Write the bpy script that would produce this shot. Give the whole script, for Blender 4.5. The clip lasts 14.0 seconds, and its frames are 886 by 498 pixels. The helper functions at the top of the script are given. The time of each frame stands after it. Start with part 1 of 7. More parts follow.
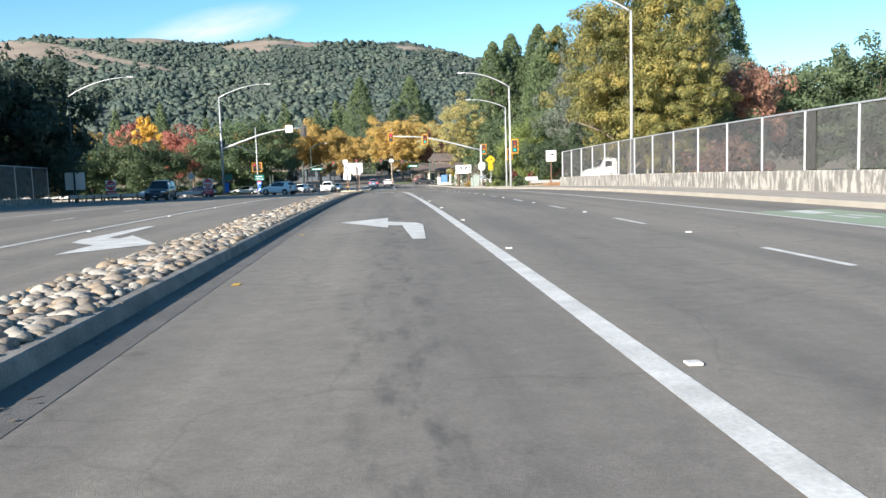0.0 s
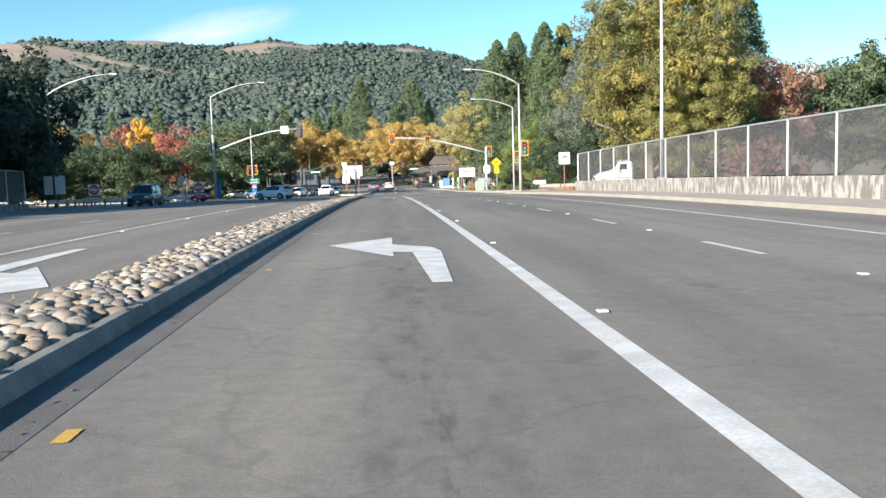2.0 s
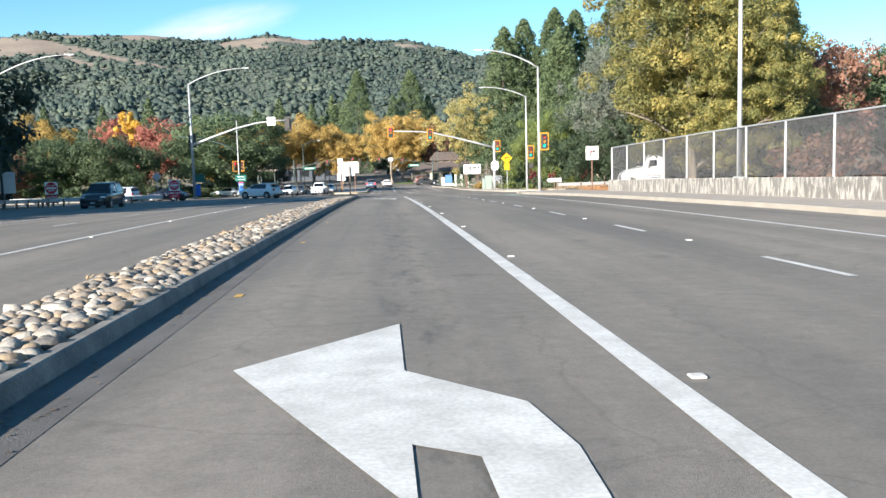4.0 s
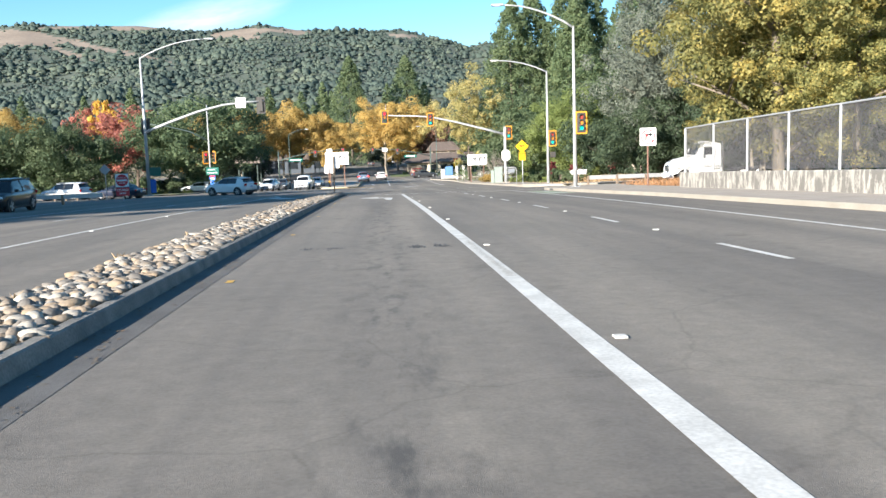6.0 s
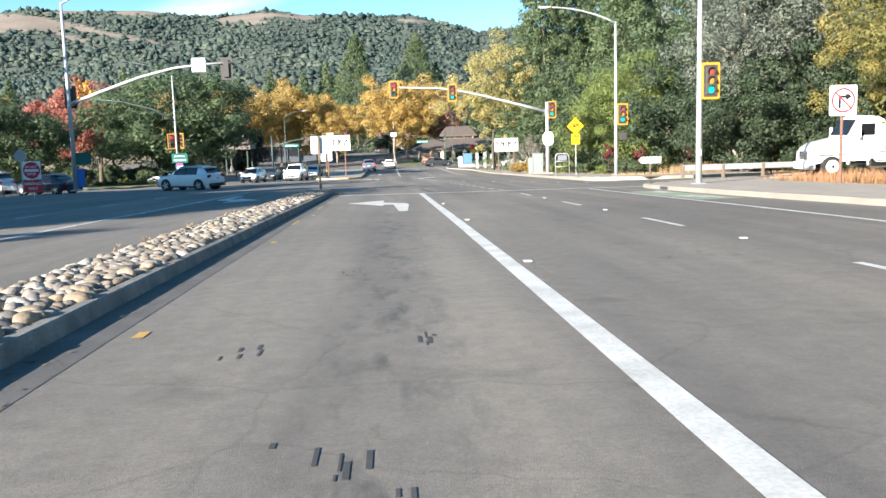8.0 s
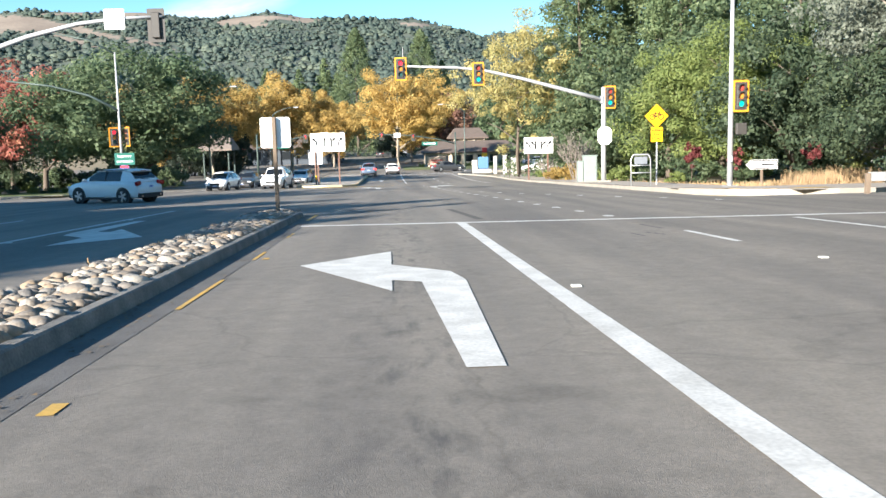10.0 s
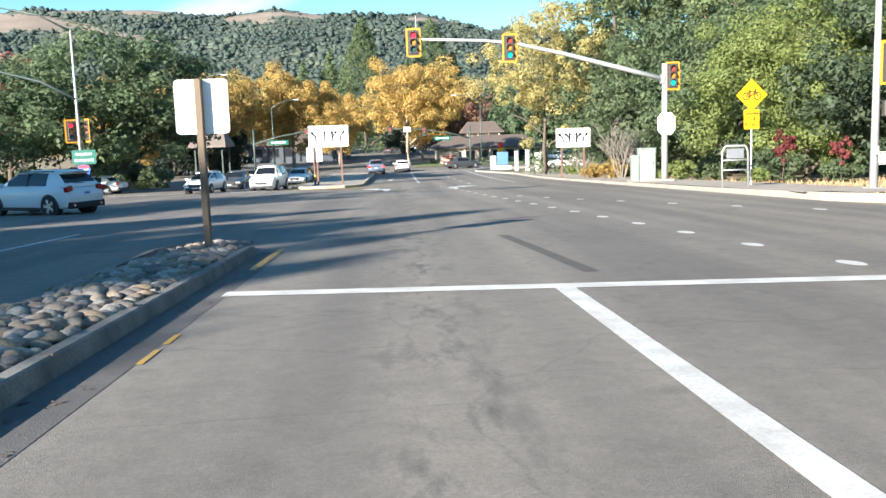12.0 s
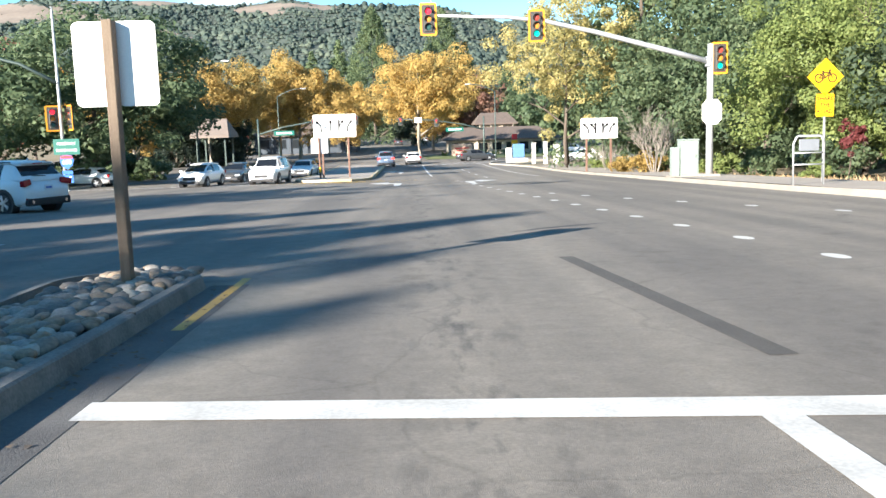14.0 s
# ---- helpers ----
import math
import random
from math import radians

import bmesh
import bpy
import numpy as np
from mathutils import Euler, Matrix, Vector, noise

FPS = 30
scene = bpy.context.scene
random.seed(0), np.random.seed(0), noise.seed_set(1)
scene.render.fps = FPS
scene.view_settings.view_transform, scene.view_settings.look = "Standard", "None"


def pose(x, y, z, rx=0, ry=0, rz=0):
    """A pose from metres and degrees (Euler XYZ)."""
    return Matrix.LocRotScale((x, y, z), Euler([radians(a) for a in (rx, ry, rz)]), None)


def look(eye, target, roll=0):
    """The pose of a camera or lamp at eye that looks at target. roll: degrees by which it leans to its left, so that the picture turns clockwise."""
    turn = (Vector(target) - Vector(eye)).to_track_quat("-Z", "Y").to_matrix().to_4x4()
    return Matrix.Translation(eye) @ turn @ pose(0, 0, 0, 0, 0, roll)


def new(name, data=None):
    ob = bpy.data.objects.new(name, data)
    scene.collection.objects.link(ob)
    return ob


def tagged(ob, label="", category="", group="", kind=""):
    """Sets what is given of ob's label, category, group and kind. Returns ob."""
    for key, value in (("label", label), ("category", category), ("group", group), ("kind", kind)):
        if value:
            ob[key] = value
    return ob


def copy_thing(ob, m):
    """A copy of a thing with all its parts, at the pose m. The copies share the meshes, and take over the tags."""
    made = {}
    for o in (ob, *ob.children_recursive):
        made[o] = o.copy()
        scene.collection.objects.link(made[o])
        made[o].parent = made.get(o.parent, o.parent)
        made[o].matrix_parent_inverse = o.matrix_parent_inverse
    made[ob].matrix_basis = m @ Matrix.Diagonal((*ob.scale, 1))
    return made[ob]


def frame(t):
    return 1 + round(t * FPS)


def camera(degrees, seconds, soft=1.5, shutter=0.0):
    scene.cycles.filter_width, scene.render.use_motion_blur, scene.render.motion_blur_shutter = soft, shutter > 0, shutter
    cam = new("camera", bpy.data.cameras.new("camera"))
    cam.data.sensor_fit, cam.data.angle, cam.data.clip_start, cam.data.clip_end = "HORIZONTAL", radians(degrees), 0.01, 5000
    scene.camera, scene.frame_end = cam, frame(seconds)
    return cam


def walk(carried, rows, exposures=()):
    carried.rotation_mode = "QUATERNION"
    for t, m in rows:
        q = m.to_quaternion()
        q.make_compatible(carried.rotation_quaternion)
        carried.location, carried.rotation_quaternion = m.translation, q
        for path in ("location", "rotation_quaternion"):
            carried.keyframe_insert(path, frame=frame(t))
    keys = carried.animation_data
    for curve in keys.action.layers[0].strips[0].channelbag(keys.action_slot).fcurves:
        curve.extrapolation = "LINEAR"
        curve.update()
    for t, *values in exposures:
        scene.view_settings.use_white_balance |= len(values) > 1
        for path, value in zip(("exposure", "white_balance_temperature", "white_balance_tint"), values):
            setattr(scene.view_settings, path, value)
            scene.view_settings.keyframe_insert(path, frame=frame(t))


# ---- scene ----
cam = camera(53.4, 14.0)
METRES, EYE, TILT, LEAN, TURN = 85.0, 1.26, 0.0, 0.0, -3.6
ROWS = [
    (0.0, -0.0008, 0.0, 0.0, -0.19, -6.21, 1.75),
    (0.5, -0.0015, 0.0083, -0.0, -0.17, -5.95, 1.8),
    (1.0, -0.0026, 0.0223, -0.0001, -0.15, -5.93, 1.78),
    (1.5, -0.0041, 0.0416, -0.0003, -0.14, -5.92, 1.77),
    (2.0, -0.0056, 0.0654, -0.0005, -0.18, -6.03, 1.74),
    (2.5, -0.0076, 0.0932, -0.0009, -0.2, -6.15, 1.66),
    (3.0, -0.0096, 0.1227, -0.0011, -0.22, -6.16, 1.63),
    (5.5, -0.0200, 0.3163, -0.0055, -0.56, -6.65, 1.77),
    (6.0, -0.0226, 0.3677, -0.0066, -0.64, -6.81, 1.86),
    (6.5, -0.0257, 0.4235, -0.0081, -0.56, -6.87, 1.85),
    (7.0, -0.0291, 0.4826, -0.0096, -0.41, -7.04, 1.66),
    (7.5, -0.0326, 0.5437, -0.0115, -0.25, -7.56, 1.65),
    (8.0, -0.0366, 0.6033, -0.0136, -0.1, -7.58, 1.76),
    (10.5, -0.0546, 0.8577, -0.0228, 0.01, -7.19, 1.37),
    (11.0, -0.0564, 0.8913, -0.0235, 0.05, -7.44, 1.61),
    (11.5, -0.0590, 0.9192, -0.0242, 0.25, -7.5, 1.72),
    (12.0, -0.0609, 0.9412, -0.025, 0.54, -7.46, 1.86),
    (12.5, -0.0624, 0.9605, -0.0256, 0.68, -7.65, 1.84),
    (13.0, -0.0638, 0.9767, -0.0262, 0.89, -7.87, 1.79),
    (13.5, -0.0649, 0.989, -0.0266, 1.08, -7.9, 1.7),
    (14.0, -0.0657, 0.9974, -0.027, 1.18, -7.93, 1.63),
]
walk(cam, [(t, pose(0, 0, EYE, TILT, LEAN, TURN) @ pose(METRES * x, METRES * y, METRES * z, 90 + pitch, roll, yaw)) for t, x, y, z, yaw, pitch, roll in ROWS], [(0.0, 1.47), (2.5, 1.51), (6.0, 1.64), (8.0, 1.74), (11.5, 1.80), (14.0, 1.92)])

# ---------------------------------------------------------------- light
SUN_DIR = Vector((0.66, 0.75, -0.34)).normalized()      # the way the sunlight travels
world = bpy.data.worlds.new("sky")
scene.world = world
world.use_nodes = True
wn, wl = world.node_tree.nodes, world.node_tree.links
sky = wn.new("ShaderNodeTexSky")
sky.sky_type = "NISHITA"
sky.sun_disc = False
sky.sun_elevation = math.asin(-SUN_DIR.z)
sky.sun_rotation = math.atan2(-SUN_DIR.x, -SUN_DIR.y)
sky.altitude, sky.air_density, sky.dust_density, sky.ozone_density = 1200, 1.0, 0.0, 3.0
# a thin wisp of cirrus over the hill
wtc, wsep = wn.new("ShaderNodeTexCoord"), wn.new("ShaderNodeSeparateXYZ")
wl.new(wtc.outputs["Generated"], wsep.inputs[0])
wsat = wn.new("ShaderNodeHueSaturation")
wsat.inputs["Saturation"].default_value = 1.17
wsat.inputs["Hue"].default_value = 0.488
wl.new(sky.outputs[0], wsat.inputs["Color"])
du, dv, cmb = wn.new("ShaderNodeMath"), wn.new("ShaderNodeMath"), wn.new("ShaderNodeCombineXYZ")
for node, axis in ((du, "X"), (dv, "Z")):
    node.operation = "DIVIDE"
    wl.new(wsep.outputs[axis], node.inputs[0])
    wl.new(wsep.outputs["Y"], node.inputs[1])
wl.new(du.outputs[0], cmb.inputs[0])
wl.new(dv.outputs[0], cmb.inputs[1])
wmp = wn.new("ShaderNodeMapping")
wmp.vector_type = "TEXTURE"
wmp.inputs["Location"].default_value = (-0.185, 0.143, 0)
wmp.inputs["Rotation"].default_value = (0, 0, 0.2)
wmp.inputs["Scale"].default_value = (0.115, 0.026, 1)
wl.new(cmb.outputs[0], wmp.inputs[0])
wgr = wn.new("ShaderNodeTexGradient")
wgr.gradient_type = "SPHERICAL"
wl.new(wmp.outputs[0], wgr.inputs[0])
wno = wn.new("ShaderNodeTexNoise")
wno.inputs["Scale"].default_value, wno.inputs["Detail"].default_value, wno.inputs["Roughness"].default_value = 2.2, 7, 0.62
wl.new(wmp.outputs[0], wno.inputs[0])
wmu = wn.new("ShaderNodeMath")
wmu.operation = "MULTIPLY"
wl.new(wgr.outputs[1], wmu.inputs[0])
wl.new(wno.outputs[0], wmu.inputs[1])
wra = wn.new("ShaderNodeMapRange")
wra.inputs["From Min"].default_value, wra.inputs["From Max"].default_value, wra.inputs["To Max"].default_value = 0.04, 0.5, 0.75
wl.new(wmu.outputs[0], wra.inputs[0])
wmix = wn.new("ShaderNodeMix")
wmix.data_type = "RGBA"
wl.new(wra.outputs[0], wmix.inputs[0])
wl.new(wsat.outputs[0], wmix.inputs[6])
wmix.inputs[7].default_value = (5.4, 5.7, 6.0, 1)
wl.new(wmix.outputs[2], wn["Background"].inputs[0])
wn["Background"].inputs[1].default_value = 0.072
sun = new("sun", bpy.data.lights.new("sun", "SUN"))
sun.data.energy, sun.data.angle, sun.data.color = 5.0, radians(0.55), (1.0, 0.93, 0.83)
sun.matrix_world = look((-120, -140, 60), Vector((-120, -140, 60)) + SUN_DIR)

# ---------------------------------------------------------------- materials


def mat(name, color, rough=0.6, metal=0.0, vary=0.15, scale=4.0, fine=60.0, bump=0.0, bump_scale=80.0, color2=None, island=False, rand=False,
        spec=0.5, sub=0.0, stretch=(1, 1, 1), emit=None, strength=0.0, coat=0.0, contrast=0.5):
    m = bpy.data.materials.new(name)
    m.use_nodes = True
    n, l = m.node_tree.nodes, m.node_tree.links
    b = n["Principled BSDF"]
    b.inputs["Roughness"].default_value = rough
    b.inputs["Metallic"].default_value = metal
    b.inputs["Specular IOR Level"].default_value = spec
    b.inputs["Coat Weight"].default_value = coat
    tc = n.new("ShaderNodeTexCoord")
    mp = n.new("ShaderNodeMapping")
    mp.inputs["Scale"].default_value = stretch
    l.new(tc.outputs["Object"], mp.inputs[0])
    big = n.new("ShaderNodeTexNoise")
    big.inputs["Scale"].default_value, big.inputs["Detail"].default_value = scale, 5
    small = n.new("ShaderNodeTexNoise")
    small.inputs["Scale"].default_value, small.inputs["Detail"].default_value = fine, 3
    l.new(mp.outputs[0], big.inputs[0])
    l.new(mp.outputs[0], small.inputs[0])
    c2 = color2 or [c * (1 - vary) for c in color]
    ramp = n.new("ShaderNodeValToRGB")
    ramp.color_ramp.elements[0].position, ramp.color_ramp.elements[1].position = 0.5 - contrast / 2, 0.5 + contrast / 2
    ramp.color_ramp.elements[0].color, ramp.color_ramp.elements[1].color = (*c2, 1), (*color, 1)
    if island or rand:
        src = n.new("ShaderNodeNewGeometry").outputs["Random Per Island"] if island else n.new("ShaderNodeObjectInfo").outputs["Random"]
        mx = n.new("ShaderNodeMath")
        mx.operation = "MULTIPLY_ADD"
        mx.inputs[1].default_value = 0.62
        l.new(src, mx.inputs[0])
        half = n.new("ShaderNodeMath")
        half.operation = "MULTIPLY"
        half.inputs[1].default_value = 0.38
        l.new(big.outputs[0], half.inputs[0])
        l.new(half.outputs[0], mx.inputs[2])
        l.new(mx.outputs[0], ramp.inputs[0])
        ramp.color_ramp.elements[0].position, ramp.color_ramp.elements[1].position = 0.1, 0.9
    else:
        l.new(big.outputs[0], ramp.inputs[0])
    grain = n.new("ShaderNodeMix")
    grain.data_type, grain.blend_type = "RGBA", "MULTIPLY"
    grain.inputs[0].default_value = min(1.0, vary * 1.6)
    g2 = n.new("ShaderNodeValToRGB")
    g2.color_ramp.elements[0].position, g2.color_ramp.elements[1].position = 0.3, 0.65
    g2.color_ramp.elements[0].color, g2.color_ramp.elements[1].color = (0.6, 0.6, 0.6, 1), (1.1, 1.1, 1.1, 1)
    l.new(small.outputs[0], g2.inputs[0])
    l.new(ramp.outputs[0], grain.inputs[6])
    l.new(g2.outputs[0], grain.inputs[7])
    l.new(grain.outputs[2], b.inputs["Base Color"])
    if bump:
        bn = n.new("ShaderNodeTexNoise")
        bn.inputs["Scale"].default_value, bn.inputs["Detail"].default_value = bump_scale, 4
        l.new(mp.outputs[0], bn.inputs[0])
        bp = n.new("ShaderNodeBump")
        bp.inputs["Strength"].default_value, bp.inputs["Distance"].default_value = bump, 0.02
        l.new(bn.outputs[0], bp.inputs["Height"])
        l.new(bp.outputs[0], b.inputs["Normal"])
    if emit:
        b.inputs["Emission Color"].default_value = (*emit, 1)
        b.inputs["Emission Strength"].default_value = strength
    return m


def leaf_mat(name, c1, c2, c3, patch=0.35, wide=0.9):
    """Leaves that let a part of the light through; each leaf has its own tint."""
    m = bpy.data.materials.new(name)
    m.use_nodes = True
    n, l = m.node_tree.nodes, m.node_tree.links
    b = n["Principled BSDF"]
    b.inputs["Roughness"].default_value = 0.55
    b.inputs["Specular IOR Level"].default_value = 0.25
    geo = n.new("ShaderNodeNewGeometry")
    info = n.new("ShaderNodeObjectInfo")
    tc = n.new("ShaderNodeTexCoord")
    no = n.new("ShaderNodeTexNoise")
    no.inputs["Scale"].default_value, no.inputs["Detail"].default_value = patch, 3
    l.new(tc.outputs["Object"], no.inputs[0])
    a = n.new("ShaderNodeMath")
    a.operation = "MULTIPLY_ADD"
    a.inputs[1].default_value = 0.36
    l.new(geo.outputs["Random Per Island"], a.inputs[0])
    a2 = n.new("ShaderNodeMath")
    a2.operation = "MULTIPLY_ADD"
    a2.inputs[1].default_value, a2.inputs[2].default_value = wide, 0.30 - wide / 2
    l.new(no.outputs[0], a2.inputs[0])
    l.new(a2.outputs[0], a.inputs[2])
    ramp = n.new("ShaderNodeValToRGB")
    ramp.color_ramp.elements[0].color, ramp.color_ramp.elements[1].color = (*c1, 1), (*c3, 1)
    ramp.color_ramp.elements[0].position, ramp.color_ramp.elements[1].position = 0.12, 0.85
    e = ramp.color_ramp.elements.new(0.5)
    e.color = (*c2, 1)
    l.new(a.outputs[0], ramp.inputs[0])
    hs = n.new("ShaderNodeHueSaturation")
    v = n.new("ShaderNodeMath")
    v.operation = "MULTIPLY_ADD"
    v.inputs[1].default_value, v.inputs[2].default_value = 0.3, 0.85
    l.new(info.outputs["Random"], v.inputs[0])
    l.new(v.outputs[0], hs.inputs["Value"])
    l.new(ramp.outputs[0], hs.inputs["Color"])
    l.new(hs.outputs[0], b.inputs["Base Color"])
    tr = n.new("ShaderNodeBsdfTranslucent")
    l.new(hs.outputs[0], tr.inputs[0])
    mix = n.new("ShaderNodeMixShader")
    mix.inputs[0].default_value = 0.48
    l.new(b.outputs[0], mix.inputs[1])
    l.new(tr.outputs[0], mix.inputs[2])
    l.new(mix.outputs[0], n["Material Output"].inputs[0])
    return m


def asphalt_mat():
    """Grey asphalt: stone grain, tyre-polished tracks along the lanes, old patches and drips."""
    m = mat("asphalt", (0.228, 0.206, 0.180), 0.82, vary=0.25, scale=0.35, fine=45, bump=0.25, bump_scale=160, color2=(0.187, 0.171, 0.151), spec=0.35)
    n, l = m.node_tree.nodes, m.node_tree.links
    b = n["Principled BSDF"]
    src = b.inputs["Base Color"].links[0].from_socket
    tc = n.new("ShaderNodeTexCoord")
    mp = n.new("ShaderNodeMapping")
    mp.inputs["Scale"].default_value = (0.9, 0.02, 1)
    l.new(tc.outputs["Object"], mp.inputs[0])
    streak = n.new("ShaderNodeTexNoise")
    streak.inputs["Scale"].default_value, streak.inputs["Detail"].default_value = 1.0, 5
    l.new(mp.outputs[0], streak.inputs[0])
    r = n.new("ShaderNodeValToRGB")
    r.color_ramp.elements[0].position, r.color_ramp.elements[1].position = 0.35, 0.65
    r.color_ramp.elements[0].color, r.color_ramp.elements[1].color = (0.72, 0.72, 0.74, 1), (1.14, 1.12, 1.09, 1)
    l.new(streak.outputs[0], r.inputs[0])
    mx = n.new("ShaderNodeMix")
    mx.data_type, mx.blend_type = "RGBA", "MULTIPLY"
    mx.inputs[0].default_value = 0.9
    l.new(src, mx.inputs[6])
    l.new(r.outputs[0], mx.inputs[7])
    spot = n.new("ShaderNodeTexNoise")
    spot.inputs["Scale"].default_value, spot.inputs["Detail"].default_value = 1.3, 6
    l.new(tc.outputs["Object"], spot.inputs[0])
    r2 = n.new("ShaderNodeValToRGB")
    r2.color_ramp.elements[0].position, r2.color_ramp.elements[1].position = 0.27, 0.36
    r2.color_ramp.elements[0].color, r2.color_ramp.elements[1].color = (0.72, 0.72, 0.72, 1), (1, 1, 1, 1)
    l.new(spot.outputs[0], r2.inputs[0])
    mx2 = n.new("ShaderNodeMix")
    mx2.data_type, mx2.blend_type = "RGBA", "MULTIPLY"
    mx2.inputs[0].default_value = 0.8
    l.new(mx.outputs[2], mx2.inputs[6])
    l.new(r2.outputs[0], mx2.inputs[7])
    # oil drips down the middle of the turn lane, broken into blotches
    sx = n.new("ShaderNodeSeparateXYZ")
    l.new(tc.outputs["Object"], sx.inputs[0])
    off = n.new("ShaderNodeMath")
    off.operation = "SUBTRACT"
    off.inputs[1].default_value = 0.1
    l.new(sx.outputs["X"], off.inputs[0])
    ab = n.new("ShaderNodeMath")
    ab.operation = "ABSOLUTE"
    l.new(off.outputs[0], ab.inputs[0])
    band = n.new("ShaderNodeMapRange")
    band.inputs["From Min"].default_value, band.inputs["From Max"].default_value = 0.7, 0.05
    l.new(ab.outputs[0], band.inputs[0])
    bm_ = n.new("ShaderNodeMapping")
    bm_.inputs["Scale"].default_value = (4.5, 1.4, 1)
    l.new(tc.outputs["Object"], bm_.inputs[0])
    bl = n.new("ShaderNodeTexNoise")
    bl.inputs["Scale"].default_value, bl.inputs["Detail"].default_value, bl.inputs["Roughness"].default_value = 1.0, 7, 0.65
    l.new(bm_.outputs[0], bl.inputs[0])
    br = n.new("ShaderNodeMapRange")
    br.inputs["From Min"].default_value, br.inputs["From Max"].default_value = 0.5, 0.68
    l.new(bl.outputs[0], br.inputs[0])
    oil = n.new("ShaderNodeMath")
    oil.operation = "MULTIPLY"
    l.new(band.outputs[0], oil.inputs[0])
    l.new(br.outputs[0], oil.inputs[1])
    mx3 = n.new("ShaderNodeMix")
    mx3.data_type = "RGBA"
    l.new(oil.outputs[0], mx3.inputs[0])
    mot = n.new("ShaderNodeTexNoise")
    mot.inputs["Scale"].default_value, mot.inputs["Detail"].default_value, mot.inputs["Roughness"].default_value = 5.0, 6, 0.75
    l.new(tc.outputs["Object"], mot.inputs[0])
    mr_ = n.new("ShaderNodeMapRange")
    mr_.inputs["From Min"].default_value, mr_.inputs["From Max"].default_value = 0.3, 0.7
    mr_.inputs["To Min"].default_value, mr_.inputs["To Max"].default_value = 0.84, 1.14
    l.new(mot.outputs[0], mr_.inputs[0])
    warp = n.new("ShaderNodeMix")
    warp.data_type, warp.blend_type = "RGBA", "ADD"
    warp.inputs[0].default_value = 0.5
    l.new(tc.outputs["Object"], warp.inputs[6])
    l.new(spot.outputs[1], warp.inputs[7])
    cell = n.new("ShaderNodeTexVoronoi")
    cell.feature = "DISTANCE_TO_EDGE"
    cell.inputs["Scale"].default_value = 0.33
    l.new(warp.outputs[2], cell.inputs[0])
    hair = n.new("ShaderNodeMapRange")
    hair.inputs["From Min"].default_value, hair.inputs["From Max"].default_value = 0.002, 0.007
    hair.inputs["To Min"].default_value, hair.inputs["To Max"].default_value = 0.87, 1.0
    l.new(cell.outputs[0], hair.inputs[0])
    both = n.new("ShaderNodeMath")
    both.operation = "MULTIPLY"
    l.new(mr_.outputs[0], both.inputs[0])
    l.new(hair.outputs[0], both.inputs[1])
    mx4 = n.new("ShaderNodeMix")
    mx4.data_type, mx4.blend_type = "RGBA", "MULTIPLY"
    mx4.inputs[0].default_value = 1.0
    l.new(mx2.outputs[2], mx4.inputs[6])
    l.new(both.outputs[0], mx4.inputs[7])
    l.new(mx4.outputs[2], mx3.inputs[6])
    mx3.inputs[7].default_value = (0.085, 0.08, 0.075, 1)
    l.new(mx3.outputs[2], b.inputs["Base Color"])
    return m


def stained_concrete():
    """Pale parapet concrete with dark rain streaks that run down from the top."""
    m = mat("parapet_concrete", (0.335, 0.32, 0.29), 0.85, vary=0.2, scale=0.8, fine=30, bump=0.3, bump_scale=40)
    n, l = m.node_tree.nodes, m.node_tree.links
    b = n["Principled BSDF"]
    src = b.inputs["Base Color"].links[0].from_socket
    tc = n.new("ShaderNodeTexCoord")
    mp = n.new("ShaderNodeMapping")
    mp.inputs["Scale"].default_value = (1, 2.5, 0.8)
    l.new(tc.outputs["Object"], mp.inputs[0])
    s = n.new("ShaderNodeTexNoise")
    s.inputs["Scale"].default_value, s.inputs["Detail"].default_value, s.inputs["Roughness"].default_value = 1.5, 8, 0.7
    l.new(mp.outputs[0], s.inputs[0])
    r = n.new("ShaderNodeValToRGB")
    r.color_ramp.elements[0].position, r.color_ramp.elements[1].position = 0.47, 0.545
    r.color_ramp.elements[0].color, r.color_ramp.elements[1].color = (0.42, 0.42, 0.43, 1), (1.15, 1.15, 1.15, 1)
    l.new(s.outputs[0], r.inputs[0])
    mx = n.new("ShaderNodeMix")
    mx.data_type, mx.blend_type = "RGBA", "MULTIPLY"
    mx.inputs[0].default_value = 0.85
    l.new(src, mx.inputs[6])
    l.new(r.outputs[0], mx.inputs[7])
    l.new(mx.outputs[2], b.inputs["Base Color"])
    return m


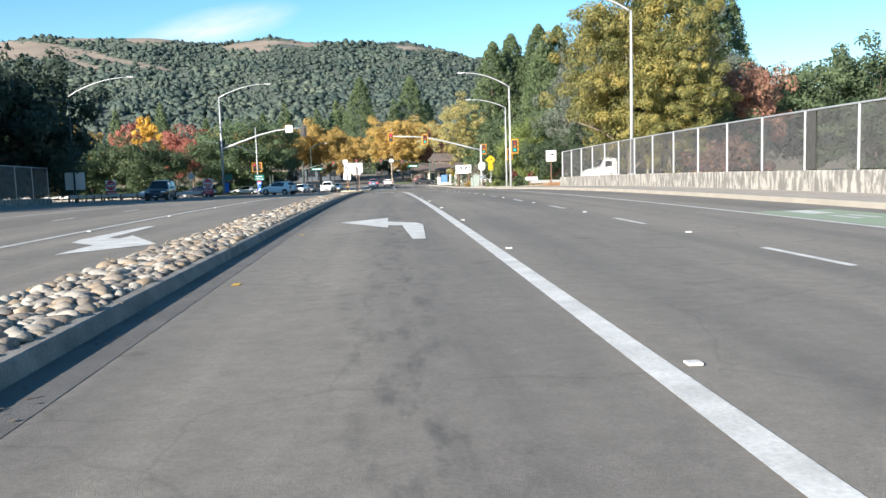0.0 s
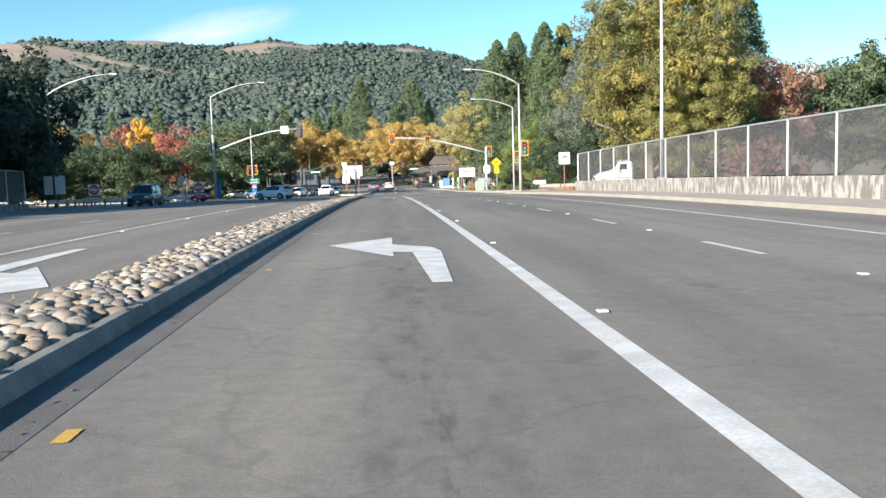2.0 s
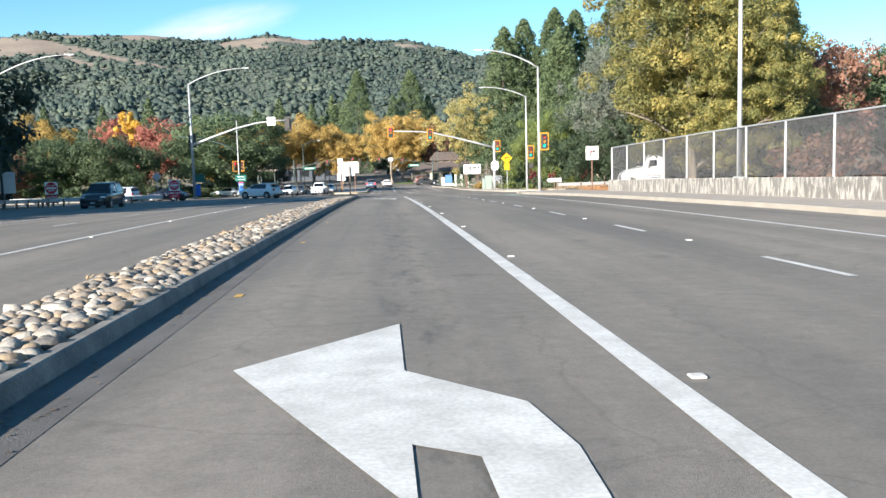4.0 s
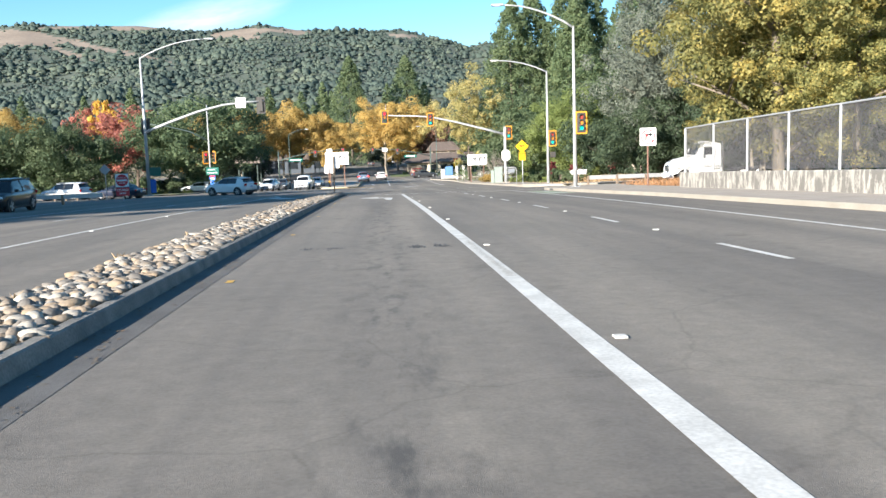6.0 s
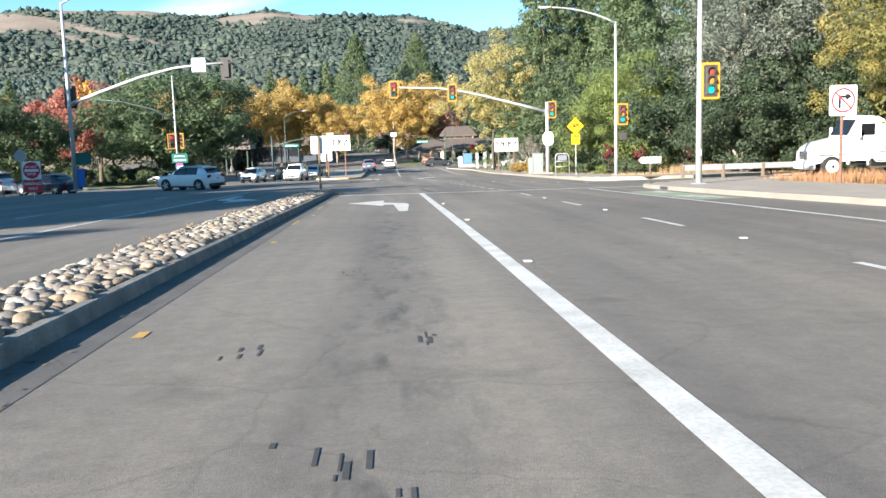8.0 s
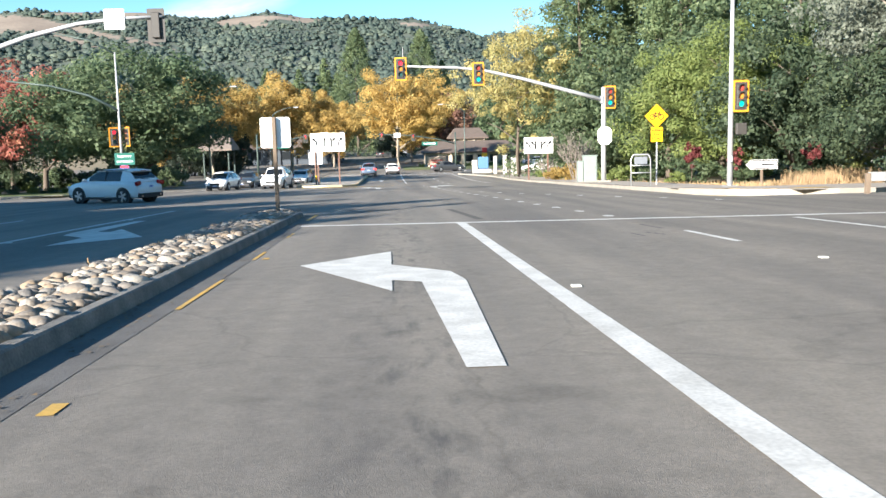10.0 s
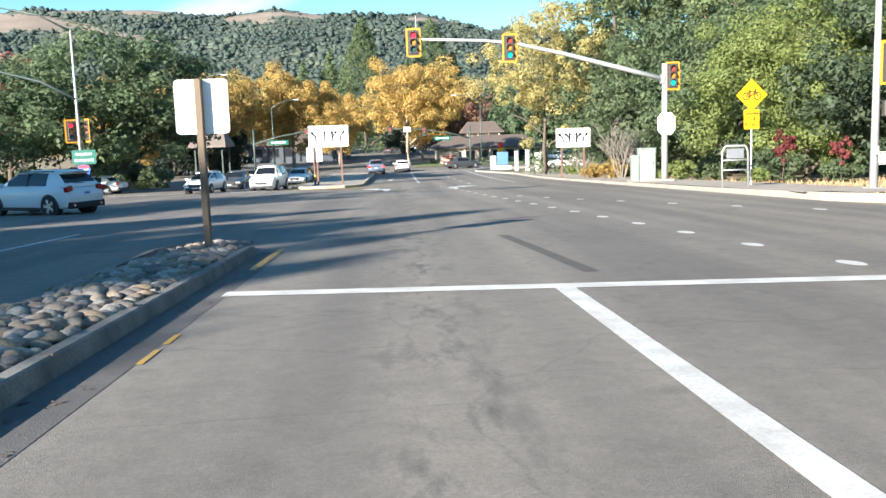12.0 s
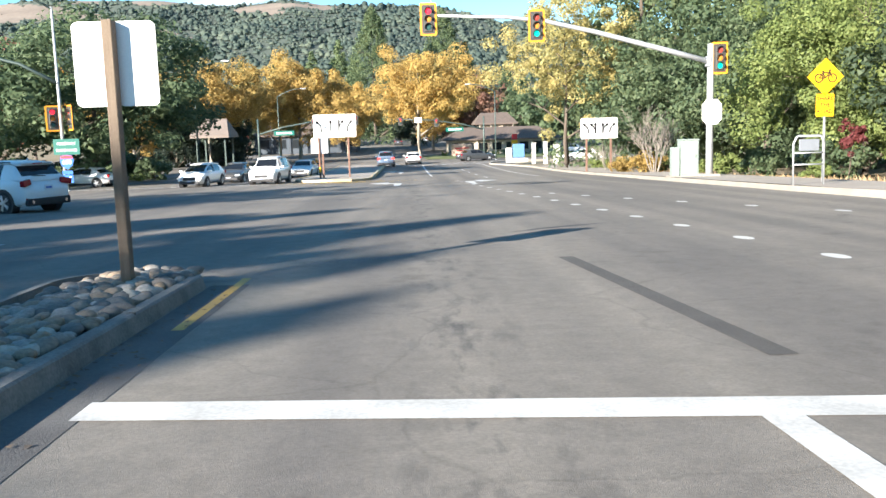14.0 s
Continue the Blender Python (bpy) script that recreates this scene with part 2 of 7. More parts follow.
def chain_link():
    """Chain-link wire: two families of crossing wires, open between them."""
    m = bpy.data.materials.new("chain_link")
    m.use_nodes = True
    n, l = m.node_tree.nodes, m.node_tree.links
    b = n["Principled BSDF"]
    b.inputs["Base Color"].default_value = (0.135, 0.133, 0.137, 1)
    b.inputs["Roughness"].default_value, b.inputs["Metallic"].default_value = 0.55, 0.3
    tc = n.new("ShaderNodeTexCoord")
    sep = n.new("ShaderNodeSeparateXYZ")
    l.new(tc.outputs["Object"], sep.inputs[0])

    def wires(op):
        s = n.new("ShaderNodeMath")
        s.operation = op
        l.new(sep.outputs["Y"], s.inputs[0])
        l.new(sep.outputs["Z"], s.inputs[1])
        k = n.new("ShaderNodeMath")
        k.operation = "MULTIPLY"
        k.inputs[1].default_value = 1 / 0.036
        l.new(s.outputs[0], k.inputs[0])
        f = n.new("ShaderNodeMath")
        f.operation = "FRACT"
        l.new(k.outputs[0], f.inputs[0])
        c = n.new("ShaderNodeMath")
        c.operation = "LESS_THAN"
        c.inputs[1].default_value = 0.31
        l.new(f.outputs[0], c.inputs[0])
        return c
    mx = n.new("ShaderNodeMath")
    mx.operation = "MAXIMUM"
    l.new(wires("ADD").outputs[0], mx.inputs[0])
    l.new(wires("SUBTRACT").outputs[0], mx.inputs[1])
    t = n.new("ShaderNodeBsdfTransparent")
    mix = n.new("ShaderNodeMixShader")
    l.new(mx.outputs[0], mix.inputs[0])
    l.new(t.outputs[0], mix.inputs[1])
    l.new(b.outputs[0], mix.inputs[2])
    l.new(mix.outputs[0], n["Material Output"].inputs[0])
    return m


M_ASPHALT = asphalt_mat()
M_SEAL = mat("crack_sealer", (0.07, 0.07, 0.072), 0.8, vary=0.3, scale=3)
M_PATCH = mat("sealed_strip", (0.096, 0.088, 0.081), 0.85, vary=0.3, scale=2.0, fine=50, bump=0.2, bump_scale=150)
M_PAINT = mat("road_paint", (0.66, 0.65, 0.62), 0.7, vary=0.28, scale=2.5, fine=35, color2=(0.50, 0.49, 0.465), contrast=0.3)
M_YELLOW_PAINT = mat("yellow_road_paint", (0.62, 0.36, 0.05), 0.7, vary=0.3, scale=3, color2=(0.45, 0.3, 0.1))
M_GREEN_PAINT = mat("green_lane_paint", (0.255, 0.345, 0.215), 0.75, vary=0.25, scale=1.5, color2=(0.28, 0.30, 0.235))
M_KERB = mat("kerb_concrete", (0.34, 0.31, 0.265), 0.88, vary=0.22, scale=1.2, fine=40, bump=0.3)
# median kerb: weathered blotches, and a darker tone for its shaded face
M_MEDIAN_KERB = mat("weathered_shaded_kerb_concrete", (0.29, 0.27, 0.24), 0.9, vary=0.35, scale=2.5, fine=40, bump=0.3, color2=(0.13, 0.125, 0.118))
M_GUTTER = mat("gutter_concrete", (0.135, 0.130, 0.125), 0.88, vary=0.3, scale=1.5, fine=40, bump=0.3, color2=(0.085, 0.08, 0.076))
M_WALK = mat("pavement_concrete", (0.39, 0.345, 0.30), 0.88, vary=0.2, scale=0.9, fine=40, bump=0.25)
M_PARAPET = stained_concrete()
M_LINK = chain_link()
M_GALV = mat("galvanised_steel", (0.46, 0.47, 0.48), 0.5, 0.45, vary=0.12, scale=6)
M_POLE = mat("painted_pole", (0.45, 0.46, 0.47), 0.5, 0.25, vary=0.1, scale=4)
M_DARK_POLE = mat("dark_green_pole", (0.07, 0.10, 0.09), 0.5, 0.2, vary=0.15)
M_WOOD = mat("weathered_post_wood", (0.225, 0.17, 0.122), 0.85, vary=0.35, scale=4, fine=50, stretch=(6, 6, 0.6), bump=0.4, color2=(0.15, 0.11, 0.08))
M_RUST = mat("rusty_brown_post", (0.20, 0.11, 0.08), 0.75, vary=0.3, scale=6)
M_WHITE_PANEL = mat("white_sign_sheet", (0.82, 0.82, 0.82), 0.4, vary=0.05, scale=2)
M_ALU = mat("bare_sign_aluminium", (0.80, 0.80, 0.81), 0.42, 0.15, vary=0.08, scale=2)
M_SIGN_RED = mat("red_sign_sheet", (0.62, 0.04, 0.05), 0.4, vary=0.06)
M_SIGN_GREEN = mat("green_sign_sheet", (0.004, 0.115, 0.088), 0.4, vary=0.06)
M_SIGN_BLUE = mat("blue_sign_sheet", (0.02, 0.13, 0.50), 0.4, vary=0.06)
M_SIGN_YELLOW = mat("yellow_sign_sheet", (0.90, 0.46, 0.01), 0.4, vary=0.05)
M_BLACK = mat("black_paint", (0.015, 0.015, 0.016), 0.45, vary=0.1)
M_SIG_BODY = mat("signal_housing", (0.06, 0.055, 0.05), 0.5, vary=0.15)
M_SIG_YELLOW = mat("signal_yellow_rim", (0.64, 0.27, 0.02), 0.45, vary=0.06)
M_LENS_OFF_R = mat("dark_red_lens", (0.40, 0.06, 0.045), 0.25, vary=0.1)
M_LENS_OFF_Y = mat("dark_amber_lens", (0.58, 0.22, 0.04), 0.25, vary=0.1)
M_LENS_OFF_G = mat("dark_green_lens", (0.03, 0.09, 0.08), 0.25, vary=0.1)
M_GREEN_LIT = mat("lit_green_lens", (0.0, 0.30, 0.22), 0.3, vary=0.02, emit=(0.0, 0.62, 0.46), strength=0.42)
M_RED_LIT = mat("lit_red_lens", (0.7, 0.02, 0.03), 0.3, vary=0.02, emit=(1.0, 0.03, 0.06), strength=0.55)
M_WEATHERED = mat("weathered_white_paint", (0.50, 0.49, 0.46), 0.7, vary=0.25, scale=2)
M_CABINET = mat("pale_green_cabinet", (0.26, 0.31, 0.28), 0.5, vary=0.15, scale=2)
M_GRASS = mat("dry_grass", (0.42, 0.30, 0.18), 0.9, vary=0.3, scale=2, island=True, color2=(0.33, 0.22, 0.10))
M_LAWN = mat("lawn", (0.10, 0.15, 0.035), 0.9, vary=0.35, scale=0.7, fine=20, color2=(0.17, 0.17, 0.06))
M_EARTH = mat("dry_earth", (0.30, 0.23, 0.15), 0.95, vary=0.35, scale=0.3, fine=8, color2=(0.18, 0.16, 0.09), bump=0.4, bump_scale=6)
M_HILL = mat("hill_grassland", (0.245, 0.203, 0.165), 0.95, vary=0.35, scale=0.02, fine=0.3, color2=(0.165, 0.132, 0.108), stretch=(0.5, 1.4, 1.4))
M_SCRUB = mat("hill_scrub", (0.092, 0.112, 0.088), 0.95, vary=0.4, scale=0.03, fine=0.3, color2=(0.060, 0.078, 0.064))
M_BARK = mat("bark", (0.14, 0.11, 0.085), 0.9, vary=0.4, scale=5, fine=25, stretch=(3, 3, 0.7), bump=0.6, bump_scale=12)
M_TWIG = mat("grey_brown_twigs", (0.28, 0.245, 0.21), 0.9, vary=0.2)
M_SYC_BARK = mat("sycamore_bark", (0.20, 0.165, 0.125), 0.85, vary=0.4, scale=3, fine=14, color2=(0.13, 0.11, 0.085), bump=0.4, bump_scale=10)
M_PALE_BARK = mat("pale_bark", (0.33, 0.285, 0.23), 0.85, vary=0.4, scale=3, fine=14, color2=(0.22, 0.19, 0.15), bump=0.4, bump_scale=10)
M_STONE = mat("river_cobble", (0.52, 0.46, 0.37), 0.8, vary=0.4, scale=7, fine=34, rand=True, color2=(0.10, 0.098, 0.097), bump=0.35, bump_scale=30)
M_STONE_J = mat("river_cobble_bed", (0.52, 0.46, 0.37), 0.8, vary=0.4, scale=7, fine=34, island=True, color2=(0.10, 0.098, 0.097), bump=0.35, bump_scale=30)
for cobble_mat in (M_STONE, M_STONE_J):
    # brown and grey stones between the pale and the dark ones
    for node in cobble_mat.node_tree.nodes:
        if node.bl_idname == "ShaderNodeValToRGB" and node.color_ramp.elements[1].color[2] < 0.5:
            for at, tint in ((0.34, (0.20, 0.175, 0.15, 1)), (0.52, (0.28, 0.208, 0.138, 1)), (0.68, (0.285, 0.265, 0.24, 1))):
                node.color_ramp.elements.new(at).color = tint
M_SOIL = mat("median_mortar", (0.115, 0.10, 0.085), 0.95, vary=0.3, scale=6)
M_GLASS = mat("tinted_car_glass", (0.012, 0.014, 0.017), 0.06, vary=0.05, spec=0.7)
M_TYRE = mat("tyre_rubber", (0.022, 0.022, 0.023), 0.8, vary=0.2, scale=10)
M_RIM = mat("alloy_rim", (0.55, 0.56, 0.58), 0.35, 0.8, vary=0.08)
M_TRIM = mat("black_plastic_trim", (0.03, 0.03, 0.033), 0.6, vary=0.15, scale=6)
M_TAIL = mat("tail_lamp_red", (0.36, 0.012, 0.018), 0.2, vary=0.05)
M_TAIL_LIT = mat("lit_brake_lamp", (0.7, 0.02, 0.02), 0.25, vary=0.02, emit=(1.0, 0.05, 0.03), strength=1.0)
M_HEAD = mat("head_lamp", (0.75, 0.77, 0.8), 0.15, 0.3, vary=0.05)
M_PLATE = mat("plate_blank", (0.72, 0.74, 0.78), 0.5, vary=0.05)
M_CHROME = mat("chrome", (0.75, 0.75, 0.76), 0.12, 1.0, vary=0.03)
M_ROOF_BROWN = mat("brown_roof_shingle", (0.155, 0.118, 0.098), 0.9, vary=0.35, scale=2, fine=14, bump=0.5, bump_scale=10)
M_WALL_CREAM = mat("cream_stucco", (0.55, 0.47, 0.37), 0.9, vary=0.15, scale=1)
# blue siding, coloured darker in place of tree shade on the walls
M_WALL_BLUE = mat("shaded_blue_siding", (0.065, 0.08, 0.10), 0.8, vary=0.15, scale=1)
M_TAN_ROOF = mat("tan_canopy_roof", (0.21, 0.17, 0.145), 0.85, vary=0.15, scale=1)
M_WINDOW = mat("window_glass", (0.02, 0.024, 0.028), 0.25, vary=0.1, spec=0.15)

L_OAK = leaf_mat("oak_leaves", (0.054, 0.088, 0.050), (0.112, 0.156, 0.084), (0.192, 0.232, 0.120))
L_DEEP = leaf_mat("deep_green_oak_leaves", (0.034, 0.056, 0.036), (0.074, 0.106, 0.062), (0.140, 0.176, 0.096))
L_DARK = leaf_mat("dark_evergreen_leaves", (0.028, 0.044, 0.036), (0.056, 0.078, 0.058), (0.098, 0.122, 0.080))
L_SYC = leaf_mat("yellowing_sycamore_leaves", (0.100, 0.122, 0.050), (0.265, 0.252, 0.092), (0.52, 0.41, 0.13), 0.4, 1.45)
L_AIRY = leaf_mat("thinning_golden_green_leaves", (0.235, 0.235, 0.095), (0.42, 0.365, 0.15), (0.55, 0.445, 0.195), 0.3, 1.2)
L_GOLD = leaf_mat("golden_sycamore_leaves", (0.26, 0.176, 0.060), (0.48, 0.335, 0.112), (0.61, 0.452, 0.170))
L_BRIGHT = leaf_mat("bright_green_leaves", (0.120, 0.165, 0.058), (0.215, 0.268, 0.090), (0.335, 0.355, 0.125), 0.3, 0.7)
L_RED = leaf_mat("red_autumn_leaves", (0.21, 0.075, 0.065), (0.42, 0.16, 0.125), (0.50, 0.28, 0.17))
L_DUSTY = leaf_mat("dusty_red_leaves", (0.22, 0.15, 0.10), (0.42, 0.225, 0.165), (0.50, 0.29, 0.21), 0.3, 1.2)
L_CRIMSON = leaf_mat("crimson_leaves", (0.11, 0.026, 0.032), (0.22, 0.062, 0.062), (0.30, 0.105, 0.095))
L_YELLOW = leaf_mat("bright_yellow_leaves", (0.42, 0.25, 0.05), (0.62, 0.40, 0.08), (0.72, 0.50, 0.12))
L_RUSSET = leaf_mat("russet_leaves", (0.15, 0.075, 0.055), (0.23, 0.13, 0.095), (0.23, 0.175, 0.10))
L_GREY = leaf_mat("grey_green_leaves", (0.12, 0.14, 0.11), (0.20, 0.225, 0.18), (0.30, 0.32, 0.265))
L_CONIFER = leaf_mat("redwood_needles", (0.066, 0.104, 0.060), (0.146, 0.196, 0.100), (0.25, 0.29, 0.145))
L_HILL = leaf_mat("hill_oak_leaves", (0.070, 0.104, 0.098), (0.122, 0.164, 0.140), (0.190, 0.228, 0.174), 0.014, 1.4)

# ---------------------------------------------------------------- mesh helpers


def mesh_of(name, verts, faces, material, smooth=False):
    me = bpy.data.meshes.new(name)
    me.from_pydata([tuple(v) for v in verts], [], [tuple(f) for f in faces])
    me.materials.append(material)
    if smooth:
        me.polygons.foreach_set("use_smooth", [True] * len(me.polygons))
    me.update()
    return me


def thing(name, x, y, z, label, category, turn=0.0, group="", kind=""):
    e = new(name)
    e.matrix_basis = pose(x, y, z, 0, 0, turn)
    e.empty_display_size = 0.2
    return tagged(e, label, category, group, kind)


def add(name, verts, faces, material, parent=None, label="", smooth=False):
    ob = new(name, mesh_of(name, verts, faces, material, smooth))
    ob.parent = parent
    return tagged(ob, label) if label else ob


def part(name, bm, material, parent=None, label="", smooth=False):
    me = bpy.data.meshes.new(name)
    bm.to_mesh(me)
    bm.free()
    me.materials.append(material)
    if smooth:
        me.polygons.foreach_set("use_smooth", [True] * len(me.polygons))
    ob = new(name, me)
    ob.parent = parent
    return tagged(ob, label) if label else ob


def bm_box(cx, cy, cz, sx, sy, sz, bevel=0.0, seg=1, bm=None, m=None):
    bm = bm or bmesh.new()
    t = Matrix.Translation((cx, cy, cz)) @ (m or Matrix.Identity(4)) @ Matrix.Diagonal((sx, sy, sz, 1))
    r = bmesh.ops.create_cube(bm, size=1, matrix=t)
    if bevel:
        es = list({e for v in r["verts"] for e in v.link_edges})
        bmesh.ops.bevel(bm, geom=es, offset=bevel, segments=seg, affect="EDGES", profile=0.6)
    return bm


def bm_cyl(p, q, r1, r2=None, seg=12, bm=None):
    bm = bm or bmesh.new()
    p, q = Vector(p), Vector(q)
    d = q - p
    m = Matrix.Translation((p + q) / 2) @ d.to_track_quat("Z", "Y").to_matrix().to_4x4()
    bmesh.ops.create_cone(bm, cap_ends=True, segments=seg, radius1=r1, radius2=r1 if r2 is None else r2, depth=d.length, matrix=m)
    return bm


def tube(points, radii, seg=8):
    """Vertices and faces of a round tube through the points."""
    pts = [Vector(p) for p in points]
    verts, faces = [], []
    for i, p in enumerate(pts):
        d = (pts[min(i + 1, len(pts) - 1)] - pts[max(i - 1, 0)]).normalized()
        q = d.to_track_quat("Z", "Y")
        r = radii[i] if hasattr(radii, "__len__") else radii
        for k in range(seg):
            a = 2 * math.pi * k / seg
            verts.append(p + q @ Vector((r * math.cos(a), r * math.sin(a), 0)))
    for i in range(len(pts) - 1):
        for k in range(seg):
            a, b = i * seg + k, i * seg + (k + 1) % seg
            faces.append((a, b, b + seg, a + seg))
    faces.append(tuple(range(seg))[::-1])
    faces.append(tuple(range(len(verts) - seg, len(verts))))
    return verts, faces


def plate(outline, depth, facing=-1):
    """A flat sheet in the x-z plane with the outline, thick along y; its front looks to -y."""
    n = len(outline)
    verts = [(x, 0, z) for x, z in outline] + [(x, depth, z) for x, z in outline]
    faces = [tuple(range(n)), tuple(range(2 * n - 1, n - 1, -1))]
    faces += [(i, n + i, n + (i + 1) % n, (i + 1) % n) for i in range(n)]
    return verts, faces


def rounded(w, h, r, cx=0.0, cz=0.0, seg=4):
    pts = []
    for sx, sz, a0 in ((1, 1, 0), (-1, 1, 90), (-1, -1, 180), (1, -1, 270)):
        for k in range(seg + 1):
            a = radians(a0 + 90 * k / seg)
            pts.append((cx + sx * (w / 2 - r) + r * math.cos(a), cz + sz * (h / 2 - r) + r * math.sin(a)))
    return pts


def shifted(vf, dx=0.0, dy=0.0, dz=0.0):
    return [(v[0] + dx, v[1] + dy, v[2] + dz) for v in vf[0]], vf[1]


def words(text, size, x, y, z, material, parent, name="lettering", spread=1.0):
    c = bpy.data.curves.new(name, "FONT")
    c.body, c.size, c.align_x, c.align_y, c.extrude = text, size, "CENTER", "CENTER", 0.002
    c.space_character = spread
    c.resolution_u = 2
    c.offset = size * 0.012
    c.materials.append(material)
    ob = new(name, c)
    ob.matrix_basis = pose(x, y, z, 90, 0, 0)
    ob.parent = parent
    return ob


# ---------------------------------------------------------------- ground, road, pavements


def road_z(y):
    """The height of the road: over the crest of the bridge, down to the crossing, then level."""
    if y < -40:
        return 0.592 - 0.0002 * 1600
    if y < 0:
        return -0.0148 * y - 0.0002 * y * y
    if y < 80:
        return -0.00015162 * y * y - 0.0148 * y
    z = -2.1544 - 0.0365 * (min(y, 140) - 80)
    if y > 140:
        u = min(y, 200) - 140
        z += -0.0365 * u + 0.0365 / 120 * u * u
    if y > 200:
        z -= 0.014 * (min(y, 238) - 200)
    if y > 245:
        z += 0.02 * (min(y, 420) - 245)
    return z


def steps(a, b, d):
    n = max(1, round((b - a) / d))
    return [a + (b - a) * i / n for i in range(n + 1)]


def strip(x0, x1, y0, y1, dz, dy=2.0, nx=1, verts=None, faces=None):
    """A sheet over the plan that follows the road's height."""
    verts, faces = ([] if verts is None else verts), ([] if faces is None else faces)
    ys, xs = steps(y0, y1, dy), [x0 + (x1 - x0) * i / nx for i in range(nx + 1)]
    o, k = len(verts), nx + 1
    verts += [(x, y, road_z(y) + dz) for y in ys for x in xs]
    for j in range(len(ys) - 1):
        for i in range(nx):
            a = o + j * k + i
            faces.append((a, a + 1, a + k + 1, a + k))
    return verts, faces


def bank(section, y0, y1, dy=3.0):
    """A long body with the closed section [(x, dz), ...], following the road's height."""
    ys, n = steps(y0, y1, dy), len(section)
    verts = [(x, y, road_z(y) + dz) for y in ys for x, dz in section]
    faces = []
    for j in range(len(ys) - 1):
        for i in range(n):
            a, b = j * n + i, j * n + (i + 1) % n
            faces.append((a, a + n, b + n, b))
    faces += [tuple(range(n)), tuple(range(len(verts) - 1, len(verts) - n - 1, -1))]
    return verts, faces


def along(points, section):
    """A kerb along a plan path [(x, y), ...]; section is [(offset to the left, dz), ...]."""
    pts = [Vector((x, y, 0)) for x, y in points]
    n, verts, faces = len(section), [], []
    for i, p in enumerate(pts):
        d = (pts[min(i + 1, len(pts) - 1)] - pts[max(i - 1, 0)]).normalized()
        side = Vector((-d.y, d.x, 0))
        for o, dz in section:
            q = p + side * o
            verts.append((q.x, q.y, road_z(q.y) + dz))
    for j in range(len(pts) - 1):
        for i in range(n):
            a, b = j * n + i, j * n + (i + 1) % n
            faces.append((a, b, b + n, a + n))
    faces += [tuple(range(n))[::-1], tuple(range(len(verts) - n, len(verts)))]
    return verts, faces


def ridge_z(x):
    """The hill's skyline at 1500 m."""
    xs = [-1500, -900, -615, -552, -480, -372, -272, -170, -124, 26, 49, 120, 157, 186, 300, 500, 900, 1500]
    zs = [120, 185, 202, 209, 205, 203, 190, 200, 191, 185, 187, 167, 157, 164, 150, 120, 80, 60]
    return float(np.interp(x, xs, zs))


def hill_z(x, y):
    """The rise of the wooded hill behind the town."""
    t = min(1.0, max(0.0, (y - 480) / 1020))
    s = x * 1500 / max(y, 400)
    base = -2.5 + t ** 1.15 * (ridge_z(s) * min(1.12, y / 1500) + 2.5)
    if y > 1500:
        base = ridge_z(s) - (y - 1500) * 0.12
    g = noise.noise((x / 160, y / 200, 0.3)) * 16 + noise.noise((x / 60, y / 80, 4.0)) * 6
    return base + g * t * (1 - t) * 3.2 * (1 if y < 1500 else 0)


def bald(x, y):
    """How open the hill is: the grassy meadow on its shoulder and the bare tops between the woods."""
    q, w = 1500 * x / (y - 36), 1500 * (hill_z(x, y) - 0.6) / (y - 36)
    b = -1.0
    for q0, w0, a, h, fall in ((-665, 190, 90, 17, -0.05), (-575, 193, 78, 13, -0.10), (-478, 181, 62, 6.5, -0.26), (-395, 163, 62, 3.4, -0.25), (-487, 163, 42, 4.5, -0.38),
                               (-384, 206, 52, 5.5, 0.0), (-500, 207, 55, 3.0, 0.0), (-222, 192, 58, 7.0, 0.08), (-138, 193, 32, 5.0, -0.08), (-206, 184, 26, 5.0, 0.0), (55, 181, 30, 3.2, -0.1)):
        b = max(b, 1 - math.hypot((q - q0) / a, (w - w0 - fall * (q - q0)) / h))
    return b + 0.30 * noise.noise((x / 55, y / 75, 1.0)) + 0.22 * noise.noise((x / 20, y / 30, 5.0))


def ground_z(x, y):
    z = road_z(y) - 0.1
    if y < 74 and x > 16:
        z -= min(4.5, (x - 16) * 0.4)
    if y < 84 and x < -32:
        z -= min(4.5, (-32 - x) * 0.4)
    if y > 480:
        z = hill_z(x, y)
    return z


xs = steps(-2300, -1000, 100) + steps(-975, -40, 12) + [-36, -32, -31, -22, -10, 0, 11.6, 15.3, 16.2, 20, 26] + steps(36, 280, 12) + steps(300, 700, 25) + steps(800, 2300, 100)
ys = [-400, -200, -100] + steps(-40, 240, 5) + steps(260, 480, 20) + steps(500, 1000, 20) + steps(1010, 1500, 10) + [1540, 1600, 1700, 1900, 2300, 2800, 3800]
gv = [(x, y, ground_z(x, y)) for y in ys for x in xs]
k = len(xs)
gf = [(j * k + i, j * k + i + 1, (j + 1) * k + i + 1, (j + 1) * k + i) for j in range(len(ys) - 1) for i in range(k - 1)]
ground = new("ground", mesh_of("ground", gv, gf, M_EARTH, True))
tagged(ground, "dry earth ground rising to grassy hills", "ground", kind="structure")
ground.data.materials.append(M_HILL)
ground.data.materials.append(M_SCRUB)
for p in ground.data.polygons:
    if p.center.y > 520:
        p.material_index = 1 if bald(p.center.x, p.center.y) > 0.12 else 2

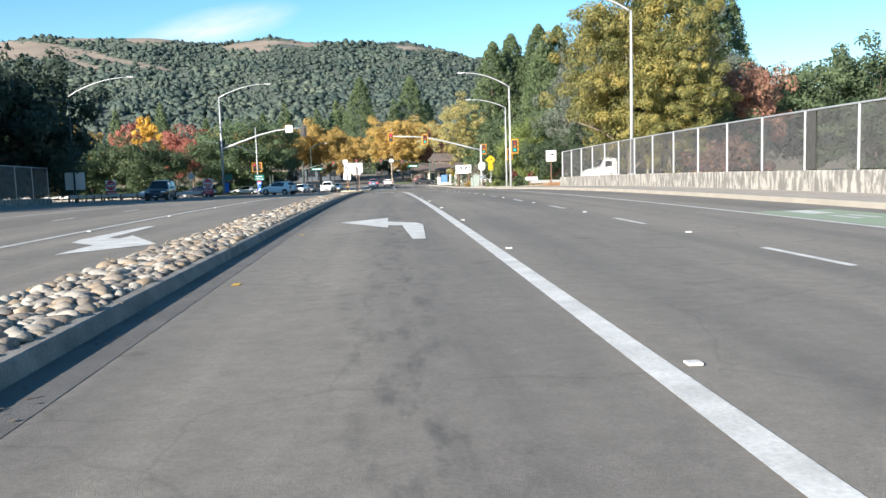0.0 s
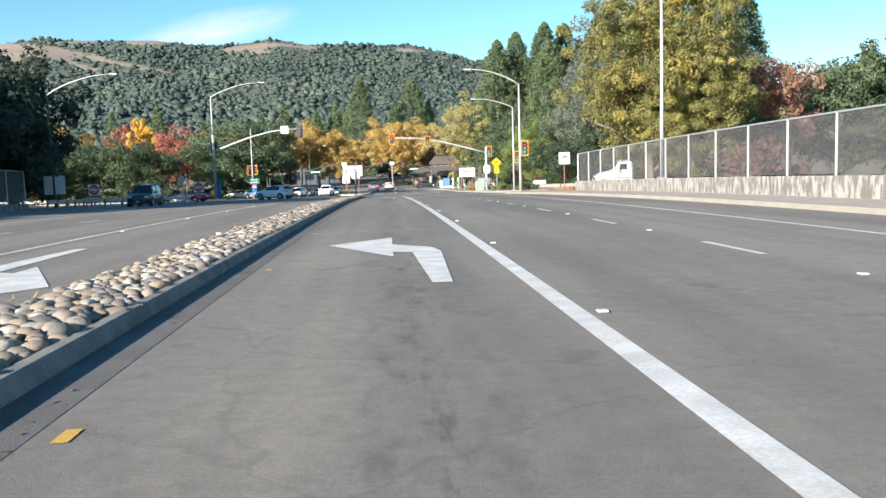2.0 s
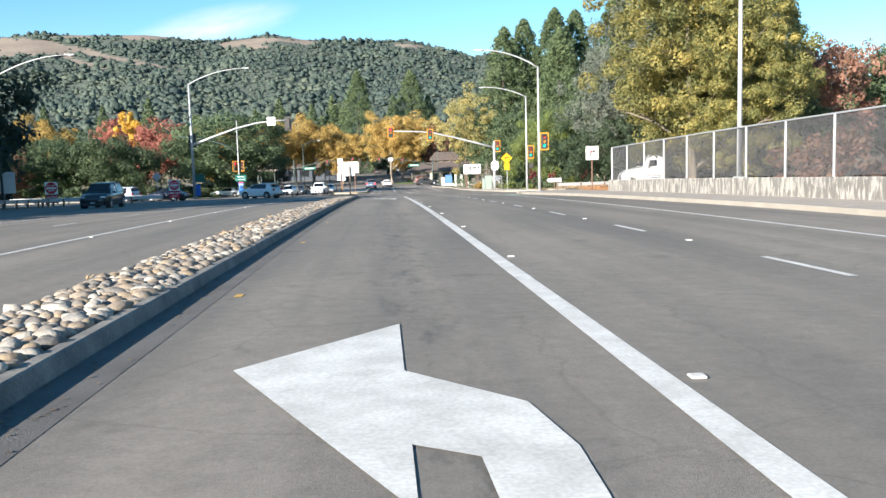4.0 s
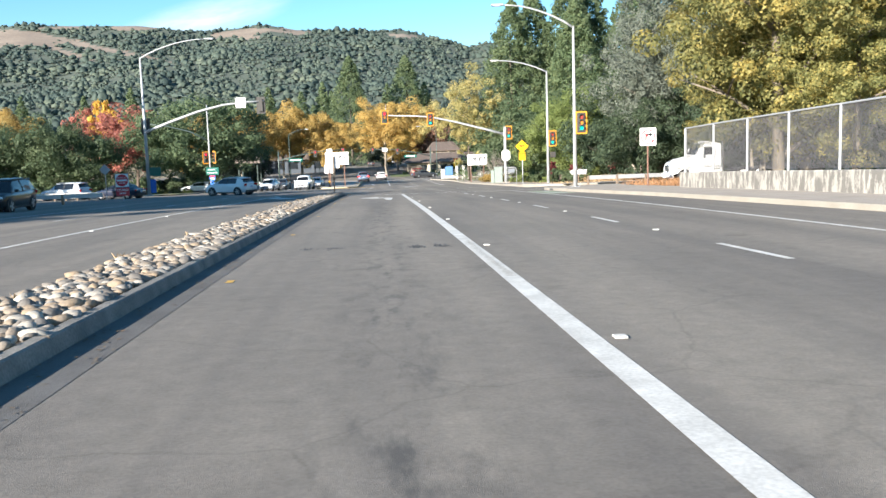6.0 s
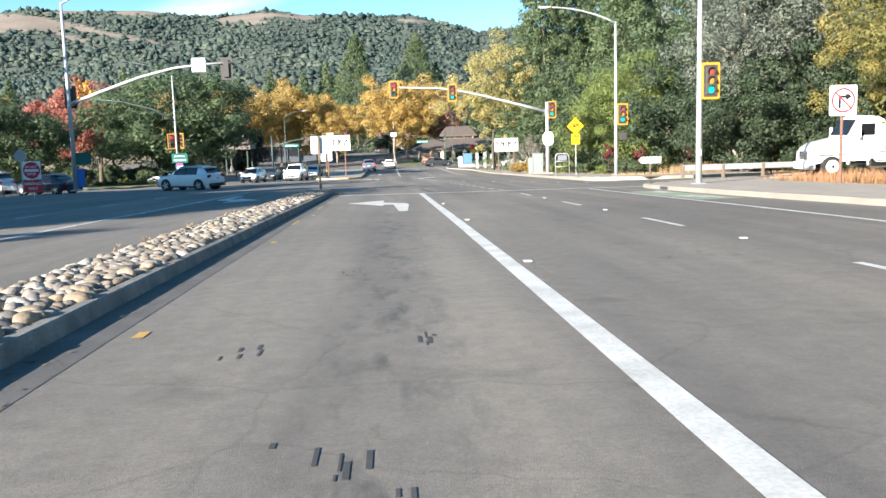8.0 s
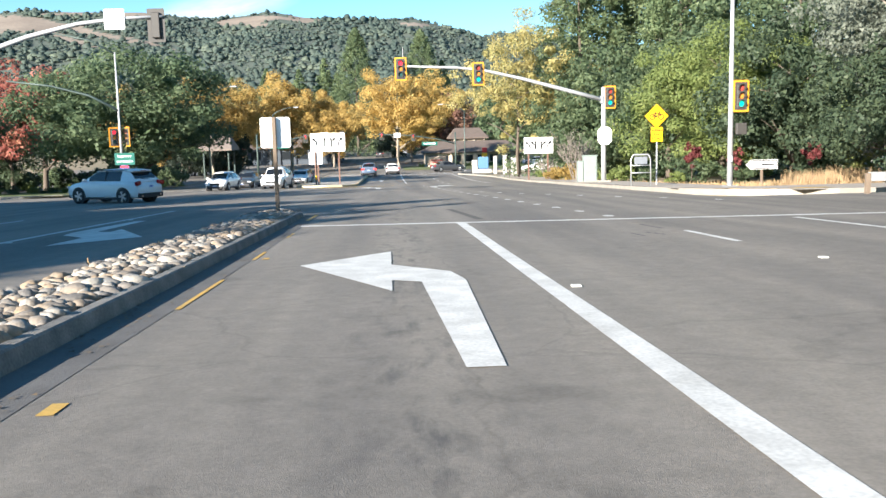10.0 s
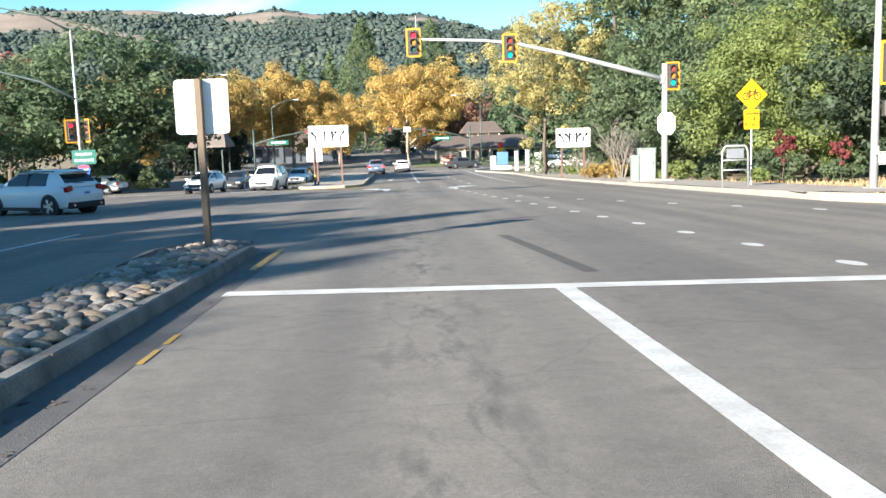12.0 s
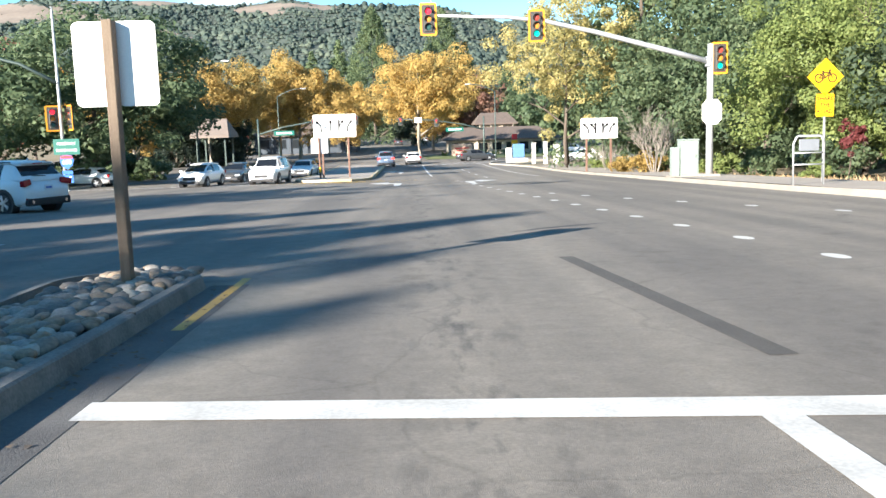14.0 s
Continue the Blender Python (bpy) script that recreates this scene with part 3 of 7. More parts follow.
v, f = strip(-30.4, 11.5, -60, 86, 0.0, 2, 6)
strip(-80, 11.5, 86, 130, 0.0, 2, 8, v, f)
strip(11.5, 90, 91, 99.5, 0.0, 2.2, 6, v, f)
strip(-22, 11.8, 130, 330, 0.0, 3, 4, v, f)
strip(-90, -22, 192, 204, 0.0, 3, 6, v, f)
strip(-90, -22, 150, 160, 0.0, 2.5, 6, v, f)
strip(11.8, 90, 192, 204, 0.0, 3, 6, v, f)
strip(11.5, 14.0, 86, 91, 0.0, 2.5, 1, v, f)
road = tagged(add("road", v, f, M_ASPHALT), "worn grey asphalt road with tyre tracks", "road", kind="structure")


def marking(name, material, rects, label, dz=0.006):
    mv, mf = [], []
    for x0, x1, y0, y1 in rects:
        strip(x0, x1, y0, y1, dz, 2.5, 1, mv, mf)
    return tagged(add(name, mv, mf, material), label, "road marking", kind="structure")


marking("turn_lane_line", M_PAINT, [(1.44, 1.65, -40, 89.15)], "broad solid white turn lane line")
stop_y = [(x, 89.45 - 0.115 * (x + 2.1)) for x in (-2.05, 1.2, 4.5, 7.8, 11.2)]
tagged(add("stop_line", [(x, y + d, road_z(y + d) + 0.0065) for x, y in stop_y for d in (0.0, 0.35)], [(2 * i, 2 * i + 2, 2 * i + 3, 2 * i + 1) for i in range(4)], M_PAINT),
       "solid white stop line across the lanes", "road marking", kind="structure")
marking("edge_line", M_PAINT, [(8.42, 8.56, -40, 87.6)], "solid white bike lane edge line")
marking("lane_dashes", M_PAINT, [(5.15, 5.27, y, y + 2.4) for y in [9.6 + 8.1 * i for i in range(-5, 10)]], "white dashed lane line")
marking("far_side_line", M_PAINT, [(-7.66, -7.52, -40, 101)], "solid white lane line across the median")
marking("far_side_dashes", M_PAINT, [(-11.15, -11.03, y, y + 2.2) for y in [5.5 + 8.1 * i for i in range(-5, 12)]], "white dashed lane line across the median")
marking("far_edge_line", M_PAINT, [(-14.72, -14.6, -40, 84)], "solid white shoulder line")
marking("yellow_edge_line", M_YELLOW_PAINT, [(-2.0, -1.95, y, y + d) for y, d in ((70.5, 1.6), (77.5, 2.2), (82, 1.2), (86.2, 0.5), (86.9, 0.4))] + [(-2.17, -2.07, 91.9, 95.0)] + [(-1.86, -1.77, y, y + 0.24) for y in range(-6, 90, 8)], "worn yellow line by the median gutter")
marking("green_lane", M_GREEN_PAINT, [(8.62, 10.6, 4, 20.6), (8.72, 10.0, 75.2, 82.8)], "faded green bike lane patch", 0.004)
marking("bike_lane_symbol", M_PAINT, [(9.3, 9.9, 18.9, 20.3), (9.3, 9.5, 17.0, 18.2), (9.7, 9.9, 17.0, 18.2), (9.45, 9.8, 80.6, 82.3), (9.0, 9.2, 77.0, 78.1), (9.25, 9.45, 76.4, 78.0), (9.5, 9.7, 75.7, 77.4)], "worn white bike lane symbol", 0.012)


def dots(x0, y0, dx, bend, n):
    """A dotted guide line of oval thermoplastic dots."""
    mv, mf = [], []
    for i in range(n):
        cx, cy = x0 + dx * i + bend * i * i, y0 + 2.54 * i
        o = len(mv)
        for k in range(14):
            px, py = cx + 0.125 * math.cos(k * math.pi / 7), cy + 0.3 * math.sin(k * math.pi / 7)
            mv.append((px, py, road_z(py) + 0.006))
        mf.append(tuple(range(o, o + 14)))
    return tagged(add("crossing_dots", mv, mf, M_PAINT), "dotted white guide line through the crossing", "road marking", kind="structure")


dots(5.13, 90.12, -0.14, 0.0, 19)
dots(10.62, 97.5, -1.05, 0.03, 8)
marking("far_lane_lines", M_PAINT, [(1.5, 1.66, 150, 185), (4.9, 5.02, 142, 144.5), (4.9, 5.02, 150, 152.5), (4.9, 5.02, 158, 160.5), (4.9, 5.02, 166, 168.5), (8.2, 8.32, 142, 185), (-2.5, 8.2, 186, 186.5), (-15.4, -15.28, 142, 190), (-11.9, -11.78, 142, 190), (-22, -9, 141.2, 141.7)], "white lane lines beyond the crossing")
marking("crosswalk_lines", M_PAINT, [(-8, 11, 188.3, 188.6), (-8, 11, 191.3, 191.6)], "white crosswalk lines at the far crossing")
tagged(add("sealed_trench", [(x, y, road_z(y) + 0.004) for x, y in ((2.0, 90.3), (2.20, 90.3), (2.03, 93.2), (1.85, 96.1), (1.65, 96.1), (1.83, 93.2))], [(0, 1, 2, 5), (5, 2, 3, 4)], M_PATCH),
       "darker sealed strip in the asphalt", "road marking", kind="structure")
marks = []
mr = random.Random(12)
for cx, cy, n, w in ((-0.8, 46.1, 22, 0.16), (-1.25, 46.2, 8, 0.10), (0.62, 45.9, 40, 0.15), (1.02, 45.95, 34, 0.14), (-0.1, 54.7, 10, 0.3), (0.4, 57.4, 5, 0.15), (-0.85, 57.4, 5, 0.15), (-0.4, 61.6, 6, 0.2), (4.2, 62, 6, 0.4), (3.4, 71, 6, 0.5)):
    for q in range(n):
        x, y = cx + mr.gauss(0, w * 0.6), cy + mr.gauss(0, w)
        marks.append((x, x + mr.uniform(0.010, 0.030), y, y + mr.uniform(0.05, 0.26)))
streak = [(1.5, 100.05), (2.1, 100.6), (2.8, 101.05), (3.5, 101.45)]
tagged(add("skid_streak", [(x, y + d * w, road_z(y) + 0.005) for (x, y), w in zip(streak, (0.02, 0.16, 0.2, 0.03)) for d in (-0.5, 0.5)], [(2 * i, 2 * i + 2, 2 * i + 3, 2 * i + 1) for i in range(3)], M_SEAL),
       "black curved skid streak on the crossing", "road marking", kind="structure")
marking("line_grooves", M_KERB, [(1.49 + 0.02 * (i % 3), 1.61 - 0.02 * (i % 2), 41.5 + 0.12 * i, 41.525 + 0.12 * i) for i in range(45)], "rows of worn grooves across the lane line", 0.009)
for x, y, dx, n in ((4.92, 86.9, 0.01, 6), (4.14, 84.7, 0.02, 3), (4.45, 84.8, 0.06, 3)):
    marks += [(x + dx * k, x + dx * k + 0.07, y - 0.22 * k - 0.2, y - 0.22 * k) for k in range(n)]
marking("skid_marks", M_SEAL, marks, "broken black tyre prints", 0.004)

# round pavement markers beside the lines
for i in range(-2, 12):
    for x, y0 in ((1.78, 5.2), (5.21, 15.1), (-7.4, 6.0)):
        y = y0 + 8.1 * i
        if y < 86 or x < 0:
            m = thing("pavement_marker", x, y, road_z(y) + 0.004, "small white reflective marker on the asphalt", "road marker", group="lane markers")
            part("body", bm_box(0, 0, 0.009, 0.1, 0.1, 0.018, 0.006), M_PAINT, m)


def arrow(x, y, turn, length, name="turn_arrow", hand=1):
    """A left-turn arrow painted flat on the road; the stem starts at the point."""
    s = length / 8.5
    out = [(-0.12, 0), (0.14, 0), (0.28, 4.6), (0.16, 5.5), (-0.58, 6.5), (-0.58, 8.5), (-1.85, 6.75), (-0.58, 3.8), (-0.58, 4.75), (-0.24, 4.5)]
    c, sn = math.cos(radians(turn)), math.sin(radians(turn))
    pv = []
    for px, py in out:
        px, py = hand * px * s, py * s
        wx, wy = x + c * px - sn * py, y + sn * px + c * py
        pv.append((wx, wy, road_z(wy) + 0.008))
    return tagged(add(name, pv, [tuple(range(len(pv)))], M_PAINT), "worn white left-turn arrow painted on asphalt", "road marking", kind="structure")


arrow(0.5, 15.9, 0, 7.9)
arrow(0.5, 74.7, 0, 7.9)
arrow(-6.3, 23.75, 180, 8.5)
arrow(-6.9, 94.4, 180, 8.5)
arrow(-0.8, 129.4, 0, 8.0)
arrow(3.2, 129.4, 0, 8.0, hand=-1)
arrow(-0.8, 161.4, 0, 8.0)

# right side: kerb, pavement, parapet
kerb_path = [(11.5, y) for y in steps(-60, 42, 3)] + [(11.3, 50), (11.02, 58), (10.95, 64), (10.72, 69), (10.5, 73), (10.36, 77), (10.33, 82), (10.36, 85.4), (10.55, 86.9), (11.1, 88.3), (12.2, 89.5), (13.8, 90.4)] + [(x, 90.6) for x in steps(15, 80, 8)]
kv, kf = along(kerb_path, [(0.0, -0.1), (0.0, 0.13), (-0.03, 0.155), (-0.17, 0.16), (-0.17, -0.1)])
tagged(add("kerb", kv, kf, M_KERB), "pale worn concrete kerb", "kerb", kind="structure")
kerb_far = [(80, 100), (40, 100)] + [(x, 100) for x in (30, 22)] + [(16 + 0.0, 100.2), (14.4, 101.2), (13.2, 103), (12.4, 105.5), (12.0, 108.5)] + [(11.8, y) for y in steps(112, 168, 4)] + [(11.2, 172), (10.2, 177), (9.0, 182), (9.4, 186), (12, 190), (18, 191.4), (80, 191.6)]
kv, kf = along(kerb_far, [(0.0, -0.1), (0.0, 0.13), (0.03, 0.155), (0.17, 0.16), (0.17, -0.1)][::-1])
tagged(add("kerb", kv, kf, M_KERB), "pale concrete kerb round the far corner", "kerb", kind="structure")
v, f = strip(11.66, 15.4, -60, 80, 0.15, 3, 1)
for x0, y0, y1 in ((11.4, 48, 54), (11.18, 54, 60), (11.1, 60, 66), (10.9, 66, 70), (10.66, 70, 75), (10.52, 75, 80)):
    strip(x0, 11.66, y0, y1, 0.15, 2, 1, v, f)
strip(10.5, 15.4, 80, 86, 0.15, 2, 1, v, f)
strip(10.7, 17.0, 86, 87.4, 0.15, 1, 1, v, f)
strip(11.3, 17.0, 87.4, 88.6, 0.15, 1, 1, v, f)
strip(12.3, 17.0, 88.6, 89.6, 0.15, 1, 1, v, f)
strip(13.7, 17.0, 89.6, 90.4, 0.15, 1, 1, v, f)
strip(12.9, 14.6, 104.4, 106, 0.15, 1, 1, v, f)
strip(13.7, 14.6, 102.4, 104.4, 0.15, 1, 1, v, f)
strip(12.0, 15.2, 106, 168, 0.15, 3, 1, v, f)
strip(14.6, 22.0, 100.2, 106, 0.15, 2, 1, v, f)
tagged(add("pavement", v, f, M_WALK), "grey concrete pavement with joints", "pavement", kind="structure")
marking("tactile_pad", M_YELLOW_PAINT, [(15.1, 16.6, 101.5, 102.4)], "yellow tactile pad at the kerb ramp", 0.156)
tagged(add("drain_inlet", [(10.318 - 0.001 * k, y, road_z(y) + z) for k, (y, z) in enumerate(((83.0, 0.02), (83.9, 0.02), (83.9, 0.125), (83.0, 0.125)))], [(0, 1, 2, 3)], M_SEAL), "dark storm drain inlet in the kerb face", "drain", kind="structure")
marking("pavement_joints", M_GUTTER, [(11.66, 14.44, y, y + 0.02) for y in steps(0, 78, 1.8)], "joints in the concrete pavement", 0.153)

parapet = thing("parapet_wall", 14.45, 0, 0, "pale concrete bridge parapet with dark rain streaks", "wall", kind="structure")
pv, pf = bank([(0, 0.1), (0, 0.80), (0.02, 0.86), (0.30, 0.86), (0.32, 0.80), (0.32, 0.1)], -40, 72.75, 3.6)
add("wall", pv, pf, M_PARAPET, parent=parapet)
fence = thing("chain_link_fence", 14.61, 0, 0, "tall galvanised chain-link fence on the parapet", "fence")
post_y = [72.4 - 3.525 * i for i in range(31)]
for y in post_y:
    z = road_z(y) + 0.86
    part("post", bm_cyl((0, y, z - 0.05), (0, y, z + 2.06), 0.045 if y < 72 else 0.055, seg=10), M_GALV, fence)
for a, b in zip(post_y, post_y[1:]):
    za, zb = road_z(a) + 0.86, road_z(b) + 0.86
    part("rail", bm_cyl((0, a, za + 2.06), (0, b, zb + 2.06), 0.035, seg=8), M_GALV, fence)
    add("mesh_panel", [(0.03, a, za + 0.04), (0.03, b, zb + 0.04), (0.03, b, zb + 2.04), (0.03, a, za + 2.04)], [(0, 1, 2, 3)], M_LINK, parent=fence)

cy, cz = post_y[12] - 0.1, road_z(post_y[12]) + 0.9
bm = bmesh.new()
bmesh.ops.create_grid(bm, x_segments=8, y_segments=26, size=0.5)
for q in bm.verts:
    u, t = q.co.x, q.co.y
    q.co = Vector((-0.02 + 0.014 * noise.noise((u * 6, t * 9, 1)), cy - 0.36 + u * (0.72 + 0.05 * noise.noise((t * 5, 2, 0))), cz + 1.0 + t * 2.0))
part("dark_cloth", bm, mat("dark_shade_cloth", (0.075, 0.075, 0.07), 0.9, vary=0.4, scale=6, stretch=(1, 3, 0.7), color2=(0.03, 0.03, 0.03)), fence, "dark ragged strip of shade cloth")

# left side: low wall, fence, guard rails
lwall = thing("left_parapet_wall", -31.2, 0, 0, "shaded concrete parapet beside the far carriageway", "wall", kind="structure")
pv, pf = bank([(0, -0.6), (0, 0.5), (-0.3, 0.5), (-0.3, -0.6)], -40, 84.5, 4)
add("wall", pv, pf, M_PARAPET, parent=lwall)
lfence = thing("left_chain_link_fence", -31.35, 0, 0, "tall chain-link fence on the far parapet", "fence")
post_y = [84.3 - 3.6 * i for i in range(24)]
for y in post_y:
    part("post", bm_cyl((0, y, road_z(y)), (0, y, road_z(y) + 3.3), 0.05, seg=8), M_GALV, lfence)
for a, b in zip(post_y, post_y[1:]):
    part("rail", bm_cyl((0, a, road_z(a) + 3.3), (0, b, road_z(b) + 3.3), 0.04, seg=8), M_GALV, lfence)
    add("mesh_panel", [(0, a, road_z(a) + 0.05), (0, b, road_z(b) + 0.05), (0, b, road_z(b) + 3.28), (0, a, road_z(a) + 3.28)], [(0, 1, 2, 3)], M_LINK, parent=lfence)


def guard_rail(points, label):
    """A W-beam rail on short posts along the plan path."""
    g = thing("guard_rail", 0, 0, 0, label, "guard rail")
    sec = [(0.0, 0.42), (0.06, 0.47), (0.06, 0.52), (0.01, 0.57), (0.06, 0.62), (0.06, 0.67), (0.0, 0.73), (-0.03, 0.73), (-0.03, 0.42)]
    bv, bf = along(points, sec)
    add("rail", bv, bf, M_GALV, g)
    for (x0, y0), (x1, y1) in zip(points, points[1:]):
        n = max(1, round(math.hypot(x1 - x0, y1 - y0) / 1.9))
        for i in range(n):
            x, y = x0 + (x1 - x0) * i / n, y0 + (y1 - y0) * i / n
            part("post", bm_box(x, y, road_z(y) + 0.3, 0.15, 0.15, 0.8, 0.01), M_WOOD, g)
    return g


guard_rail([(-29.6, 84.5), (-29.2, 88), (-28.6, 93), (-28.9, 96)], "galvanised guard rail at the ramp gore")
guard_rail([(-29.0, 92.8), (-26, 94.2), (-22.5, 96), (-20, 97)], "shaded galvanised guard rail beside the gore")
guard_rail([(-56, 132), (-44, 127), (-34, 121), (-25, 113)], "galvanised guard rail along the far verge")
guard_rail([(16.2, 98.6), (20.8, 98.9), (23.5, 99.1)], "pale guard rail beside the ramp")

# the median: two kerbs, mortar bed, cobbles
MED_L, MED_R, TIP = -3.87, -2.42, 95.1


def median_edge(y):
    """The half-width of the island near its rounded nose."""
    if y < TIP - 0.9:
        return MED_L, MED_R
    c, h = (MED_L + MED_R) / 2 + 0.1, (MED_R - MED_L) / 2
    w = h * math.sqrt(max(0.0, 1 - ((y - TIP + 0.9) / 0.9) ** 2))
    return c - w, c + w


path_r = [(MED_R, y) for y in steps(-60, TIP - 0.9, 3)] + [(MED_R - 0.86 + 0.86 * math.cos(radians(a)), TIP - 0.9 + 0.9 * math.sin(radians(a))) for a in range(15, 181, 15)] + [(MED_L, y) for y in steps(TIP - 0.9, -60, 3)][1:]
kv, kf = along(path_r, [(-0.0, -0.05), (0.045, 0.125), (0.065, 0.14), (0.16, 0.145), (0.16, -0.05)])
median = thing("median_island", 0, 0, 0, "concrete kerbed median island bedded with cobbles", "median", kind="structure")
add("kerb", kv, kf, M_MEDIAN_KERB, median)
gv2, gf2 = strip(MED_R, MED_R + 0.42, -60, TIP - 0.6, 0.003, 3, 1)
add("gutter", gv2, gf2, M_GUTTER, median)
mv2, mf2 = strip(MED_L + 0.1, MED_R - 0.1, -60, TIP - 0.75, 0.105, 3, 2)
add("mortar_bed", mv2, mf2, M_SOIL, median)
for y in steps(2, 92, 6.1):
    part("kerb_joint", bm_box(MED_R - 0.085, y, road_z(y) + 0.058, 0.082, 0.008, 0.18), M_SOIL, median)
# grit and leaf litter lying in the gutter
dv, df = [], []
dr = random.Random(31)
for i in range(2600):
    y, a, r = dr.uniform(0, 94.5), dr.uniform(0, 6.28), dr.uniform(0.008, 0.03)
    if noise.noise((y * 0.9, 3.0, 0)) < -0.15:
        continue
    x = MED_R + 0.02 + 0.38 * dr.random() ** 1.7
    o, z = len(dv), road_z(y) + 0.006
    dv += [(x + r * math.cos(a + k * 2.1), y + r * math.sin(a + k * 2.1), z + dr.uniform(0, 0.012)) for k in range(3)]
    df.append((o, o + 1, o + 2))
tagged(add("gutter_litter", dv, df, mat("gutter_litter", (0.20, 0.14, 0.08), 0.9, vary=0.3, island=True, color2=(0.06, 0.05, 0.045)), None, "dry leaf litter and grit in the gutter"), category="litter", kind="stuff")


def stone_protos(sub):
    out = []
    for s in range(10):
        bm = bmesh.new()
        bmesh.ops.create_icosphere(bm, subdivisions=sub, radius=1)
        for p in bm.verts:
            d = 1 + 0.28 * noise.noise(p.co * 0.9 + Vector((s * 7.1, 2, 1))) + 0.1 * noise.noise(p.co * 2.1 + Vector((s * 3.3, 9, 4)))
            p.co = Vector((p.co.x * d, p.co.y * d * 0.78, p.co.z * d * 0.62))
        out.append(([p.co.copy() for p in bm.verts], [[q.index for q in t.verts] for t in bm.faces]))
        bm.free()
    return out


rng = random.Random(4)
PROTOS, COARSE = stone_protos(2), stone_protos(1)
stone_meshes = [mesh_of("cobble", pv, pf, M_STONE, True) for pv, pf in PROTOS]
spots = []
y = 1.0
while y < TIP - 0.1:
    l0, r0 = median_edge(y)
    x = l0 + 0.2 + rng.random() * 0.06
    while x < r0 - 0.20:
        r = 0.056 + 0.062 * rng.random() ** 1.3
        spots.append((x + rng.uniform(-0.03, 0.03), y + rng.uniform(-0.05, 0.05), r))
        x += 0.138 + rng.random() * 0.04
    y += 0.128
jv, jf, single = [], [], 0
for x, y, r in spots:
    i = rng.randrange(10)
    hump = 0.035 * math.cos((x + 3.14) * 1.8)
    m = pose(x, y, road_z(y) + 0.103 + hump + rng.uniform(-0.015, 0.02), rng.uniform(-14, 14), rng.uniform(-14, 14), rng.uniform(0, 360)) @ Matrix.Diagonal((r * rng.uniform(0.95, 1.45), r * rng.uniform(0.95, 1.3), r * rng.uniform(0.8, 1.15), 1))
    if 9.5 < y < 15.5 and single < 300:
        ob = new("cobble", stone_meshes[i])
        ob.matrix_basis = m
        ob.parent = median
        single += 1
    else:
        o = len(jv)
        pv, pf = COARSE[i] if x < -3.1 and y < 86 else PROTOS[i]
        jv += [m @ q for q in pv]
        jf += [[o + q for q in t] for t in pf]
bed = add("cobble_bed", jv, jf, M_STONE_J, median, "rounded tan and grey river cobbles set close", True)
tagged(bed, kind="stuff")

# dry weeds along the far kerb of the median
wv, wf = [], []
for i in range(160):
    y = rng.uniform(2, 92)
    x = MED_L + rng.uniform(-0.04, 0.3)
    if noise.noise((y * 0.6, 0, 0)) < 0.1:
        continue
    for q in range(4):
        a, h = rng.uniform(0, 6.28), rng.uniform(0.03, 0.10)
        dx, dy = 0.012 * math.cos(a), 0.012 * math.sin(a)
        o = len(wv)
        z = road_z(y) + 0.15
        wv += [(x - dx, y - dy, z), (x + dx, y + dy, z), (x + rng.uniform(-0.1, 0.1), y + rng.uniform(-0.1, 0.1), z + h)]
        wf.append((o, o + 1, o + 2))
tagged(add("weeds", wv, wf, M_GRASS, None, "dry straw-coloured weeds between the cobbles"), category="grass", kind="stuff")

# ---------------------------------------------------------------- trees


def leaf_cloud(centres, radii, per, size, seed, flat=0.8, up=0.0, fine=False):
    """Leaves scattered through the clumps: folded pairs of triangles, or single ones on trees that stay far off."""
    r = np.random.RandomState(seed)
    c = np.repeat(np.array(centres), per, axis=0)
    rad = np.repeat(np.array(radii), per)
    n = len(c)
    d = r.normal(size=(n, 3))
    d /= np.linalg.norm(d, axis=1)[:, None]
    p = c + d * (rad * (0.55 + 0.5 * r.rand(n) ** 0.6))[:, None] * np.array([1, 1, flat])
    nrm = d * 1.25 + r.normal(size=(n, 3)) * 0.42 + np.array([0, 0, 0.35 + up])
    nrm /= np.linalg.norm(nrm, axis=1)[:, None]
    a = np.cross(nrm, r.normal(size=(n, 3)))
    a /= np.linalg.norm(a, axis=1)[:, None]
    b = np.cross(nrm, a)
    s = size * (0.6 + 0.8 * r.rand(n))[:, None]
    if not fine:
        verts = np.stack([p - a * s, p + a * s * 0.7 - b * s * 0.72, p + a * s * 0.7 + b * s * 0.72], 1).reshape(-1, 3)
        return verts, np.arange(n * 3).reshape(-1, 3)
    fold = nrm * s * 0.22
    verts = np.stack([p - a * s, p - b * s * 0.62 + fold, p + a * s, p + b * s * 0.62 + fold], 1).reshape(-1, 3)
    i = np.arange(n)[:, None] * 4
    faces = np.concatenate([i + np.array([[0, 1, 2]]), i + np.array([[0, 2, 3]])], 1).reshape(-1, 3)
    return verts, faces


def fast_mesh(name, verts, faces, material):
    me = bpy.data.meshes.new(name)
    me.vertices.add(len(verts))
    me.vertices.foreach_set("co", np.asarray(verts, dtype=np.float32).ravel())
    k = faces.shape[1]
    me.loops.add(faces.size)
    me.loops.foreach_set("vertex_index", faces.ravel().astype(np.int32))
    me.polygons.add(len(faces))
    me.polygons.foreach_set("loop_start", np.arange(0, faces.size, k, dtype=np.int32))
    me.materials.append(material)
    me.update(calc_edges=True)
    return me


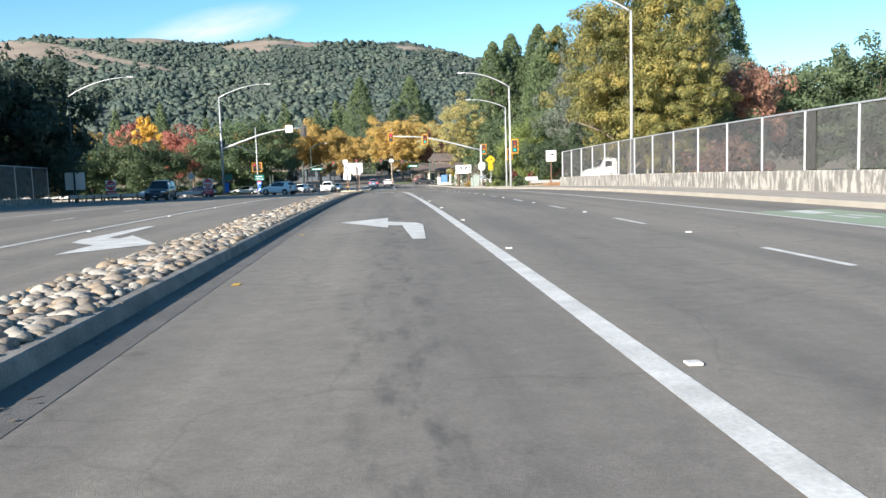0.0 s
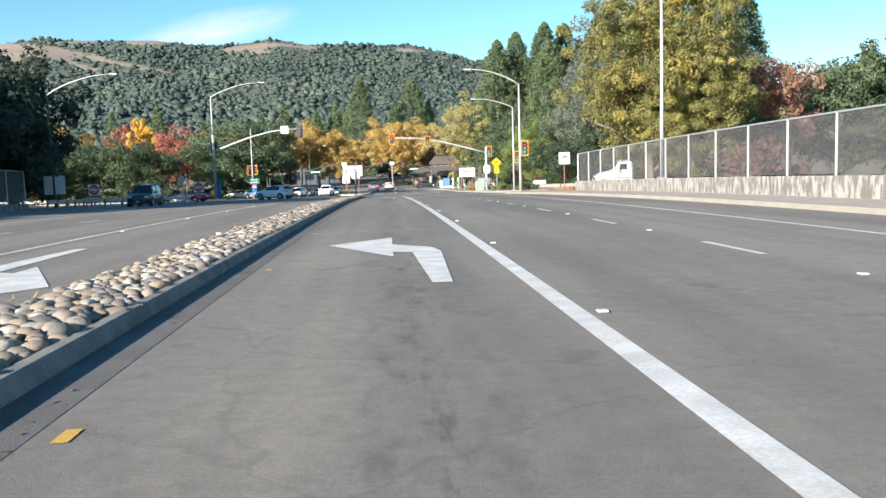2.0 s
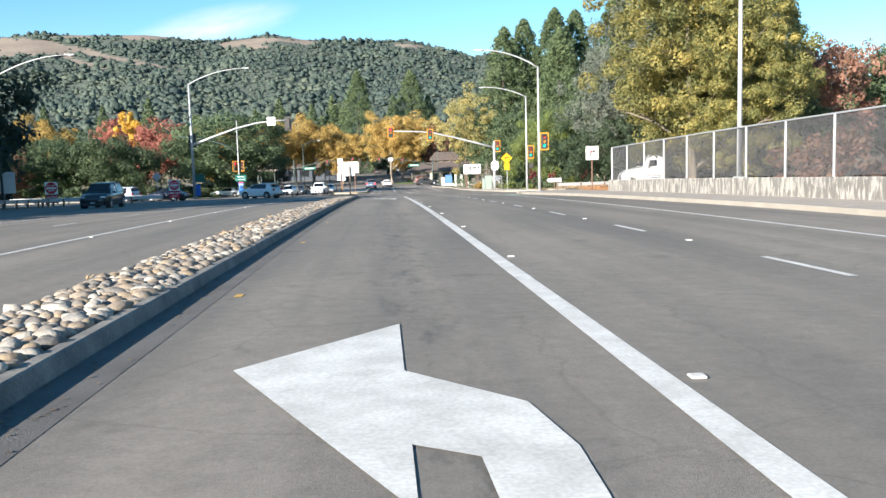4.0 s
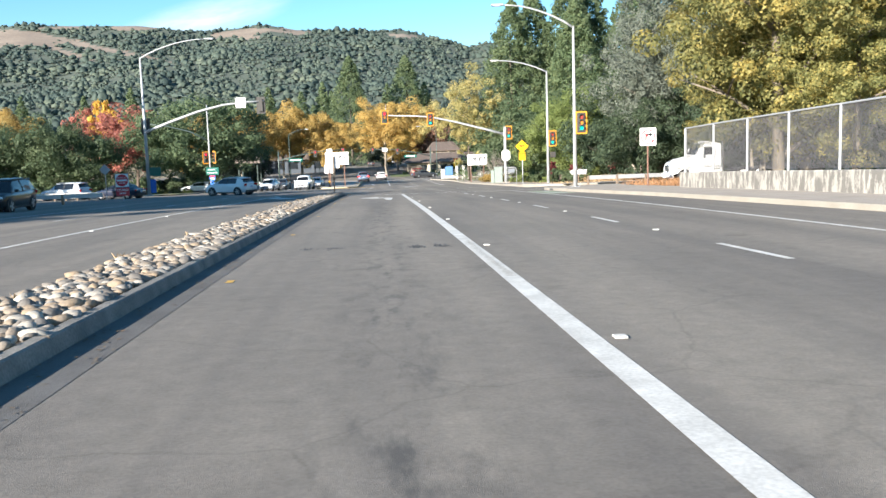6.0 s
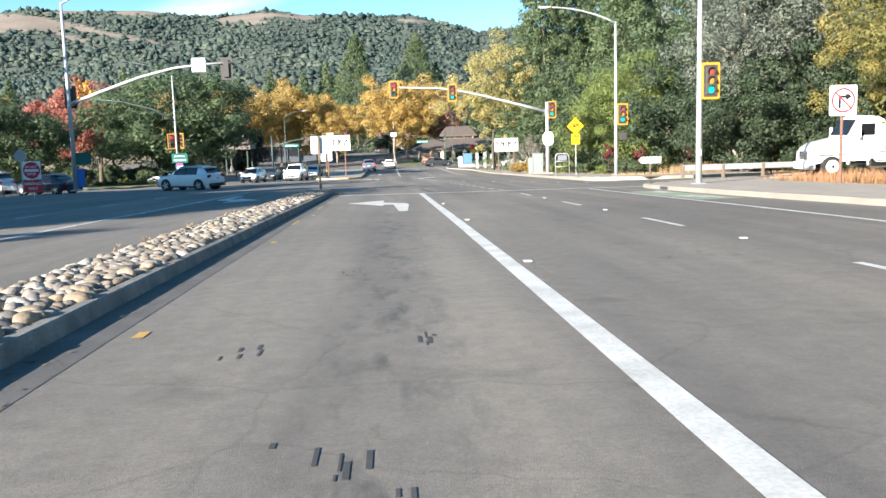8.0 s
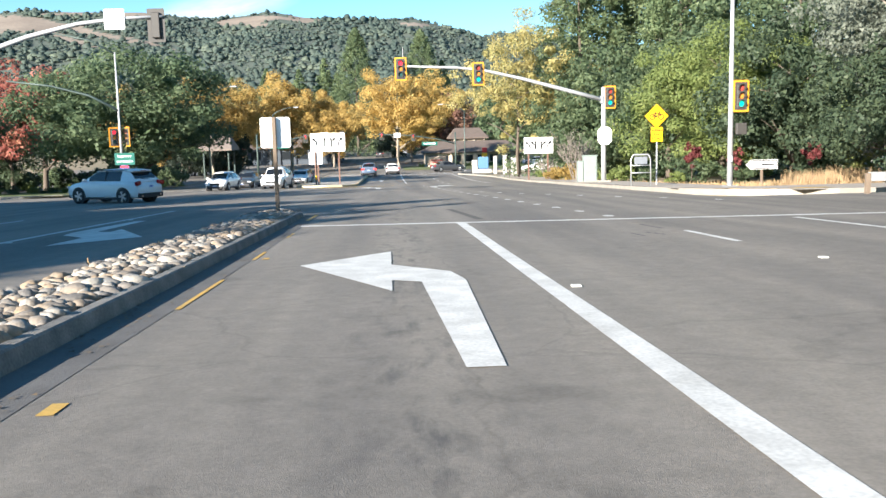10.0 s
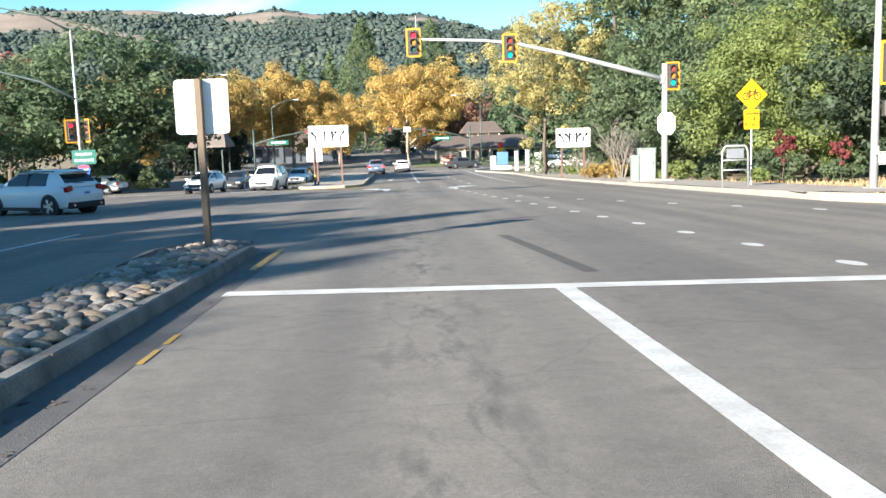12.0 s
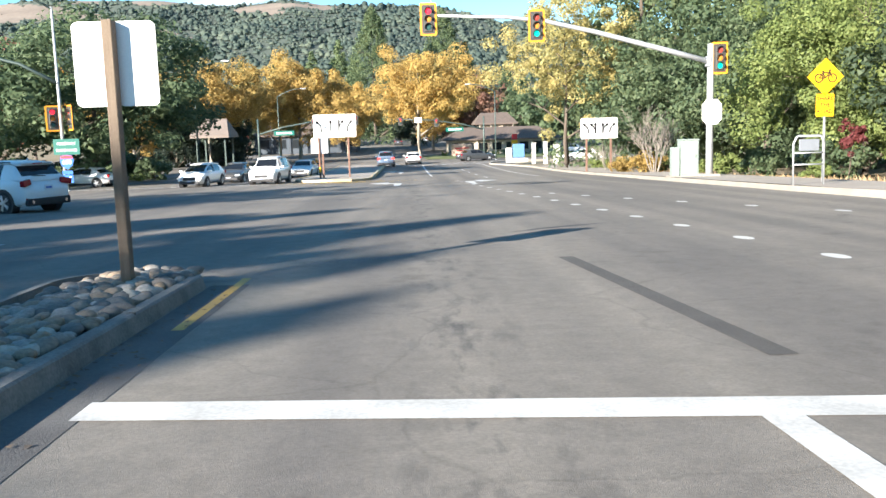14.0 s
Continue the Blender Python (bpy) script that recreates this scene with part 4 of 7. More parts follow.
def limbs(height, spread, base, seed, fork, n, r0):
    """A tapered, slightly bent trunk and limbs that leave it: (points, radii) of each."""
    r = random.Random(seed)
    top = height * 0.82
    lean = (r.uniform(-0.06, 0.06) * height, r.uniform(-0.06, 0.06) * height)
    pts = [(lean[0] * t * t + r.uniform(-0.08, 0.08) * (t > 0), lean[1] * t * t, top * t) for t in (0, 0.06, 0.2, 0.4, 0.6, 0.8, 1)]
    out = [(pts, [r0 * 1.35, r0, r0 * 0.85, r0 * 0.65, r0 * 0.42, r0 * 0.22, r0 * 0.06])]
    for i in range(n):
        t = fork + (0.95 - fork) * i / n
        z = top * t
        a = i * 2.4 + r.uniform(-0.4, 0.4)
        l = spread * (0.84 - 0.42 * t) * r.uniform(0.7, 1)
        p0 = Vector((lean[0] * t * t, lean[1] * t * t, z))
        p2 = p0 + Vector((math.cos(a) * l, math.sin(a) * l, l * r.uniform(0.25, 0.7)))
        p1 = (p0 + p2) / 2 + Vector((0, 0, l * 0.08))
        rr = r0 * 0.5 * (1 - 0.6 * t)
        out.append(([p0, p1, p2], [rr, rr * 0.6, rr * 0.15]))
        for q in range(2):
            e = p1 + Vector((r.uniform(-1, 1), r.uniform(-1, 1), r.uniform(0.2, 0.9))) * l * 0.45
            out.append(([p1, (p1 + e) / 2 + Vector((0, 0, 0.1)), e], [rr * 0.45, rr * 0.3, rr * 0.08]))
    return out


def tree(name, leaves, bark, height, spread, label, seed, shape="round", base=0.28, clumps=70, per=90, size=0.2, r0=None, flat=0.8, bare=0.0, category="tree", clump=0.17, fine=False, fill=0.42):
    """A tree: trunk with limbs, and a crown of many leaves in uneven clumps."""
    r = random.Random(seed)
    t = thing(name, 0, 0, -300, label, category)
    tv, tf = [], []
    for pts, rad in limbs(height, spread, base, seed, base * 0.9, 9 if shape != "cone" else 5, r0 or height * 0.022):
        a, b = tube(pts, rad, 6)
        o = len(tv)
        tv += a
        tf += [tuple(o + i for i in q) for q in b]
    add("trunk", tv, tf, bark, t, smooth=True)
    cs, rs = [], []
    zc, hz = height * (1 + base) / 2, height * (1 - base) / 2
    while len(cs) < clumps:
        a = r.uniform(0, 2 * math.pi)
        if shape == "cone":
            u = r.random() ** 0.8
            z = height * (base + (1 - base) * u)
            tier = 0.88 + 0.12 * (1 - (u * 17 + 0.6 * math.sin(a * 2 + seed)) % 1.0)
            rr = spread * (1 - u) ** (0.62 if clump < 0.08 else 0.75) * (0.3 + 0.7 * r.random() ** 0.45) * tier * (1 + 0.22 * noise.noise((math.cos(a) * 1.5, math.sin(a) * 1.5, u * 7 + seed)))
            cs.append((math.cos(a) * rr, math.sin(a) * rr, z - rr * 0.2))
            rs.append(height * 0.012 + spread * clump * 1.9 * (1.08 - u) * r.uniform(0.6, 1.3))
            continue
        d = Vector((r.gauss(0, 1), r.gauss(0, 1), r.gauss(0, 1))).normalized()
        rim = 1 + 0.45 * noise.noise(d * 1.6 + Vector((seed, 3, 1))) + 0.25 * noise.noise(d * 3.7 + Vector((seed, 8, 2)))
        q = r.random() ** fill * rim
        wide = 1.0
        if shape == "tall":
            wide = 0.75 + 0.25 * math.cos(d.z * 1.4)
        p = Vector((d.x * spread * q * wide, d.y * spread * q * wide, zc + d.z * hz * q))
        if p.z < height * base * 0.75 or r.random() < bare:
            continue
        cs.append(p)
        rs.append(spread * clump * r.uniform(0.7, 1.35))
    v, f = leaf_cloud(cs, rs, per, size, seed, flat, fine=fine)
    crown = new("crown", fast_mesh("crown", v, f, leaves))
    crown.parent = t
    return t


def plant(proto, x, y, scale=1.0, turn=0.0, z=None, tall=1.0, label="", sink=0.15):
    o = copy_thing(proto, pose(x, y, (ground_z(x, y) if z is None else z) - sink, 0, 0, turn))
    o.scale = (scale, scale, scale * tall)
    if label:
        o["label"] = label
    return o


T_SYC = [tree("sycamore_tree", L_SYC, M_SYC_BARK, 22, 7.6, "tall sycamore with yellowing green leaves", 3, base=0.1, r0=0.36, clumps=250, per=230, size=0.112, bare=0.15, clump=0.115),
         tree("sycamore_tree", L_SYC, M_PALE_BARK, 14, 6.2, "yellow-green sycamore beside the road", 8, base=0.2, r0=0.2, clumps=190, per=330, size=0.082, bare=0.05, clump=0.14, fill=0.55)]
T_AIRY = [tree("sycamore_tree", L_AIRY, M_BARK, 16, 6.4, "tall airy sycamore with thinning golden-green leaves", 9, base=0.24, clumps=170, per=130, size=0.115, bare=0.2, clump=0.11, r0=0.22)]
T_GOLD = [tree("golden_sycamore_tree", L_GOLD, M_PALE_BARK, 15, 7.0, "broad sycamore in golden autumn leaf", 12, base=0.3, clumps=160, per=210, size=0.14, clump=0.15),
          tree("golden_sycamore_tree", L_GOLD, M_PALE_BARK, 13, 6.2, "golden street sycamore in autumn leaf", 17, base=0.25, clumps=140, per=200, size=0.14, clump=0.155)]
T_OAK = [tree("oak_tree", L_OAK, M_BARK, 12, 7.0, "broad evergreen oak with dense dark leaves", 21, base=0.1, clumps=150, per=125, size=0.16, clump=0.16),
         tree("oak_tree", L_OAK, M_BARK, 11, 6.4, "rounded evergreen oak with dense leaves", 26, base=0.08, clumps=140, per=125, size=0.16, clump=0.165)]
T_DEEP = [tree("oak_tree", L_DEEP, M_BARK, 12, 7.0, "dense evergreen oak with deep green leaves", 22, base=0.06, clumps=170, per=140, size=0.15, clump=0.15),
          tree("oak_tree", L_DEEP, M_BARK, 11, 6.4, "rounded evergreen oak with deep green leaves", 27, base=0.06, clumps=160, per=140, size=0.15, clump=0.155)]
T_FULL_OAK = [tree("oak_tree", L_OAK, M_BARK, 12, 7.2, "large rounded oak with dense grey-green leaves", 24, base=0.17, clumps=230, per=165, size=0.15, clump=0.155, fill=0.3),
              tree("oak_tree", L_OAK, M_BARK, 11, 7.0, "dense spreading oak with grey-green leaves", 28, base=0.12, clumps=220, per=150, size=0.15, clump=0.155, fill=0.3)]
T_FAR_OAK = [tree("oak_tree", L_OAK, M_BARK, 12, 7.0, "distant evergreen oak with dense leaves", 23, base=0.1, clumps=110, per=30, size=0.42, clump=0.17)]
T_DARK = [tree("evergreen_tree", L_DARK, M_BARK, 17, 8.0, "tall dark evergreen tree in shade", 31, base=0.05, clumps=150, per=75, size=0.3, clump=0.17),
          tree("evergreen_tree", L_DARK, M_BARK, 14, 7.5, "dense dark evergreen tree", 36, base=0.04, clumps=130, per=75, size=0.3, clump=0.18)]
T_CON = [tree("redwood_tree", L_CONIFER, M_BARK, 30, 8.8, "tall pointed redwood with dark needles", 41, "cone", 0.05, 900, 28, 0.18, r0=0.45, flat=1.0, clump=0.05),
         tree("redwood_tree", L_CONIFER, M_BARK, 30, 9.8, "tall broad redwood with dark needles", 44, "cone", 0.05, 940, 28, 0.18, r0=0.5, flat=1.0, clump=0.046)]
T_FAR_CON = [tree("redwood_tree", L_CONIFER, M_BARK, 30, 8.4, "distant pointed redwood with dark needles", 47, "cone", 0.06, 300, 26, 0.3, r0=0.5, flat=0.55, clump=0.085)]
T_SHADE = [tree("evergreen_tree", L_DARK, M_BARK, 17, 8.0, "tall dense evergreen tree", 33, base=0.05, clumps=210, per=36, size=0.55, clump=0.17, fill=0.22)]
T_BRIGHT = [tree("liquidambar_tree", L_BRIGHT, M_BARK, 10.5, 6.2, "bright green tree tinged with yellow", 51, base=0.06, clumps=210, per=380, size=0.088, clump=0.145)]
T_RED = [tree("red_maple_tree", L_RED, M_BARK, 13, 5.6, "maple in dusty red autumn leaf", 56, base=0.25, clumps=90, per=80, size=0.22, bare=0.1)]
T_DUSTY = [tree("red_maple_tree", L_DUSTY, M_BARK, 13, 5.6, "maple in dull dusty red leaf behind the fence", 58, base=0.25, clumps=100, per=110, size=0.19, bare=0.1)]
T_YEL = [tree("ginkgo_tree", L_YELLOW, M_BARK, 13, 4.0, "narrow tree in bright yellow autumn leaf", 61, "tall", 0.2, 80, 75, 0.24)]
T_GREY = [tree("eucalyptus_tree", L_GREY, M_PALE_BARK, 19, 5.2, "tall grey-green feathery tree", 66, "tall", 0.15, 190, 190, 0.105, bare=0.05, flat=1.2, clump=0.15)]
T_RUS = [tree("russet_tree", L_RUSSET, M_BARK, 11, 6.0, "tree with russet and olive leaves", 71, base=0.1, clumps=100, per=80, size=0.24)]
T_SHRUB = [tree("shrub", L_BRIGHT, M_BARK, 1.6, 1.2, "low bright green shrub", 76, base=0.02, clumps=28, per=60, size=0.09, category="shrub", clump=0.25),
           tree("shrub", L_OAK, M_BARK, 2.2, 1.6, "dense dark green shrub", 79, base=0.02, clumps=34, per=60, size=0.11, category="shrub", clump=0.25)]
T_CRIM = [tree("crimson_sapling", L_CRIMSON, M_BARK, 3.0, 0.62, "young crimson-leaved sapling in dry grass", 83, "tall", 0.46, 24, 46, 0.085, r0=0.05, category="tree", clump=0.28)]


def twig_shrub(height, spread, seed):
    """A leafless shrub: many thin forked twigs fanning out of a few stems."""
    r = random.Random(seed)
    t = thing("bare_shrub", 0, 0, -300, "leafless grey-brown twiggy shrub", "shrub")
    tv, tf = [], []

    def twig(p, d, length, rad, level):
        q = p + d * length * 0.5 + Vector((r.uniform(-1, 1), r.uniform(-1, 1), 0)) * length * 0.06
        e = p + d * length
        v, f = tube([p, q, e], [rad, rad * 0.8, rad * 0.5], 4)
        o = len(tv)
        tv.extend(v)
        tf.extend(tuple(o + i for i in g) for g in f)
        if level:
            for i in range(4):
                w = (d + Vector((r.uniform(-1, 1), r.uniform(-1, 1), r.uniform(-0.2, 0.7))) * 0.55).normalized()
                twig(p + (e - p) * r.uniform(0.45, 1.0), w, length * r.uniform(0.5, 0.75), rad * 0.55, level - 1)
    for i in range(7):
        a = i * 0.9 + r.uniform(-0.2, 0.2)
        twig(Vector((0.05 * math.cos(a), 0.05 * math.sin(a), 0)), Vector((math.cos(a) * spread, math.sin(a) * spread, height)).normalized(), height * 0.52, 0.04, 3)
    add("crown", tv, tf, M_TWIG, t)
    return t


T_BARE = [twig_shrub(4.4, 1.6, 87)]
T_YSHRUB = [tree("yellowing_shrub", L_GOLD, M_BARK, 1.7, 1.3, "low shrub with yellowing leaves", 77, base=0.02, clumps=30, per=70, size=0.08, category="shrub", clump=0.25)]

# behind the right-hand fence
plant(T_SYC[0], 22.2, 79, 1.0, 20)
plant(T_SYC[0], 26.8, 85, 0.9, 140)
plant(T_SYC[0], 24.5, 92 - 17, 0.62, 250)
plant(T_OAK[0], 31, 82, 0.62, 40)
plant(T_RUS[0], 26, 66, 0.7, 90)
plant(T_DUSTY[0], 36.3, 88, 0.8, 30, tall=1.18)
plant(T_GREY[0], 41.0, 112, 1.12, 40, label="tall dark eucalyptus with feathery crown")
plant(T_FAR_CON[0], 53.5, 130, 0.6, 15)
plant(T_OAK[0], 46.5, 94, 1.12, 10)
plant(T_OAK[1], 52, 91, 1.22, 60)
plant(T_OAK[0], 60, 97, 1.25, 100)
plant(T_OAK[1], 40, 62, 0.8, 10)
plant(T_CON[1], 42, 116, 0.92, 15)
plant(T_CON[0], 47, 122, 0.95, 75)
# beyond the ramp on the right
plant(T_DEEP[0], 22.8, 106.6, 0.63, 30)
plant(T_DEEP[1], 27.5, 106.5, 0.72, 75)
plant(T_DEEP[1], 24, 121, 0.85, 80)
plant(T_DEEP[0], 35, 107.5, 0.8, 130)
plant(T_SYC[1], 30.8, 102.2, 0.84, 310)
plant(T_OAK[0], 33, 122, 1.1, 210)
plant(T_GREY[0], 24.3, 109, 0.92, 0)
plant(T_GREY[0], 29.5, 109, 1.0, 120)
plant(T_GREY[0], 28, 115, 1.05, 220)
plant(T_SYC[1], 24, 85, 1.0, 200)
plant(T_BRIGHT[0], 22.5, 128, 1.0, 0)
plant(T_BRIGHT[0], 29.5, 119, 0.8, 100)
plant(T_OAK[0], 23, 141, 1.0, 20)
plant(T_OAK[1], 19, 150, 0.9, 20)
plant(T_OAK[1], 31, 140, 1.35, 220)
for x, y, s, i, a in ((20, 160, 0.86, 1, 0), (24, 165, 0.93, 0, 40), (28.5, 161, 0.96, 1, 80), (33, 166, 0.98, 0, 120), (38, 160, 1.0, 1, 160), (27, 150, 0.8, 0, 200), (44, 150, 1.05, 1, 30), (52, 146, 1.1, 0, 70), (36, 146, 0.95, 1, 110)):
    plant(T_CON[i], x, y, s, a)
plant(T_AIRY[0], 13.2, 159, 1.0, 0)
plant(T_BARE[0], 14.2, 136, 0.92, 0)
plant(T_YSHRUB[0], 14.0, 137.5, 0.95, 0)
plant(T_YSHRUB[0], 13.4, 140.5, 0.8, 60)
plant(T_BARE[0], 13.9, 146.5, 0.6, 70)
for x, y, s in ((14.9, 138.5, 0.8), (16.0, 134, 0.7), (16.5, 131, 0.9), (17.5, 128, 0.8), (19.0, 124, 0.9), (15.6, 152, 0.8), (15.2, 156, 0.7), (20, 119, 0.7), (17.6, 122.5, 0.6)):
    plant(T_SHRUB[rng.randrange(2)], x, y, s, rng.uniform(0, 360))
for x, y, s in ((17.4, 119.5, 1.0), (19.6, 118.5, 0.85), (22.6, 115.5, 1.0), (26.5, 113, 0.9)):
    plant(T_CRIM[0], x, y, s * 0.78, rng.uniform(0, 360), tall=1.2)
lean = thing("leaning_trunk", 22.6, 105, ground_z(22.6, 105), "pale bare leaning trunk behind the guard rail", "tree trunk")
add("trunk", *tube([(0.1, 0, -0.15), (-0.3, 0.05, 0.55), (-0.75, 0.1, 1.2), (-1.0, 0.15, 1.6)], [0.15, 0.12, 0.10, 0.06], 8), M_PALE_BARK, lean, smooth=True)
# the far street
plant(T_GOLD[0], 1.7, 212, 1.05, 0)
plant(T_GOLD[1], -15.5, 214, 1.15, 30)
plant(T_GOLD[0], -26, 203, 0.95, 60)
plant(T_GOLD[1], -32, 190, 0.9, 90)
plant(T_GOLD[1], -10, 236, 0.95, 120)
plant(T_GOLD[0], -22, 240, 0.95, 150)
plant(T_GOLD[1], 5, 256, 1.0, 180)
plant(T_GOLD[0], -36, 228, 1.0, 210)
plant(T_GOLD[1], -12, 262, 1.1, 20)
plant(T_GOLD[0], 10, 268, 1.1, 50)
plant(T_GOLD[1], -46, 250, 1.1, 50)
plant(T_RUS[0], 14.5, 266, 1.35, 0, label="dusty purple-brown tree behind the restaurant")
plant(T_RED[0], -27, 222, 0.5, 0)
for x, y, s, i in ((-16, 306, 0.85, 0), (-22, 300, 0.75, 1), (16, 322, 0.85, 0), (-34, 320, 0.7, 0), (-44, 330, 0.75, 1), (-56, 325, 0.7, 0), (-66, 335, 0.7, 1), (-76, 330, 0.62, 0), (-90, 340, 0.7, 1), (28, 330, 0.6, 1), (40, 340, 0.7, 0), (-28, 345, 0.7, 1)):
    plant(T_FAR_CON[0], x, y, s, rng.uniform(0, 360))
for i in range(17):
    plant(T_FAR_CON[0], -165 + i * 12.4 + rng.uniform(-4, 4), rng.uniform(365, 430), rng.uniform(0.72, 1.02), rng.uniform(0, 360))
plant(T_CON[0], -7.5, 300, 1.08, 20)
plant(T_CON[1], 10, 318, 1.12, 200)
for i in range(26):
    x = -150 + i * 11 + rng.uniform(-4, 4)
    plant(T_FAR_OAK[0], x, rng.uniform(345, 420), rng.uniform(1.0, 1.5), rng.uniform(0, 360))
for x, y, q in ((-9, 336, 0.8), (-4, 339, 0.7), (1.5, 337, 0.75), (7, 340, 0.85), (12, 334, 0.8), (-14, 332, 0.8)):
    plant(T_FAR_OAK[0], x, y, q, x * 31)
plant(T_FAR_OAK[0], 30, 262, 1.2, 0)
plant(T_FAR_OAK[0], 24, 255, 1.0, 0)
plant(T_DARK[1], 2, 285, 0.8, 0)
plant(T_DARK[0], -30, 280, 0.8, 0)
# left side
plant(T_FULL_OAK[0], -23.4, 152, 1.26, 0, tall=0.8)
plant(T_FULL_OAK[1], -37.5, 140, 0.95, 70, tall=0.85)
plant(T_FULL_OAK[0], -45.5, 139, 0.72, 130)
plant(T_OAK[1], -54, 146, 0.78, 210)
plant(T_OAK[0], -40, 163, 0.7, 250)
plant(T_RED[0], -34.2, 160, 1.02, 0, tall=0.9)
plant(T_RED[0], -38.2, 162, 0.92, 130, label="orange-red maple behind the oaks")
plant(T_RED[0], -74.5, 266, 0.95, 80, tall=1.5)
plant(T_YEL[0], -68.0, 262, 1.08, 0, tall=1.55)
plant(T_GOLD[1], -72.5, 213, 1.25, 70)
plant(T_FAR_OAK[0], -66, 160, 0.85, 30)
plant(T_FAR_OAK[0], -78, 165, 0.9, 30)
plant(T_RUS[0], -50, 134, 0.8, 30)
plant(T_DARK[0], -36.2, 93, 0.84, 0, tall=1.1)
plant(T_DARK[1], -37.5, 84, 1.02, 60)
plant(T_DARK[0], -45, 74, 1.1, 120)
for x, y, s in ((-40, 57, 0.78), (-42, 66.5, 0.72), (-39.5, 49, 0.65), (-44, 61, 0.82), (-40, 42.5, 0.62)):
    plant(T_FAR_CON[0], x, y, s, x * 7)
plant(T_OAK[0], -37.5, 99, 0.6, 180)
plant(T_DARK[0], -60, 95, 0.95, 240)
# trees out of view whose shade falls over the far carriageway
for x, y, s in ((-44, 20, 0.9), (-44, 28, 0.95), (-42.5, 37, 1.08), (-41.5, 43, 1.02), (-42.5, 48.5, 1.15), (-42.5, 54.5, 1.26), (-42.5, 60.5, 1.19), (-42, 66.5, 1.12), (-44.5, 46, 1.16), (-44.5, 51.5, 1.25), (-44.5, 57.5, 1.3), (-44, 63.5, 1.2), (-48.5, 34, 1.2), (-48.5, 40.5, 1.25), (-48.5, 46, 1.38), (-48.5, 52, 1.46), (-49, 58, 1.3), (-56, 30, 1.2), (-57, 46, 1.25), (-57, 62, 1.2), (-74, 40, 1.3), (-86, 60, 1.3)):
    plant(T_SHADE[0], x, y, s, rng.uniform(0, 360))

# the wooded hill: one stuff of many lumpy crowns that close up into a canopy
hr = np.random.RandomState(9)
bm = bmesh.new()
bmesh.ops.create_icosphere(bm, subdivisions=2, radius=1)
dome = np.array([q.co[:] for q in bm.verts])
dome_faces = np.array([[q.index for q in t.verts] for t in bm.faces if t.calc_center_median().z > 0.0])
bm.free()
vs, fs, o = [], [], 0
tops, sizes = [], []
while o < 15500 * len(dome):
    y = 620 + 890 * hr.rand() ** 0.8
    x = hr.uniform(-0.60, 0.42) * y
    open_ = bald(x, y)
    if open_ > 0.10 and hr.rand() > 0.035:
        continue
    rad = (2.1 + 3.9 * hr.rand() ** 2.0) * (0.95 + 0.5 * noise.noise((x / 90, y / 90, 2.0))) * (0.55 if open_ > 0.0 else 1.0)
    lump = 0.5 + 0.75 * hr.rand(len(dome))
    vs.append(dome * lump[:, None] * rad * 0.9 * np.array([hr.uniform(0.85, 1.2), hr.uniform(0.85, 1.2), hr.uniform(0.85, 1.35) * (1.5 if y < 950 and hr.rand() < 0.2 else 1.0)]) + np.array([x, y, hill_z(x, y) + rad * 0.15]))
    fs.append(dome_faces + o)
    o += len(dome)
    tops.append((x, y, hill_z(x, y) + rad * 0.25))
    sizes.append(rad)
# the knot of trees on the summit and the one on the far shoulder
for q, w, n, spread in ((-173, 199, 9, 11), (-573, 208, 6, 14), (30, 187, 6, 12)):
    for i in range(n):
        x, y, rad = q + hr.normal() * spread, 1528 + hr.uniform(-12, 0), hr.uniform(3.0, 5.0)
        vs.append(dome * (0.72 + 0.42 * hr.rand(len(dome)))[:, None] * rad + np.array([x, y, hill_z(x, y) + rad * 0.7]))
        fs.append(dome_faces + o)
        o += len(dome)
tuft, tuft_faces = leaf_cloud(tops, sizes, 9, 0.95, 5, 0.75, 0.5)
vs.append(tuft)
fs.append(tuft_faces + o)
hvv, hff = np.concatenate(vs), np.concatenate(fs)
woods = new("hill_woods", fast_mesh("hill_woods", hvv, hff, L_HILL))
woods.data.polygons.foreach_set("use_smooth", [True] * len(woods.data.polygons))
tagged(woods, "dense dark oak woods over the hillside", "woods", kind="stuff")

# dry grass on the verges
gv3, gf3 = [], []
for i in range(9000):
    q = rng.random()
    if q < 0.55:
        x, y = rng.uniform(15.3, 34), rng.uniform(106, 121)
        if x < 15.3 + (y - 106) * 0.0:
            continue
    elif q < 0.85:
        x, y = rng.uniform(17.2, 24), rng.uniform(76, 88)
    else:
        x, y = rng.uniform(15.3, 18), rng.uniform(121, 150)
    h, a = rng.uniform(0.08, 0.3), rng.uniform(0, 6.28)
    w = 0.03
    z = ground_z(x, y)
    o = len(gv3)
    gv3 += [(x - w * math.cos(a), y - w * math.sin(a), z), (x + w * math.cos(a), y + w * math.sin(a), z), (x + rng.uniform(-0.15, 0.15), y + rng.uniform(-0.15, 0.15), z + h)]
    gf3.append((o, o + 1, o + 2))
tagged(add("dry_grass", gv3, gf3, M_GRASS, None, "dry straw-coloured grass on the verge"), category="grass", kind="stuff")
gv4, gf4 = [], []
